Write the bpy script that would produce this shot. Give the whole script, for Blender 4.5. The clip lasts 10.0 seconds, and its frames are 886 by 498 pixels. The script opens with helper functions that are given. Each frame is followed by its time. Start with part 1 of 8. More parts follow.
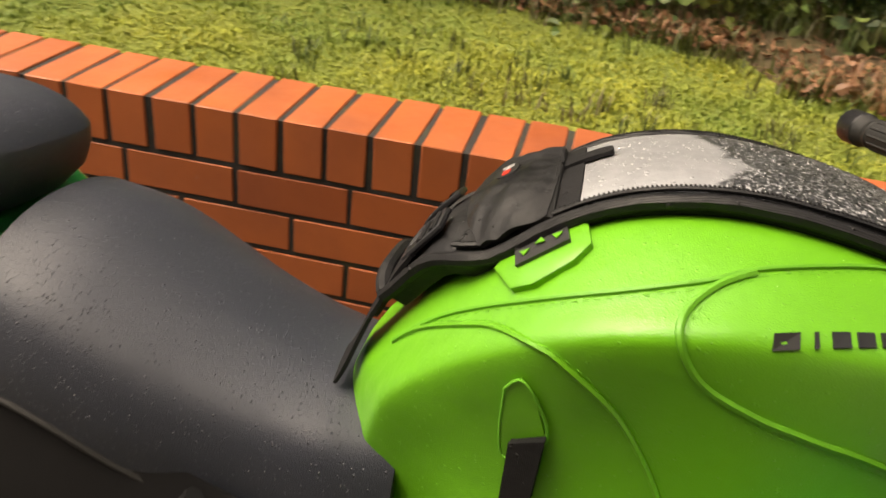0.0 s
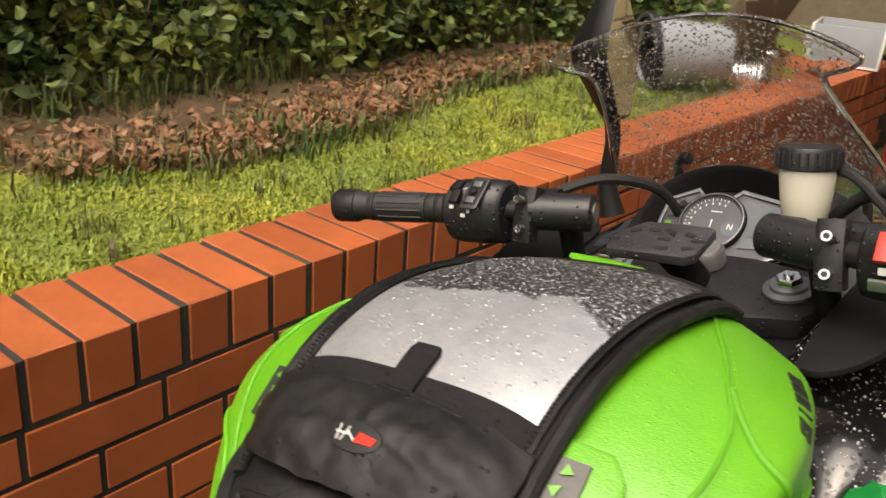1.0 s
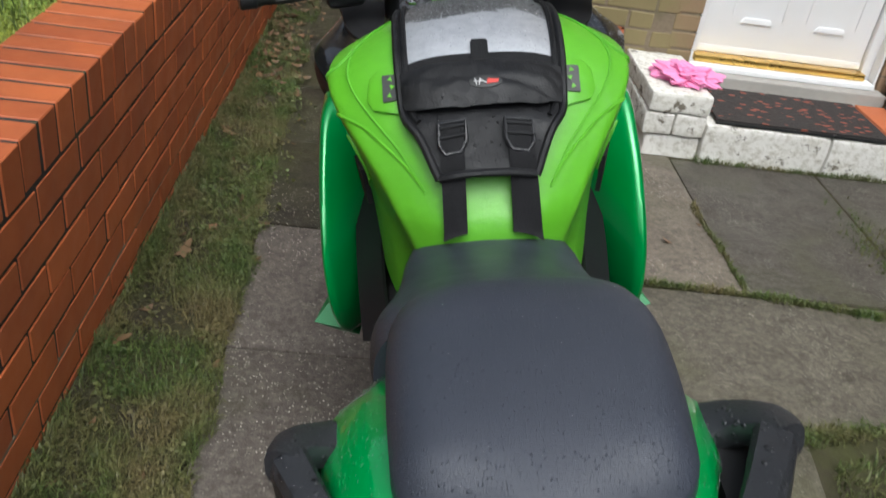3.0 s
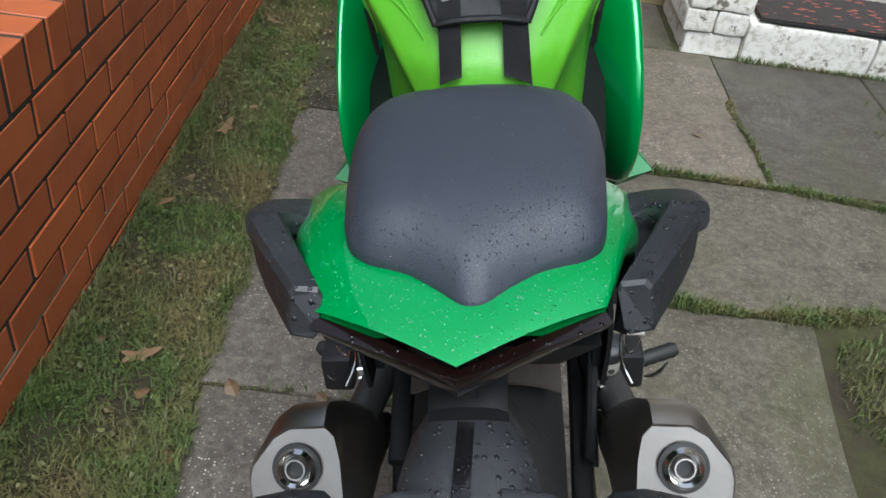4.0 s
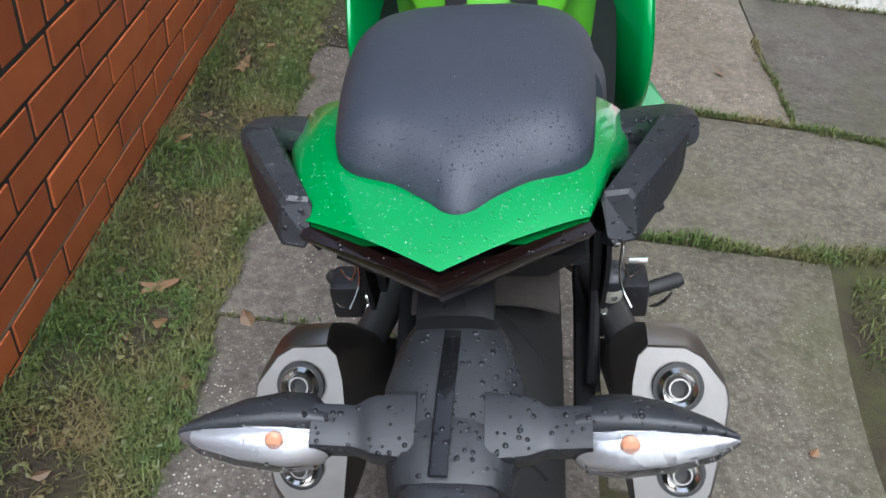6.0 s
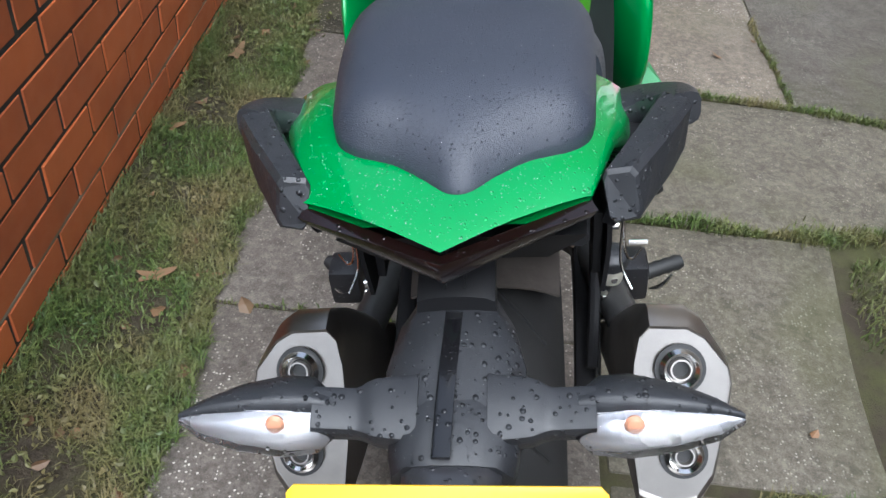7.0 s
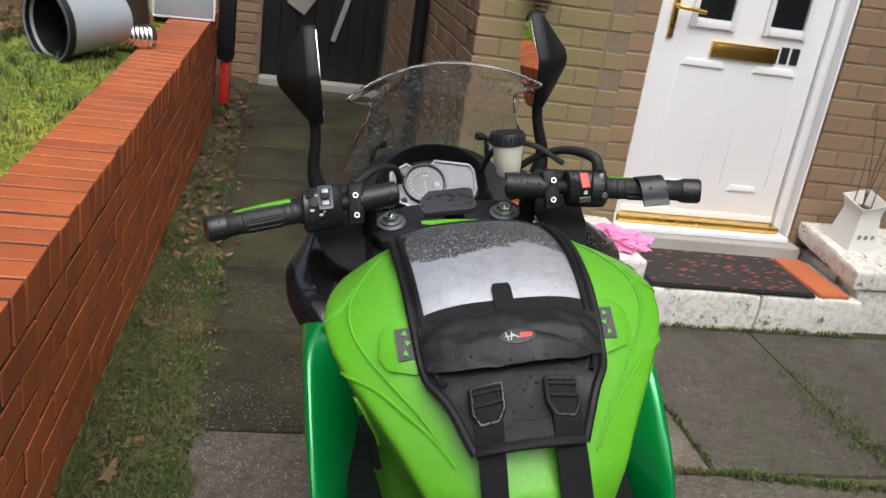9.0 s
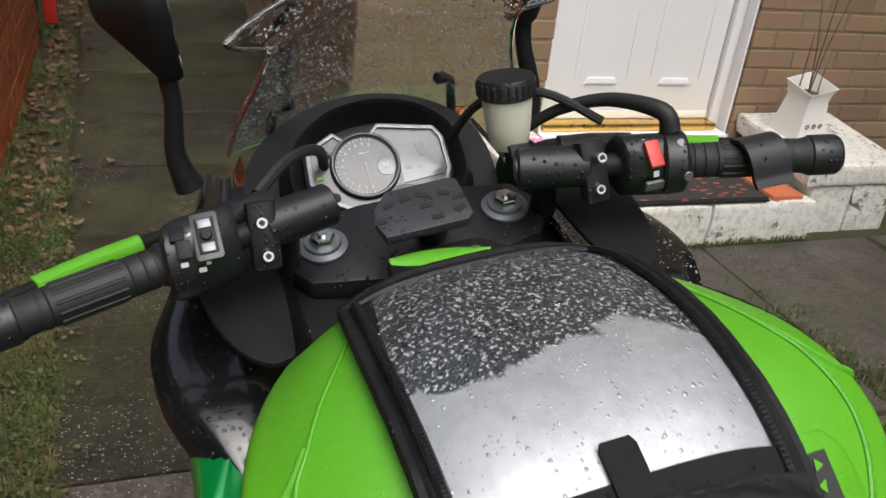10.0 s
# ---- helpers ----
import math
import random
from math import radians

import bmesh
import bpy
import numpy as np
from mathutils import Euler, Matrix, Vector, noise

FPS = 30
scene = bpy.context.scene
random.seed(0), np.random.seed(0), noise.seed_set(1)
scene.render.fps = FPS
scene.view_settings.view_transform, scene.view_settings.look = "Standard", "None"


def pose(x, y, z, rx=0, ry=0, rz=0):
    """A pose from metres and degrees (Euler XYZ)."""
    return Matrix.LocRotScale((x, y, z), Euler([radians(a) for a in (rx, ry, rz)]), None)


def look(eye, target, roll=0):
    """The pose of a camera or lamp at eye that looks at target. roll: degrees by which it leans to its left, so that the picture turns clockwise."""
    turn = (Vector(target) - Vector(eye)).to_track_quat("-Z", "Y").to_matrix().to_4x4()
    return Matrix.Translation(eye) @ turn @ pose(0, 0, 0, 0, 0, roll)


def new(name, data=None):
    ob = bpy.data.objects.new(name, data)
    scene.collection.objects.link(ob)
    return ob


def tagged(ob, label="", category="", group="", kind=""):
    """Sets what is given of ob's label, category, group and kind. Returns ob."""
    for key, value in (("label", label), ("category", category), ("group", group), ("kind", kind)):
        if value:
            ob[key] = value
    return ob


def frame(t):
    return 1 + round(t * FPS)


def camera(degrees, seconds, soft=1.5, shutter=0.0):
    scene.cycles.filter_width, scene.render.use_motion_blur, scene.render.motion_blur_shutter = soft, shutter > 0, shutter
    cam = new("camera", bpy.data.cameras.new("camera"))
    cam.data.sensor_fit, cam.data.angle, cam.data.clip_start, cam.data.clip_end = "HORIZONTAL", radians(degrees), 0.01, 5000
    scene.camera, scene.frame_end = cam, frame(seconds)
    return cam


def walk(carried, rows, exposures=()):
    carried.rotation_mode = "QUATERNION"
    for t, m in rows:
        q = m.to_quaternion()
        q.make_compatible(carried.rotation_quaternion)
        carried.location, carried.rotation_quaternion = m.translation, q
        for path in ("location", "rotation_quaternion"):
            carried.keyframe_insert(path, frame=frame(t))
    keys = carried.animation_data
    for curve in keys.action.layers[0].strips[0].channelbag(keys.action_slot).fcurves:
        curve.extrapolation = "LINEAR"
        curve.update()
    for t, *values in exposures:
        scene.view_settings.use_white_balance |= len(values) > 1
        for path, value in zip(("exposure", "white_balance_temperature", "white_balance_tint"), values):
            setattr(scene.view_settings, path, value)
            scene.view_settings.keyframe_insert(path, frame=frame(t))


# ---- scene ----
cam = camera(54.80, 10.0, 1.5, 0.15)
PATH = [
    (0, (0.583, -0.241, 1.279), (-1.136, -0.505, 0.292), 6.7),
    (0.3, (0.5, -0.417, 1.271), (-1.21, -0.08, 0.29), 10.0),
    (0.5, (0.467, -0.439, 1.284), (-1.132, 0.244, 0.296), 8.0),
    (0.6, (0.429, -0.467, 1.302), (-1.05, 0.457, 0.323), 8.5),
    (0.8, (0.371, -0.554, 1.29), (-0.93, 0.736, 0.488), 7.2),
    (1, (0.256, -0.608, 1.304), (-0.894, 0.844, 0.55), 4.6),
    (1.5, (0.092, -0.845, 1.337), (-0.46, 0.875, 0.477), 10.3),
    (2, (0.037, -1.182, 1.394), (-0.197, 0.567, 0.451), 8.9),
    (2.5, (-0.073, -1.211, 1.386), (-0.194, 0.566, 0.476), 7.6),
    (3, (-0.178, -1.369, 1.389), (-0.011, 0.333, 0.352), 8.7),
    (3.2, (-0.201, -1.433, 1.388), (0.017, 0.211, 0.27), 10.0),
    (4.3, (-0.048, -1.526, 1.356), (-0.055, 0.066, 0.146), 7.6),
    (4.5, (-0.045, -1.533, 1.354), (-0.067, 0.069, 0.157), 7.5),
    (5, (-0.046, -1.547, 1.352), (-0.057, 0.007, 0.093), 8.0),
    (5.5, (-0.046, -1.547, 1.354), (-0.049, -0.017, 0.065), 7.8),
    (7, (-0.049, -1.545, 1.341), (-0.031, -0.046, 0.016), 7.2),
    (7.5, (-0.047, -1.531, 1.368), (-0.018, 0.054, 0.148), 7.8),
    (8, (-0.083, -1.495, 1.408), (-0.058, 0.261, 0.452), 9.1),
    (8.5, (-0.215, -1.365, 1.43), (-0.067, 0.501, 0.727), 10.1),
    (9, (-0.333, -1.152, 1.441), (0.047, 0.673, 0.716), 8.6),
    (9.5, (-0.324, -0.812, 1.386), (0.167, 0.949, 0.576), 4.5),
    (10, (-0.311, -0.546, 1.345), (0.337, 1.111, 0.432), 6.8),
]
EXPOSURES = [(0.0, 1.18, 8400, 12), (0.5, 1.00, 8000, 12), (1.0, 0.93, 7600, 12), (1.5, 0.82, 7300, 11), (2.0, 0.70, 6700, 8), (2.6, 0.62, 6200, 7), (3.2, 0.58, 5900, 5), (4.5, 0.98, 5650, 4), (5.5, 1.04, 5600, 6), (7.0, 1.22, 5600, 7), (7.6, 1.24, 5600, 6), (8.3, 0.92, 5850, 5), (9.0, 0.58, 6200, 10), (9.5, 0.42, 6250, 9), (10.0, 0.42, 6350, 8)]
walk(cam, [(t, look(eye, target, roll)) for t, eye, target, roll in PATH], EXPOSURES)

# ---- world and light: wet overcast day ----
world = bpy.data.worlds.new("sky")
scene.world = world
world.use_nodes = True
wn = world.node_tree
sky = wn.nodes.new("ShaderNodeTexSky")
sky.sky_type = 'NISHITA'
sky.sun_disc = False
sky.sun_elevation = radians(62)
sky.sun_rotation = radians(177)
sky.air_density = 1.0
sky.dust_density = 6.0
sky.ozone_density = 0.6
hsv = wn.nodes.new("ShaderNodeHueSaturation")
hsv.inputs["Saturation"].default_value = 0.50
wn.links.new(sky.outputs[0], hsv.inputs["Color"])
wn.links.new(hsv.outputs[0], wn.nodes["Background"].inputs["Color"])
wn.nodes["Background"].inputs["Strength"].default_value = 0.125
sun = new("sun", bpy.data.lights.new("sun", 'SUN'))
sun.data.energy = 1.5
sun.data.angle = radians(58)
sun.data.color = (1.0, 0.97, 0.93)
sun.matrix_world = look((0.2, -5.4, 10), (0, 0, 0))


# ---- materials ----
class Nodes:
    """Small builder for a procedural node material."""

    def __init__(self, name, rough=0.5, metal=0.0, spec=0.5):
        self.m = bpy.data.materials.new(name)
        self.m.use_nodes = True
        self.t = self.m.node_tree
        self.b = self.t.nodes["Principled BSDF"]
        self.b.inputs["Roughness"].default_value = rough
        self.b.inputs["Metallic"].default_value = metal
        self.b.inputs["Specular IOR Level"].default_value = spec
        self.co = None
        self.bumps = None

    def n(self, kind, **kw):
        node = self.t.nodes.new(kind)
        for k, v in kw.items():
            node.inputs[k.replace("_", " ")].default_value = v
        return node

    def link(self, a, b):
        self.t.links.new(a, b)

    def coord(self, space="Object"):
        return self.t.nodes.new("ShaderNodeTexCoord").outputs[space]

    def where(self):
        return self.t.nodes.new("ShaderNodeNewGeometry").outputs["Position"]

    def noise(self, scale, detail=4.0, rough=0.55, vec=None, dist=0.0):
        nd = self.n("ShaderNodeTexNoise", Scale=scale, Detail=detail, Roughness=rough, Distortion=dist)
        self.link(vec if vec else self.coord(), nd.inputs["Vector"])
        return nd.outputs["Fac"]

    def voro(self, scale, vec=None, out="Distance", rnd=1.0):
        nd = self.n("ShaderNodeTexVoronoi", Scale=scale, Randomness=rnd)
        self.link(vec if vec else self.coord(), nd.inputs["Vector"])
        return nd.outputs[out]

    def ramp(self, fac, *stops):
        r = self.t.nodes.new("ShaderNodeValToRGB")
        e = r.color_ramp.elements
        while len(e) < len(stops):
            e.new(0.5)
        for el, (p, c) in zip(e, stops):
            el.position = p
            el.color = (c, c, c, 1) if isinstance(c, (int, float)) else (*c, 1)
        self.link(fac, r.inputs["Fac"])
        return r.outputs["Color"]

    def mix(self, fac, a, b, kind='MIX'):
        mx = self.t.nodes.new("ShaderNodeMix")
        mx.data_type = 'RGBA'
        mx.blend_type = kind
        for sock, v in ((mx.inputs["Factor"], fac), (mx.inputs[6], a), (mx.inputs[7], b)):
            if isinstance(v, (int, float)):
                sock.default_value = v
            elif isinstance(v, tuple):
                sock.default_value = (*v, 1)
            else:
                self.link(v, sock)
        return mx.outputs[2]

    def math(self, op, a, b=0.0):
        nd = self.t.nodes.new("ShaderNodeMath")
        nd.operation = op
        for sock, v in zip(nd.inputs, (a, b)):
            if isinstance(v, (int, float)):
                sock.default_value = v
            else:
                self.link(v, sock)
        return nd.outputs[0]

    def color(self, v):
        if isinstance(v, tuple):
            self.b.inputs["Base Color"].default_value = (*v, 1)
        else:
            self.link(v, self.b.inputs["Base Color"])
        return self

    def rough(self, v):
        self.link(v, self.b.inputs["Roughness"])
        return self

    def bump(self, h, strength=0.3, dist=0.002):
        nd = self.n("ShaderNodeBump", Strength=strength, Distance=dist)
        self.link(h, nd.inputs["Height"])
        if self.bumps:
            self.link(self.bumps, nd.inputs["Normal"])
        self.bumps = nd.outputs["Normal"]
        self.link(self.bumps, self.b.inputs["Normal"])
        return self

    def droplets(self, scale=160.0, keep=0.5, size=0.32, strength=0.6, dist=0.0015, vec=None):
        """Beads of rain water: relief of round drops, some cells left dry. Returns the drop mask."""
        vec = vec if vec else self.coord()
        v = self.n("ShaderNodeTexVoronoi", Scale=scale)
        self.link(vec, v.inputs["Vector"])
        sep = self.t.nodes.new("ShaderNodeSeparateColor")
        self.link(v.outputs["Color"], sep.inputs[0])
        present = self.math('LESS_THAN', sep.outputs[0], keep)
        radius = self.math('MULTIPLY', sep.outputs[1], size)
        h = self.math('SUBTRACT', radius, v.outputs["Distance"])
        h = self.math('MAXIMUM', h, 0.0)
        h = self.math('MULTIPLY', h, present)
        dome = self.math('POWER', self.math('MULTIPLY', h, 3.0), 0.5)
        self.bump(dome, strength, dist)
        return self.math('GREATER_THAN', h, 0.001)


def plain(name, col, rough=0.5, metal=0.0, var=0.12, scale=60.0, bump=0.1, spec=0.5, drops=None, coat=0.0, fine=None):
    k = Nodes(name, rough, metal, spec)
    c = k.coord()
    f = k.noise(scale, 5, 0.6, c)
    g = k.noise(scale * 0.12, 3, 0.5, c)
    lo, hi = tuple(x * (1 - var) for x in col), tuple(min(1, x * (1 + var)) for x in col)
    k.color(k.mix(k.mix(0.5, f, g), lo, hi))
    k.rough(k.ramp(g, (0.3, max(0.02, rough * 0.85)), (0.7, min(1, rough * 1.15))))
    if bump:
        k.bump(k.noise(fine or scale * 6, 3, 0.6, c), bump, 0.0006)
    if coat:
        k.b.inputs["Coat Weight"].default_value = coat
        k.b.inputs["Coat Roughness"].default_value = 0.05
    if drops:
        k.droplets(*drops)
    return k.m


def brick_material():
    k = Nodes("red brick", 0.55)
    rnd = k.t.nodes.new("ShaderNodeObjectInfo").outputs["Random"]
    base = k.ramp(rnd, (0.0, (0.335, 0.080, 0.024)), (0.5, (0.450, 0.116, 0.033)), (1.0, (0.390, 0.097, 0.028)))
    w = k.where()
    stain = k.ramp(k.noise(5, 5, 0.6, w), (0.38, 0.0), (0.78, 0.42))
    col = k.mix(stain, base, (0.150, 0.042, 0.024))
    speck = k.ramp(k.noise(55, 3, 0.7, w), (0.66, 0.0), (0.76, 0.35))
    col = k.mix(speck, col, (0.14, 0.05, 0.035))
    lime = k.ramp(k.noise(26, 4, 0.7, w), (0.70, 0.0), (0.80, 0.30))
    k.color(k.mix(lime, col, (0.36, 0.20, 0.15)))
    k.rough(k.ramp(k.noise(9, 4, 0.6, w), (0.3, 0.42), (0.7, 0.70)))
    k.bump(k.noise(240, 4, 0.7, w), 0.35, 0.0012)
    k.bump(k.noise(30, 3, 0.6, w), 0.3, 0.003)
    return k.m


def house_brick_material():
    k = Nodes("buff brick", 0.8)
    rnd = k.t.nodes.new("ShaderNodeObjectInfo").outputs["Random"]
    base = k.ramp(rnd, (0.0, (0.250, 0.158, 0.096)), (0.3, (0.268, 0.176, 0.104)), (0.6, (0.228, 0.138, 0.086)), (1.0, (0.285, 0.192, 0.112)))
    w = k.where()
    sp = k.t.nodes.new("ShaderNodeSeparateXYZ")
    k.link(w, sp.inputs[0])
    edge = k.math('MULTIPLY', k.math('ABSOLUTE', k.math('SUBTRACT', sp.outputs[0], 0.74)), -0.9)
    edge = k.math('ADD', edge, k.math('MULTIPLY', k.math('GREATER_THAN', sp.outputs[1], 2.46), -0.5))
    alg = k.ramp(k.math('ADD', k.math('ADD', k.noise(2.2, 4, 0.6, w), edge), 0.26), (0.36, 0.0), (0.60, 0.90))
    col = k.mix(alg, base, (0.215, 0.180, 0.080))
    col = k.mix(k.ramp(k.noise(60, 4, 0.7, w), (0.55, 0.0), (0.8, 0.25)), col, (0.12, 0.085, 0.05))
    k.color(col)
    k.bump(k.noise(160, 5, 0.7, w), 0.5, 0.002)
    return k.m


def mortar_material(name, col, moss=0.4):
    k = Nodes(name, 0.9)
    w = k.where()
    a = k.mix(k.noise(70, 5, 0.7, w), tuple(x * 0.6 for x in col), tuple(x * 1.3 for x in col))
    k.color(k.mix(k.ramp(k.noise(7, 4, 0.6, w), (0.5, 0.0), (0.7, moss)), a, (0.075, 0.085, 0.025)))
    k.bump(k.noise(300, 4, 0.7, w), 0.6, 0.002)
    return k.m


def concrete_material(name, tones, pebbles, mossy):
    k = Nodes(name, 0.5, 0.0, 0.22)
    w = k.where()
    rnd = k.t.nodes.new("ShaderNodeObjectInfo").outputs["Random"]
    tone = k.ramp(rnd, *zip((0.0, 0.35, 0.7, 1.0), tones))
    big = k.noise(2.4, 5, 0.6, w)
    col = k.mix(k.ramp(big, (0.3, 0.0), (0.7, 0.5)), tone, tuple(x * 0.62 for x in tones[1]))
    agg = k.n("ShaderNodeTexVoronoi", Scale=150.0)
    k.link(w, agg.inputs["Vector"])
    sep = k.t.nodes.new("ShaderNodeSeparateColor")
    k.link(agg.outputs["Color"], sep.inputs[0])
    peb = k.math('MULTIPLY', k.math('GREATER_THAN', sep.outputs[0], 0.77), k.math('LESS_THAN', agg.outputs["Distance"], 0.36))
    worn = k.ramp(k.noise(3.1, 3, 0.5, w, 0.4), (0.38, 0.15 * pebbles), (0.62, pebbles))
    col = k.mix(k.ramp(k.noise(260, 4, 0.8, w), (0.42, 0.0), (0.66, 0.85)), col, (0.040, 0.036, 0.030))
    col = k.mix(k.ramp(k.noise(330, 3, 0.8, w, 0.2), (0.56, 0.0), (0.70, 0.55)), col, tuple(min(1.0, x * 2.3) for x in tones[1]))
    col = k.mix(k.ramp(k.noise(14, 5, 0.7, w), (0.36, 0.0), (0.66, 0.80)), col, tuple(x * 0.42 for x in tones[0]))
    col = k.mix(k.ramp(k.noise(48, 5, 0.75, w, 0.3), (0.46, 0.0), (0.64, 0.55)), col, tuple(x * 1.35 for x in tones[1]))
    bright = k.math('MULTIPLY', peb, k.math('ADD', k.math('MULTIPLY', sep.outputs[1], 0.75), 0.15))
    col = k.mix(k.math('MULTIPLY', bright, worn), col, (0.66, 0.62, 0.55))
    moss = k.ramp(k.noise(1.7, 4, 0.65, w, 0.3), (0.58 - 0.14 * mossy, 0.0), (0.74 - 0.10 * mossy, 0.45))
    k.color(k.mix(moss, col, (0.075, 0.078, 0.032)))
    k.rough(k.ramp(k.noise(2.0, 4, 0.6, w), (0.35, 0.30), (0.7, 0.68)))
    k.bump(k.noise(220, 4, 0.7, w), 0.75, 0.003)
    k.bump(k.noise(12, 4, 0.6, w), 0.4, 0.006)
    return k.m


def soil_material(name, dark, light, green, amount):
    k = Nodes(name, 0.9)
    w = k.where()
    col = k.mix(k.noise(38, 6, 0.7, w), dark, light)
    k.color(k.mix(k.ramp(k.noise(5, 5, 0.65, w), (0.40, 0.0), (0.62, amount)), col, green))
    k.bump(k.noise(90, 6, 0.7, w), 0.9, 0.012)
    return k.m


def blade_material(name, low, high, dry, patch=2.2):
    k = Nodes(name, 0.55)
    g = k.t.nodes.new("ShaderNodeNewGeometry")
    col = k.mix(g.outputs["Random Per Island"], low, high)
    m = k.ramp(k.noise(patch, 4, 0.6, g.outputs["Position"]), (0.42, 0.0), (0.62, 1.0))
    k.color(k.mix(m, col, k.mix(g.outputs["Random Per Island"], tuple(x * 0.8 for x in dry), tuple(x * 1.2 for x in dry))))
    k.b.inputs["Subsurface Weight"].default_value = 0.0
    return k.m


def leather_material(name, col, rough=0.5):
    """Leather-look vinyl with a fine pebbled grain and slow tone changes."""
    k = Nodes(name, rough)
    c = k.coord()
    g = k.noise(4, 3, 0.5, c)
    g2 = k.noise(60, 4, 0.65, c)
    k.color(k.mix(k.mix(0.4, g, g2), tuple(x * 0.80 for x in col), tuple(min(1, x * 1.16) for x in col)))
    k.rough(k.ramp(k.noise(14, 4, 0.6, c), (0.3, rough * 0.8), (0.7, rough * 1.15)))
    k.bump(k.voro(900, c), 0.30, 0.0006)
    k.bump(k.noise(35, 3, 0.5, c), 0.30, 0.004)
    k.bump(k.noise(9, 3, 0.5, c), 0.25, 0.008)
    k.droplets(260, 0.30, 0.34, 0.55, 0.001, c)
    return k.m


def seat_material():
    k = Nodes("seat vinyl", 0.42)
    c = k.coord()
    k.color(k.mix(k.mix(0.5, k.noise(9, 4, 0.6, c), k.noise(420, 3, 0.7, c)), (0.017, 0.020, 0.029), (0.045, 0.051, 0.069)))
    k.rough(k.ramp(k.noise(6, 4, 0.6, c), (0.3, 0.36), (0.7, 0.52)))
    k.bump(k.voro(900, c), 0.45, 0.0007)
    k.bump(k.noise(1400, 2, 0.6, c), 0.4, 0.0006)
    k.droplets(330, 0.45, 0.42, 0.9, 0.0015, c)
    return k.m


def paint_material(name, beads):
    """Wet metallic emerald lacquer, with rain beads or shed dry."""
    k = Nodes(name, 0.28)
    c = k.coord()
    fl = k.noise(1500, 2, 0.5, c)
    k.color(k.mix(fl, (0.000, 0.215, 0.040), (0.006, 0.330, 0.070)))
    k.b.inputs["Metallic"].default_value = 0.35
    k.b.inputs["Coat Weight"].default_value = 1.0
    k.b.inputs["Coat Roughness"].default_value = 0.04
    if beads:
        k.droplets(260, 0.60, 0.44, 0.7, 0.0015, c)
    return k.m


def fabric_material(name, col, scale=900.0, wet=0.34):
    k = Nodes(name, 0.6, 0.0, 0.36 if wet < 0.5 else 0.2)
    c = k.coord()
    k.color(k.mix(k.noise(20, 4, 0.6, c), tuple(x * 0.7 for x in col), tuple(x * 1.35 for x in col)))
    k.rough(k.ramp(k.noise(16, 4, 0.6, c), (0.35, wet), (0.65, 0.72)))
    wv = k.n("ShaderNodeTexWave", Scale=scale * 0.35, Distortion=0.4)
    k.link(c, wv.inputs["Vector"])
    k.bump(wv.outputs["Fac"], 0.3, 0.0006)
    k.bump(k.noise(45, 3, 0.6, c), 0.5, 0.004)
    k.droplets(190, 0.25, 0.40, 0.8, 0.002, c)
    return k.m


def clear_material(name, tint, rough=0.03, drops=None, trans=1.0, ior=1.45):
    k = Nodes(name, rough)
    k.color(tint)
    k.b.inputs["Transmission Weight"].default_value = trans
    k.b.inputs["IOR"].default_value = ior
    if drops:
        k.droplets(*drops)
    return k.m


def window_material():
    """Clear vinyl map window over dark lining: rain stands in beads over the front and as one smooth film over the
    rear. Pale grey paints the film's sky sheen and the beads' glints.
    """
    k = Nodes("map window vinyl", 0.12, 0.0, 1.0)
    c = k.coord()
    sep = k.t.nodes.new("ShaderNodeSeparateXYZ")
    k.link(c, sep.inputs[0])
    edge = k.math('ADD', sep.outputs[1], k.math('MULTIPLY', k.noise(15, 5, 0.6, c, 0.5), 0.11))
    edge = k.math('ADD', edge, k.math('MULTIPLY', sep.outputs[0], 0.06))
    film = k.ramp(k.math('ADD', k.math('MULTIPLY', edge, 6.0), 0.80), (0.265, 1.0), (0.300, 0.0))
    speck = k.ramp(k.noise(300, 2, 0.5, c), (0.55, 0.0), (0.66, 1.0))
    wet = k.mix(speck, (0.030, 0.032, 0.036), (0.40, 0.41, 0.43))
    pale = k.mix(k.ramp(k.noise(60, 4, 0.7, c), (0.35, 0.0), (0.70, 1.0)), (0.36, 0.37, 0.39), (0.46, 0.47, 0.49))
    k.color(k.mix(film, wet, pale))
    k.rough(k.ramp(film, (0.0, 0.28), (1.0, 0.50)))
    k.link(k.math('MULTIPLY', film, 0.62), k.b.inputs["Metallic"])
    k.b.inputs["Specular IOR Level"].default_value = 0.7
    k.b.inputs["Coat Weight"].default_value = 0.3
    k.b.inputs["Coat Roughness"].default_value = 0.20
    k.b.inputs["Coat IOR"].default_value = 1.6
    k.bump(k.noise(11, 2, 0.5, c), 0.12, 0.004)
    k.bump(k.noise(85, 3, 0.6, c), 0.12, 0.003)
    v = k.n("ShaderNodeTexVoronoi", Scale=260.0)
    k.link(c, v.inputs["Vector"])
    bead = k.math('MAXIMUM', k.math('SUBTRACT', 0.45, v.outputs["Distance"]), 0.0)
    dry = k.math('SUBTRACT', 1.0, film)
    k.bump(k.math('MULTIPLY', bead, dry), 1.0, 0.004)
    k.droplets(230, 0.30, 0.42, 0.7, 0.0015, c)
    return k.m


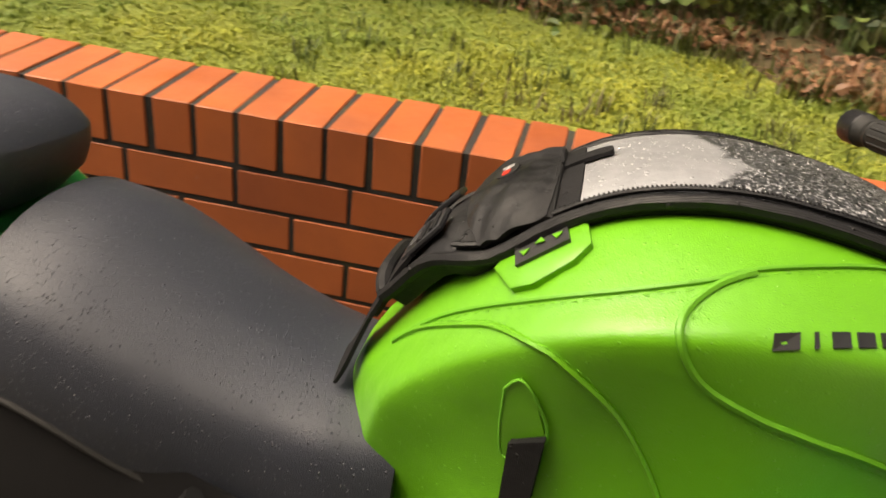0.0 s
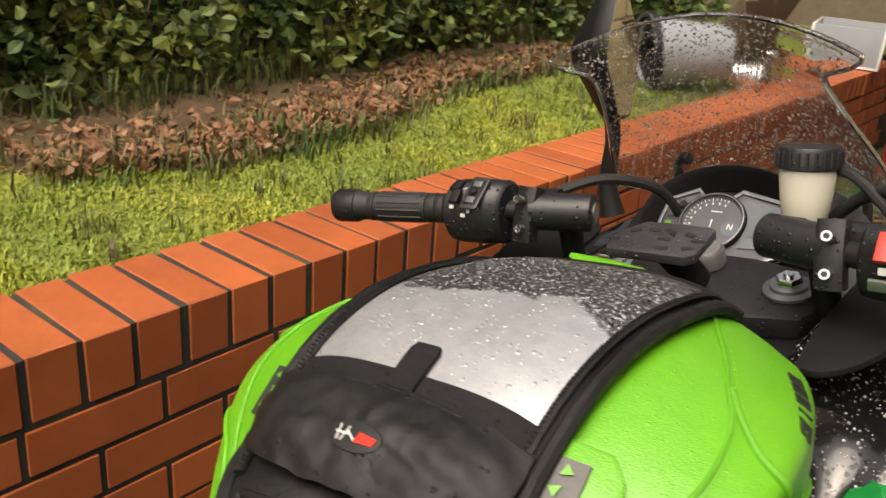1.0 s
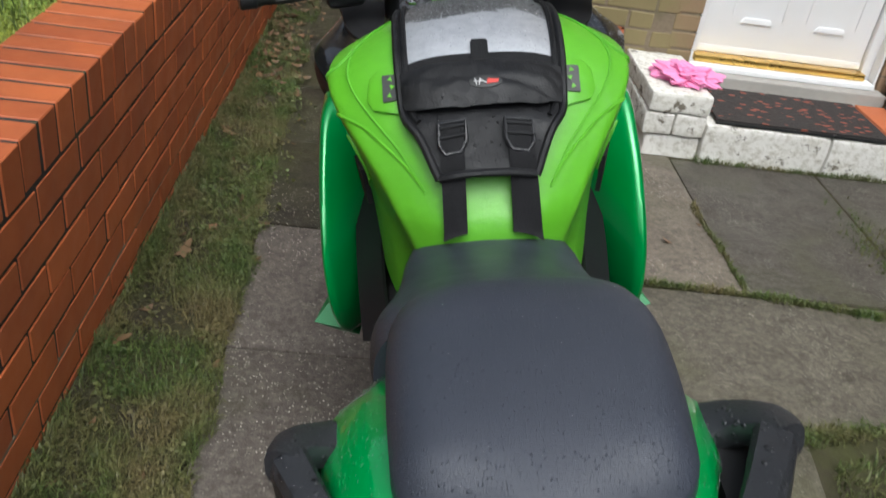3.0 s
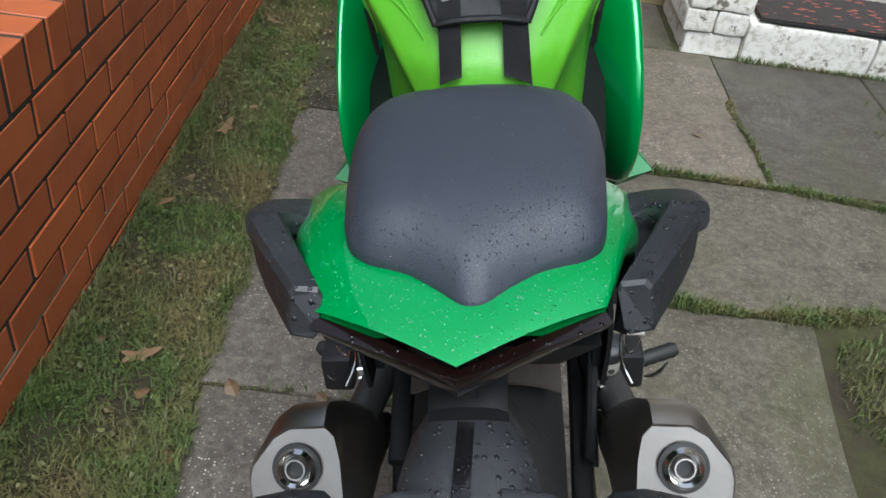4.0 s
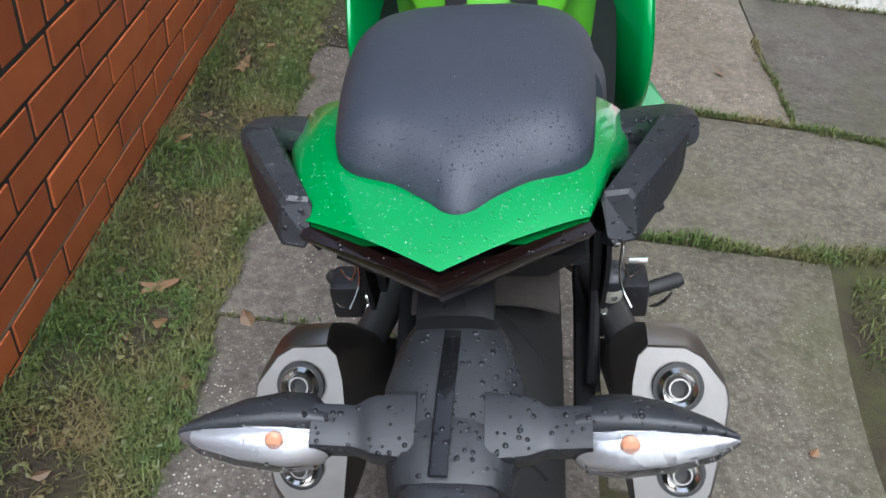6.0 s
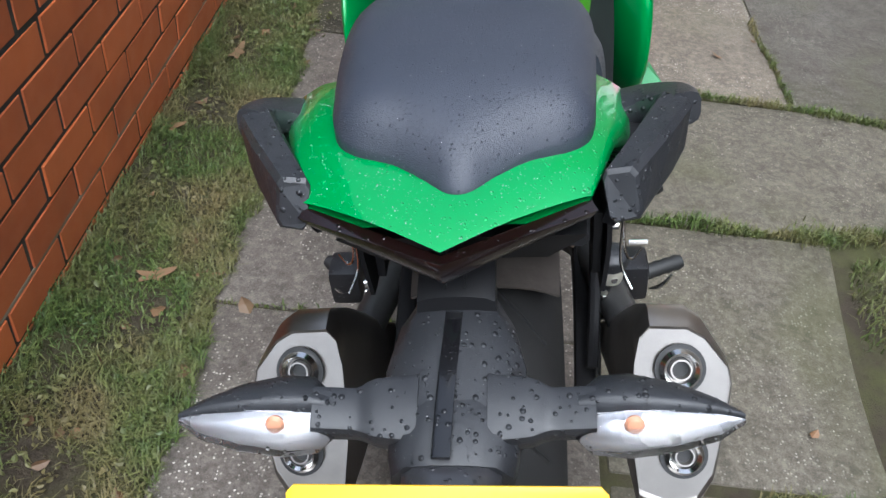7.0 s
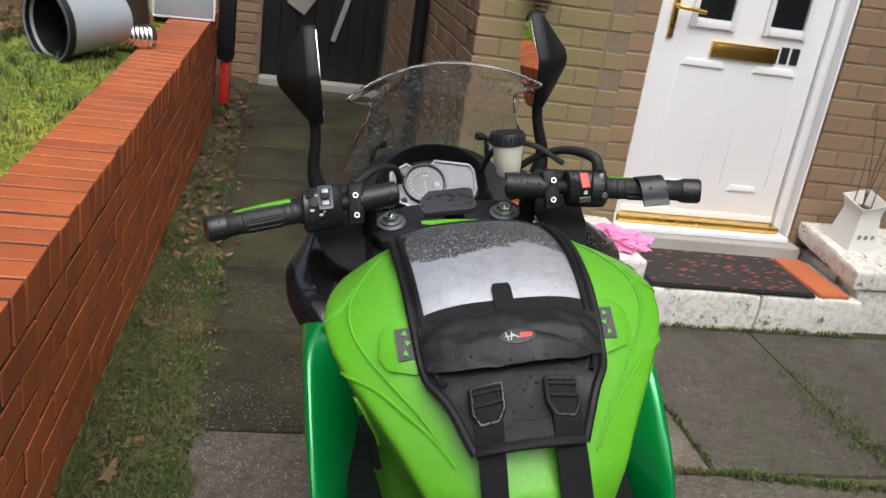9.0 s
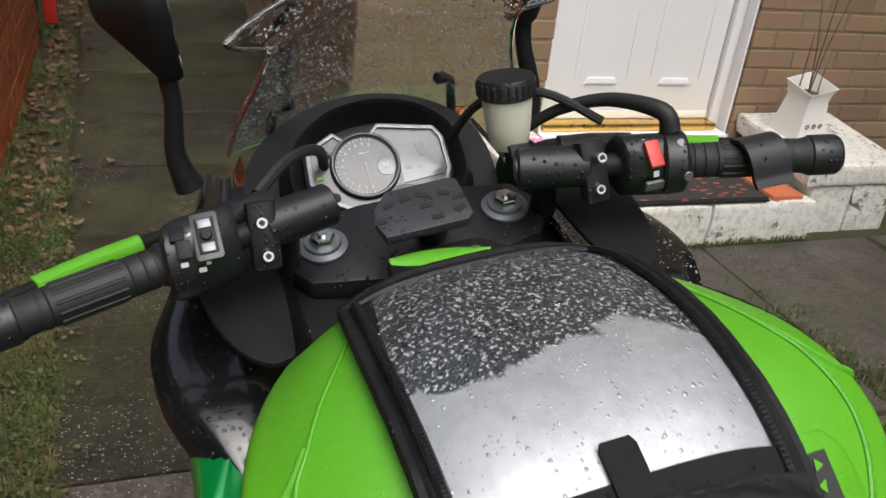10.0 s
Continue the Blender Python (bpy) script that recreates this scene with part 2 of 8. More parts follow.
def stone_paint_material():
    """White masonry paint, flaking off a grey-brown stone."""
    k = Nodes("flaking white paint", 0.7)
    w = k.where()
    flake = k.ramp(k.noise(11, 6, 0.7, w, 0.3), (0.58, 0.0), (0.62, 1.0))
    white = k.mix(k.noise(6, 4, 0.6, w), (0.62, 0.60, 0.54), (0.76, 0.74, 0.70))
    dirt = k.mix(k.ramp(k.noise(40, 5, 0.7, w), (0.46, 0.0), (0.68, 0.65)), white, (0.30, 0.27, 0.19))
    k.color(k.mix(flake, dirt, k.mix(k.noise(60, 4, 0.6, w), (0.08, 0.07, 0.055), (0.22, 0.19, 0.14))))
    k.bump(flake, -0.5, 0.004)
    k.bump(k.noise(80, 5, 0.7, w), 0.5, 0.004)
    return k.m


def mat_material():
    k = Nodes("doormat rubber crumb", 0.85)
    w = k.where()
    mp = k.t.nodes.new("ShaderNodeMapping")
    mp.inputs["Rotation"].default_value = (0, 0, 0.6)
    mp.inputs["Scale"].default_value = (1.0, 2.4, 1.0)
    k.link(w, mp.inputs["Vector"])
    v = k.n("ShaderNodeTexVoronoi", Scale=20.0)
    k.link(mp.outputs[0], v.inputs["Vector"])
    sep = k.t.nodes.new("ShaderNodeSeparateColor")
    k.link(v.outputs["Color"], sep.inputs[0])
    red = k.math('MULTIPLY', k.math('GREATER_THAN', sep.outputs[0], 0.62), k.math('LESS_THAN', v.outputs["Distance"], 0.34))
    base = k.mix(k.noise(120, 4, 0.7, w), (0.012, 0.010, 0.010), (0.04, 0.033, 0.03))
    k.color(k.mix(red, base, (0.30, 0.075, 0.045)))
    k.bump(k.noise(240, 4, 0.7, w), 0.8, 0.004)
    return k.m


M_BRICK = brick_material()
M_MORTAR = mortar_material("dark mortar", (0.026, 0.024, 0.022), 0.45)
M_HBRICK = house_brick_material()
M_HMORTAR = mortar_material("buff mortar", (0.205, 0.160, 0.108), 0.3)
M_SLAB = concrete_material("worn aggregate concrete", ((0.132, 0.114, 0.097), (0.158, 0.136, 0.116), (0.140, 0.121, 0.103), (0.168, 0.145, 0.124)), 1.0, 0.0)
M_SLABSMOOTH = concrete_material("smooth wet concrete", ((0.116, 0.103, 0.078), (0.154, 0.136, 0.105), (0.123, 0.110, 0.083), (0.167, 0.147, 0.114)), 0.45, 0.6)
M_SLABWARM = concrete_material("brown aggregate concrete", ((0.172, 0.145, 0.112), (0.190, 0.160, 0.126), (0.177, 0.149, 0.117), (0.198, 0.167, 0.131)), 1.0, 0.3)
M_SLABDARK = concrete_material("dark wet concrete", ((0.086, 0.075, 0.062), (0.102, 0.090, 0.075), (0.092, 0.081, 0.067), (0.110, 0.097, 0.081)), 0.5, 0.4)
# passage shade is put into these darker tones, with moss over them
M_SLABOLD_SHADED = concrete_material("old mossy concrete darkened for shade", ((0.029, 0.025, 0.016), (0.040, 0.034, 0.022), (0.032, 0.028, 0.018), (0.042, 0.036, 0.025)), 0.8, 1.0)
M_SOIL = soil_material("verge soil", (0.022, 0.016, 0.009), (0.057, 0.042, 0.025), (0.058, 0.061, 0.015), 0.9)
M_TURF = soil_material("mossy turf", (0.110, 0.140, 0.020), (0.250, 0.280, 0.040), (0.150, 0.205, 0.030), 0.9)
M_BED = soil_material("bed soil", (0.050, 0.030, 0.016), (0.150, 0.090, 0.048), (0.09, 0.085, 0.03), 0.7)
M_LAWN = blade_material("lawn blades", (0.115, 0.190, 0.026), (0.240, 0.310, 0.050), (0.340, 0.355, 0.045), 1.7)
M_VERGE = blade_material("verge blades", (0.033, 0.060, 0.011), (0.090, 0.126, 0.027), (0.122, 0.102, 0.040), 4.0)
M_DRY = blade_material("dead stalks", (0.130, 0.060, 0.030), (0.34, 0.175, 0.090), (0.26, 0.125, 0.062), 3.0)
M_LEAF = blade_material("hedge leaves", (0.020, 0.052, 0.014), (0.085, 0.150, 0.030), (0.150, 0.175, 0.030), 3.5)
M_LITTER = blade_material("fallen leaves", (0.070, 0.038, 0.018), (0.20, 0.110, 0.055), (0.13, 0.08, 0.04), 6.0)
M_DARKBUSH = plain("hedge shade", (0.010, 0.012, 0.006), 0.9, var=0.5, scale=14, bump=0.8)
M_UPVC = plain("white upvc", (0.80, 0.80, 0.80), 0.28, var=0.015, scale=3, bump=0.03)
M_BRASS = plain("brass", (0.75, 0.50, 0.14), 0.28, 1.0, var=0.12, scale=40, bump=0.05)
M_DGLASS = plain("dark glazing", (0.012, 0.014, 0.016), 0.06, var=0.2, bump=0.0)
M_STONE = stone_paint_material()
M_RENDER = plain("cement sill", (0.34, 0.32, 0.29), 0.8, var=0.25, scale=30, bump=0.4)
M_MAT = mat_material()
M_TERRA = plain("terracotta tile", (0.46, 0.13, 0.05), 0.6, var=0.2, scale=40, bump=0.2)
M_PINK = plain("pink cloth", (0.80, 0.26, 0.48), 0.9, var=0.18, scale=50, bump=0.5)
M_POT = plain("white ceramic", (0.74, 0.72, 0.68), 0.35, var=0.05, scale=20)
M_LIME = leather_material("lime vinyl", (0.104, 0.365, 0.017), 0.36)
M_LIMEDARK = leather_material("lime piping", (0.092, 0.335, 0.016), 0.5)
M_STITCH = plain("green thread", (0.10, 0.36, 0.020), 0.8)
M_GREEN = paint_material("beaded green lacquer", True)
M_GREENSIDE = paint_material("green lacquer", False)
M_GREENPLASTIC = plain("green plastic", (0.006, 0.175, 0.045), 0.5, var=0.1)
M_SEAT = seat_material()
M_BLACK = plain("black plastic", (0.011, 0.011, 0.013), 0.42, var=0.2, bump=0.15, drops=(190, 0.50, 0.46, 0.9, 0.002))
M_TRIM = plain("textured black plastic", (0.018, 0.019, 0.022), 0.44, var=0.3, scale=300, bump=0.35, drops=(170, 0.7, 0.46, 1.0, 0.002))
M_BLACKDRY = plain("black moulding", (0.009, 0.009, 0.010), 0.55, var=0.25, bump=0.2, spec=0.25)
M_GLOSS = plain("black gloss lacquer", (0.006, 0.006, 0.007), 0.22, var=0.2, bump=0.0, coat=0.65, spec=0.45, drops=(180, 0.80, 0.50, 1.0, 0.002))
M_RUBBER = plain("rubber", (0.011, 0.011, 0.011), 0.65, var=0.25, bump=0.3)
M_TYRE = plain("worn tyre", (0.015, 0.0145, 0.014), 0.75, var=0.3, scale=80, bump=0.3, spec=0.3)
M_FABRIC = fabric_material("black nylon", (0.0065, 0.0065, 0.0075), 900.0, 0.32)
M_WEB = fabric_material("black webbing", (0.009, 0.009, 0.010), 1600, 0.6)
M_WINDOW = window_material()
M_CHROME = plain("bright steel", (0.75, 0.75, 0.74), 0.18, 1.0, var=0.06, bump=0.0)
M_STEEL = plain("brushed steel", (0.36, 0.335, 0.31), 0.36, 1.0, var=0.40, scale=25, bump=0.25, fine=420)
M_MUD = plain("dried mud on plastic", (0.052, 0.043, 0.036), 0.85, var=0.6, scale=60, bump=0.9, fine=160)
M_PLATE = plain("dark clasp metal", (0.055, 0.055, 0.055), 0.4, 0.5, var=0.3, scale=60, bump=0.3)
M_WETPLATE = plain("wet black plate", (0.030, 0.030, 0.034), 0.36, coat=0.6, drops=(190, 0.6, 0.46, 0.9, 0.002))
M_WATER = clear_material("rain water", (1.0, 1.0, 1.0), 0.0, None, 1.0, 1.33)
M_ALLOY = plain("cast alloy", (0.28, 0.28, 0.28), 0.45, 0.8, var=0.2, scale=40, bump=0.2)
M_YELLOW = plain("yellow plate", (0.80, 0.46, 0.005), 0.35, var=0.03, bump=0.0)
M_PRINT = plain("black print", (0.012, 0.012, 0.012), 0.5)
M_WHITEP = plain("white print", (0.50, 0.50, 0.50), 0.5)
M_RED = plain("red plastic", (0.50, 0.030, 0.018), 0.4)
M_LENS = clear_material("clear lens", (0.90, 0.90, 0.92), 0.08, (190, 0.6, 0.5, 0.9, 0.002))
M_REFL = plain("lamp reflector", (0.62, 0.62, 0.64), 0.28, 0.6, var=0.25, scale=90, bump=1.0, fine=110)
M_AMBER = plain("amber bulb", (0.52, 0.24, 0.14), 0.4)
M_TAIL = plain("smoked lens", (0.006, 0.002, 0.002), 0.22, coat=0.3, bump=0.0, drops=(190, 0.6, 0.48, 0.9, 0.002))
# part white, painted in place of the sky that drops refract
M_DROPGLINT = clear_material("standing drops with painted glint", (0.92, 0.94, 0.96), 0.08, None, 0.72, 1.33)
M_SCREEN = clear_material("smoked screen", (0.80, 0.80, 0.80), 0.05, (230, 0.5, 0.46, 1.0, 0.003), ior=1.25)
M_LCD = plain("lcd glass", (0.105, 0.12, 0.135), 0.12, var=0.05, bump=0.0, coat=0.2)
M_DIAL = plain("dial face", (0.060, 0.060, 0.068), 0.3, bump=0.0, coat=0.2)
M_SILVER = plain("silver trim", (0.18, 0.19, 0.205), 0.38, 0.6, bump=0.0)
M_MIRROR = plain("mirror glass", (0.80, 0.80, 0.80), 0.02, 1.0, var=0.0, bump=0.0)
M_FLUIDCUP = clear_material("milky reservoir", (0.80, 0.78, 0.66), 0.35, None, 0.35)
M_FLUID = plain("brake fluid", (0.62, 0.50, 0.20), 0.3, bump=0.0)
M_PVCGREY = plain("grey plastic", (0.32, 0.35, 0.38), 0.4, var=0.12, scale=12)
M_WOOD = plain("split wood", (0.46, 0.31, 0.15), 0.8, var=0.3, scale=20, bump=0.6)
M_BARK = plain("bark", (0.075, 0.050, 0.032), 0.9, var=0.5, scale=30, bump=0.9)
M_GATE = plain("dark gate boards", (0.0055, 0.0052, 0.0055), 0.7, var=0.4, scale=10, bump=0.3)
M_TWIG = plain("dry twig", (0.10, 0.065, 0.035), 0.8, var=0.3)


# ---- mesh helpers ----
SHIFT = Matrix()


def moved(m, build, *args):
    """Builds parts with their whole group moved by m."""
    global SHIFT
    SHIFT = m
    out = build(*args)
    SHIFT = Matrix()
    return out


def finish(name, bm, material, parent=None, label="", smooth=True):
    me = bpy.data.meshes.new(name)
    bm.transform(SHIFT)
    bm.normal_update()
    bm.to_mesh(me)
    bm.free()
    if smooth:
        for p in me.polygons:
            p.use_smooth = True
        me.set_sharp_from_angle(angle=radians(38))
    me.materials.append(material)
    ob = new(name, me)
    if parent:
        ob.parent = parent
    if label:
        ob["label"] = label
    return ob


def part(name, bm, material, parent, label="", smooth=True):
    return finish(name, bm, material, parent, label, smooth)


def thing(name, label, category, m=None, group="", kind=""):
    ob = new(name)
    ob.empty_display_size = 0.05
    if m:
        ob.matrix_world = m
    return tagged(ob, label, category, group, kind)


def structure(name, bm, material, label, smooth=False):
    return tagged(finish(name, bm, material, None, "", smooth), label, name.split("_")[0], "", "structure")


def raw(name, verts, faces, material, parent=None):
    me = bpy.data.meshes.new(name)
    me.from_pydata(verts, [], faces)
    me.materials.append(material)
    ob = new(name, me)
    if parent:
        ob.parent = parent
    return ob


def box(x0, x1, y0, y1, z0, z1, bevel=0.0, seg=2, bm=None):
    b = bmesh.new()
    bmesh.ops.create_cube(b, size=1.0)
    for v in b.verts:
        v.co = Vector((x0 + (v.co.x + 0.5) * (x1 - x0), y0 + (v.co.y + 0.5) * (y1 - y0), z0 + (v.co.z + 0.5) * (z1 - z0)))
    if bevel:
        bmesh.ops.bevel(b, geom=b.edges[:], offset=bevel, segments=seg, profile=0.6, affect='EDGES')
    return join(bm, b)


def join(bm, b):
    if bm is None:
        return b
    me = bpy.data.meshes.new("tmp")
    b.to_mesh(me)
    b.free()
    bm.from_mesh(me)
    bpy.data.meshes.remove(me)
    return bm


def turned(b, m):
    bmesh.ops.transform(b, matrix=m, verts=b.verts[:])
    return b


def catmull(pts, n):
    """n points a stretch along a smooth curve through pts."""
    p = [Vector(q) for q in pts]
    if len(p) < 3:
        return [p[0].lerp(p[-1], i / n) for i in range(n + 1)]
    out = []
    for i in range(len(p) - 1):
        a, b, c, d = p[max(0, i - 1)], p[i], p[i + 1], p[min(len(p) - 1, i + 2)]
        for k in range(n):
            t = k / n
            out.append(0.5 * (2 * b + (c - a) * t + (2 * a - 5 * b + 4 * c - d) * t * t + (3 * b - a - 3 * c + d) * t ** 3))
    out.append(p[-1])
    return out


def curve1(xs, ys):
    """A smooth function of one variable through a few knots."""
    pts = [Vector((a, b)) for a, b in sorted(zip(xs, ys))]
    fine = catmull(pts, 12)
    fx, fy = [q.x for q in fine], [q.y for q in fine]
    return lambda v: float(np.interp(v, fx, fy))


def tube(pts, radius, n=6, seg=12, smooth=True, flat=1.0, bm=None, caps=True):
    """A round bar along pts; radius may be a list, one a point; flat squeezes the section."""
    path = catmull(pts, n) if smooth else [Vector(q) for q in pts]
    if isinstance(radius, (list, tuple)):
        rs = np.interp(np.linspace(0, 1, len(path)), np.linspace(0, 1, len(radius)), radius)
    else:
        rs = [radius] * len(path)
    b = bmesh.new()
    rings = []
    up = None
    for i, p in enumerate(path):
        d = (path[min(i + 1, len(path) - 1)] - path[max(i - 1, 0)]).normalized()
        if up is None:
            up = Vector((0, 0, 1)) if abs(d.z) < 0.9 else Vector((0, 1, 0))
        side = d.cross(up).normalized()
        up = side.cross(d).normalized()
        ring = []
        for k in range(seg):
            a = 2 * math.pi * k / seg
            ring.append(b.verts.new(p + side * (math.cos(a) * rs[i]) + up * (math.sin(a) * rs[i] * flat)))
        rings.append(ring)
    for r, s in zip(rings, rings[1:]):
        for k in range(seg):
            b.faces.new((r[k], r[(k + 1) % seg], s[(k + 1) % seg], s[k]))
    if caps:
        b.faces.new(list(reversed(rings[0])))
        b.faces.new(rings[-1])
    return join(bm, b)


def lathe(profile, m=None, seg=28, bm=None):
    """A turned body: profile of (radius, height) about z, then set at m."""
    b = bmesh.new()
    rings = []
    for r, h in profile:
        if r < 1e-6:
            rings.append([b.verts.new((0, 0, h))])
        else:
            rings.append([b.verts.new((r * math.cos(2 * math.pi * k / seg), r * math.sin(2 * math.pi * k / seg), h)) for k in range(seg)])
    for r, s in zip(rings, rings[1:]):
        for k in range(seg):
            a, c = r[k % len(r)], r[(k + 1) % len(r)]
            d, e = s[(k + 1) % len(s)], s[k % len(s)]
            vs = []
            for v in (a, c, d, e):
                if v not in vs:
                    vs.append(v)
            if len(vs) > 2:
                b.faces.new(vs)
    bmesh.ops.recalc_face_normals(b, faces=b.faces[:])
    if m:
        turned(b, m)
    return join(bm, b)


def along(p, q):
    """The pose that lays a turned body's axis from p towards q."""
    d = Vector(q) - Vector(p)
    return Matrix.Translation(p) @ d.to_track_quat('Z', 'Y').to_matrix().to_4x4()


def bar(p, q, r, chamfer=0.15, seg=20, bm=None):
    L = (Vector(q) - Vector(p)).length
    c = r * chamfer
    return lathe([(0, 0), (r - c, 0), (r, c), (r, L - c), (r - c, L), (0, L)], along(p, q), seg, bm)


def loft(sections, cap=True, closed=True, bm=None):
    b = bmesh.new()
    rings = [[b.verts.new(p) for p in s] for s in sections]
    n = len(rings[0])
    for r, s in zip(rings, rings[1:]):
        for k in range(n if closed else n - 1):
            b.faces.new((r[k], r[(k + 1) % n], s[(k + 1) % n], s[k]))
    if cap and closed:
        b.faces.new(rings[0])
        b.faces.new(list(reversed(rings[-1])))
    bmesh.ops.recalc_face_normals(b, faces=b.faces[:])
    return join(bm, b)


def prism(outline, thick, m=None, bevel=0.0, seg=2, bm=None):
    """A plate of that outline (x, y), from z = 0 up to thick, then set at m."""
    b = bmesh.new()
    f = b.faces.new([b.verts.new((x, y, 0)) for x, y in outline])
    r = bmesh.ops.extrude_face_region(b, geom=[f])
    for v in r["geom"]:
        if isinstance(v, bmesh.types.BMVert):
            v.co.z += thick
    bmesh.ops.recalc_face_normals(b, faces=b.faces[:])
    if bevel:
        bmesh.ops.bevel(b, geom=b.edges[:], offset=bevel, segments=seg, profile=0.6, affect='EDGES', clamp_overlap=True)
    if m:
        turned(b, m)
    return join(bm, b)


def sheet(fn, nu, nv, thick=0.0, bm=None):
    """A surface fn(u, v), u and v from 0 to 1, thickened inwards."""
    b = bmesh.new()
    g = [[b.verts.new(fn(i / nu, j / nv)) for j in range(nv + 1)] for i in range(nu + 1)]
    for i in range(nu):
        for j in range(nv):
            b.faces.new((g[i][j], g[i + 1][j], g[i + 1][j + 1], g[i][j + 1]))
    if thick:
        b.normal_update()
        bmesh.ops.solidify(b, geom=b.faces[:], thickness=thick)
    return join(bm, b)


def bars_text(parent, name, spots, material, thick=0.0004):
    """Unreadable or private writing as plain bars: spots of (centre pose, width, height)."""
    for m, w, h in spots:
        part(name, prism([(-w / 2, -h / 2), (w / 2, -h / 2), (w / 2, h / 2), (-w / 2, h / 2)], thick, m), material, parent)


def blades(name, spots, material, label, parent=None, width=0.004, lean=0.5, category="grass"):
    """Grass: one bent, tapered blade at each (x, y, z, height)."""
    rng = np.random.default_rng(len(spots))
    P = np.array(spots)
    n = len(P)
    a = rng.uniform(0, 2 * math.pi, n)
    k = rng.uniform(0.1, lean, n) * P[:, 3]
    w = width * rng.uniform(0.6, 1.3, n)
    dx, dy = np.cos(a), np.sin(a)
    sx, sy = -dy, dx
    V = np.zeros((n, 5, 3))
    for i, (f, ww, hz) in enumerate(((0, -0.5, 0), (0, 0.5, 0), (0.35, 0.4, 0.6), (0.35, -0.4, 0.6), (1.0, 0, 1.0))):
        V[:, i, 0] = P[:, 0] + dx * k * f + sx * w * ww
        V[:, i, 1] = P[:, 1] + dy * k * f + sy * w * ww
        V[:, i, 2] = P[:, 2] + P[:, 3] * hz * np.where(f == 1.0, 1.0 - 0.3 * k / np.maximum(P[:, 3], 1e-4), 1.0)
    base = np.arange(n) * 5
    faces = [(b, b + 1, b + 2, b + 3) for b in base.tolist()] + [(b + 3, b + 2, b + 4) for b in base.tolist()]
    ob = raw(name, V.reshape(-1, 3).tolist(), faces, material, parent)
    return tagged(ob, label, category, "", "stuff")


def leaves(name, spots, material, label, size=(0.02, 0.05), category="leaves", flatness=0.0):
    """Many small folded leaves, one at each (x, y, z)."""
    rng = np.random.default_rng(len(spots) + 7)
    verts, faces = [], []
    for x, y, z in spots:
        s = rng.uniform(*size)
        d = Vector(rng.normal(size=3))
        d.z = d.z * (1 - flatness)
        d.normalize()
        side = d.cross(Vector(rng.normal(size=3)) * (1 - flatness) + Vector((0, 0, 1)) * flatness).normalized()
        nrm = d.cross(side)
        o = Vector((x, y, z))
        w = s * rng.uniform(0.28, 0.42)
        b = len(verts)
        verts += [o - d * s * 0.5, o - d * s * 0.1 + side * w + nrm * w * 0.35, o + d * s * 0.25 + side * w * 0.75 + nrm * w * 0.3,
                  o + d * s * 0.55 - nrm * s * 0.1, o + d * s * 0.25 - side * w * 0.75 + nrm * w * 0.3, o - d * s * 0.1 - side * w + nrm * w * 0.35, o + d * s * 0.1]
        faces += [(b, b + 1, b + 6), (b + 1, b + 2, b + 6), (b + 2, b + 3, b + 6), (b + 3, b + 4, b + 6), (b + 4, b + 5, b + 6), (b + 5, b, b + 6)]
    ob = raw(name, [tuple(v) for v in verts], faces, material)
    return tagged(ob, label, category, "", "stuff")


def raindrops(ob, n, r=(0.0006, 0.0018), seed=1, up=0.15, test=None, water=None):
    """Beads of rain standing on a part: small domes on its upward faces, joined in one mesh."""
    g = np.random.default_rng(seed)
    me = ob.data
    me.calc_loop_triangles()
    rot = BIKE.to_3x3()
    tris, areas = [], []
    for t in me.loop_triangles:
        p = [me.vertices[i].co for i in t.vertices]
        nrm = (p[1] - p[0]).cross(p[2] - p[0])
        a = nrm.length / 2
        if a > 1e-12 and (rot @ nrm.normalized()).z > up:
            tris.append((p, nrm.normalized()))
            areas.append(a)
    areas = np.array(areas) / sum(areas)
    verts, faces = [], []
    K = 8
    for i in g.choice(len(tris), n, p=areas):
        p, nrm = tris[i]
        a, b = g.uniform(size=2)
        if a + b > 1:
            a, b = 1 - a, 1 - b
        c = p[0] + (p[1] - p[0]) * a + (p[2] - p[0]) * b
        if test and not test(c):
            continue
        side = nrm.orthogonal().normalized()
        fw = nrm.cross(side)
        rr = r[0] + (r[1] - r[0]) * g.uniform() ** 2.2
        base = len(verts)
        for q, h in ((1.0, -0.05), (0.80, 0.34)):
            for k in range(K):
                t = 2 * math.pi * k / K
                verts.append(c + (side * math.cos(t) + fw * math.sin(t)) * rr * q + nrm * rr * h)
        verts.append(c + nrm * rr * 0.55)
        for k in range(K):
            m = (k + 1) % K
            faces += [(base + k, base + m, base + K + m, base + K + k), (base + K + k, base + K + m, base + 2 * K)]
    o = raw("raindrops", [tuple(v) for v in verts], faces, water or M_WATER, ob)
    for f in o.data.polygons:
        f.use_smooth = True
    return tagged(o, "small beads of rain water", "", "", "stuff")


def lumpy(x, y, s=1.0, seed=0.0):
    return noise.noise(Vector((x * s, y * s, seed)))


# ---- ground, lawn terrace, walls: the large structure ----
WALL_X, WALL_TOP, WALL_END = -0.80, 0.687, 4.53
HOUSE_Y, SIDE_X = 2.35, 0.395
LAWN = WALL_TOP - 0.622

bm = bmesh.new()
R = 900.0
ring = [(-R, -R), (R, -R), (R, R), (-R, R)]
f = bm.faces.new([bm.verts.new((x, y, -0.035)) for x, y in ring])
structure("ground", bm, M_SOIL, "bare dark soil ground with patchy grass")


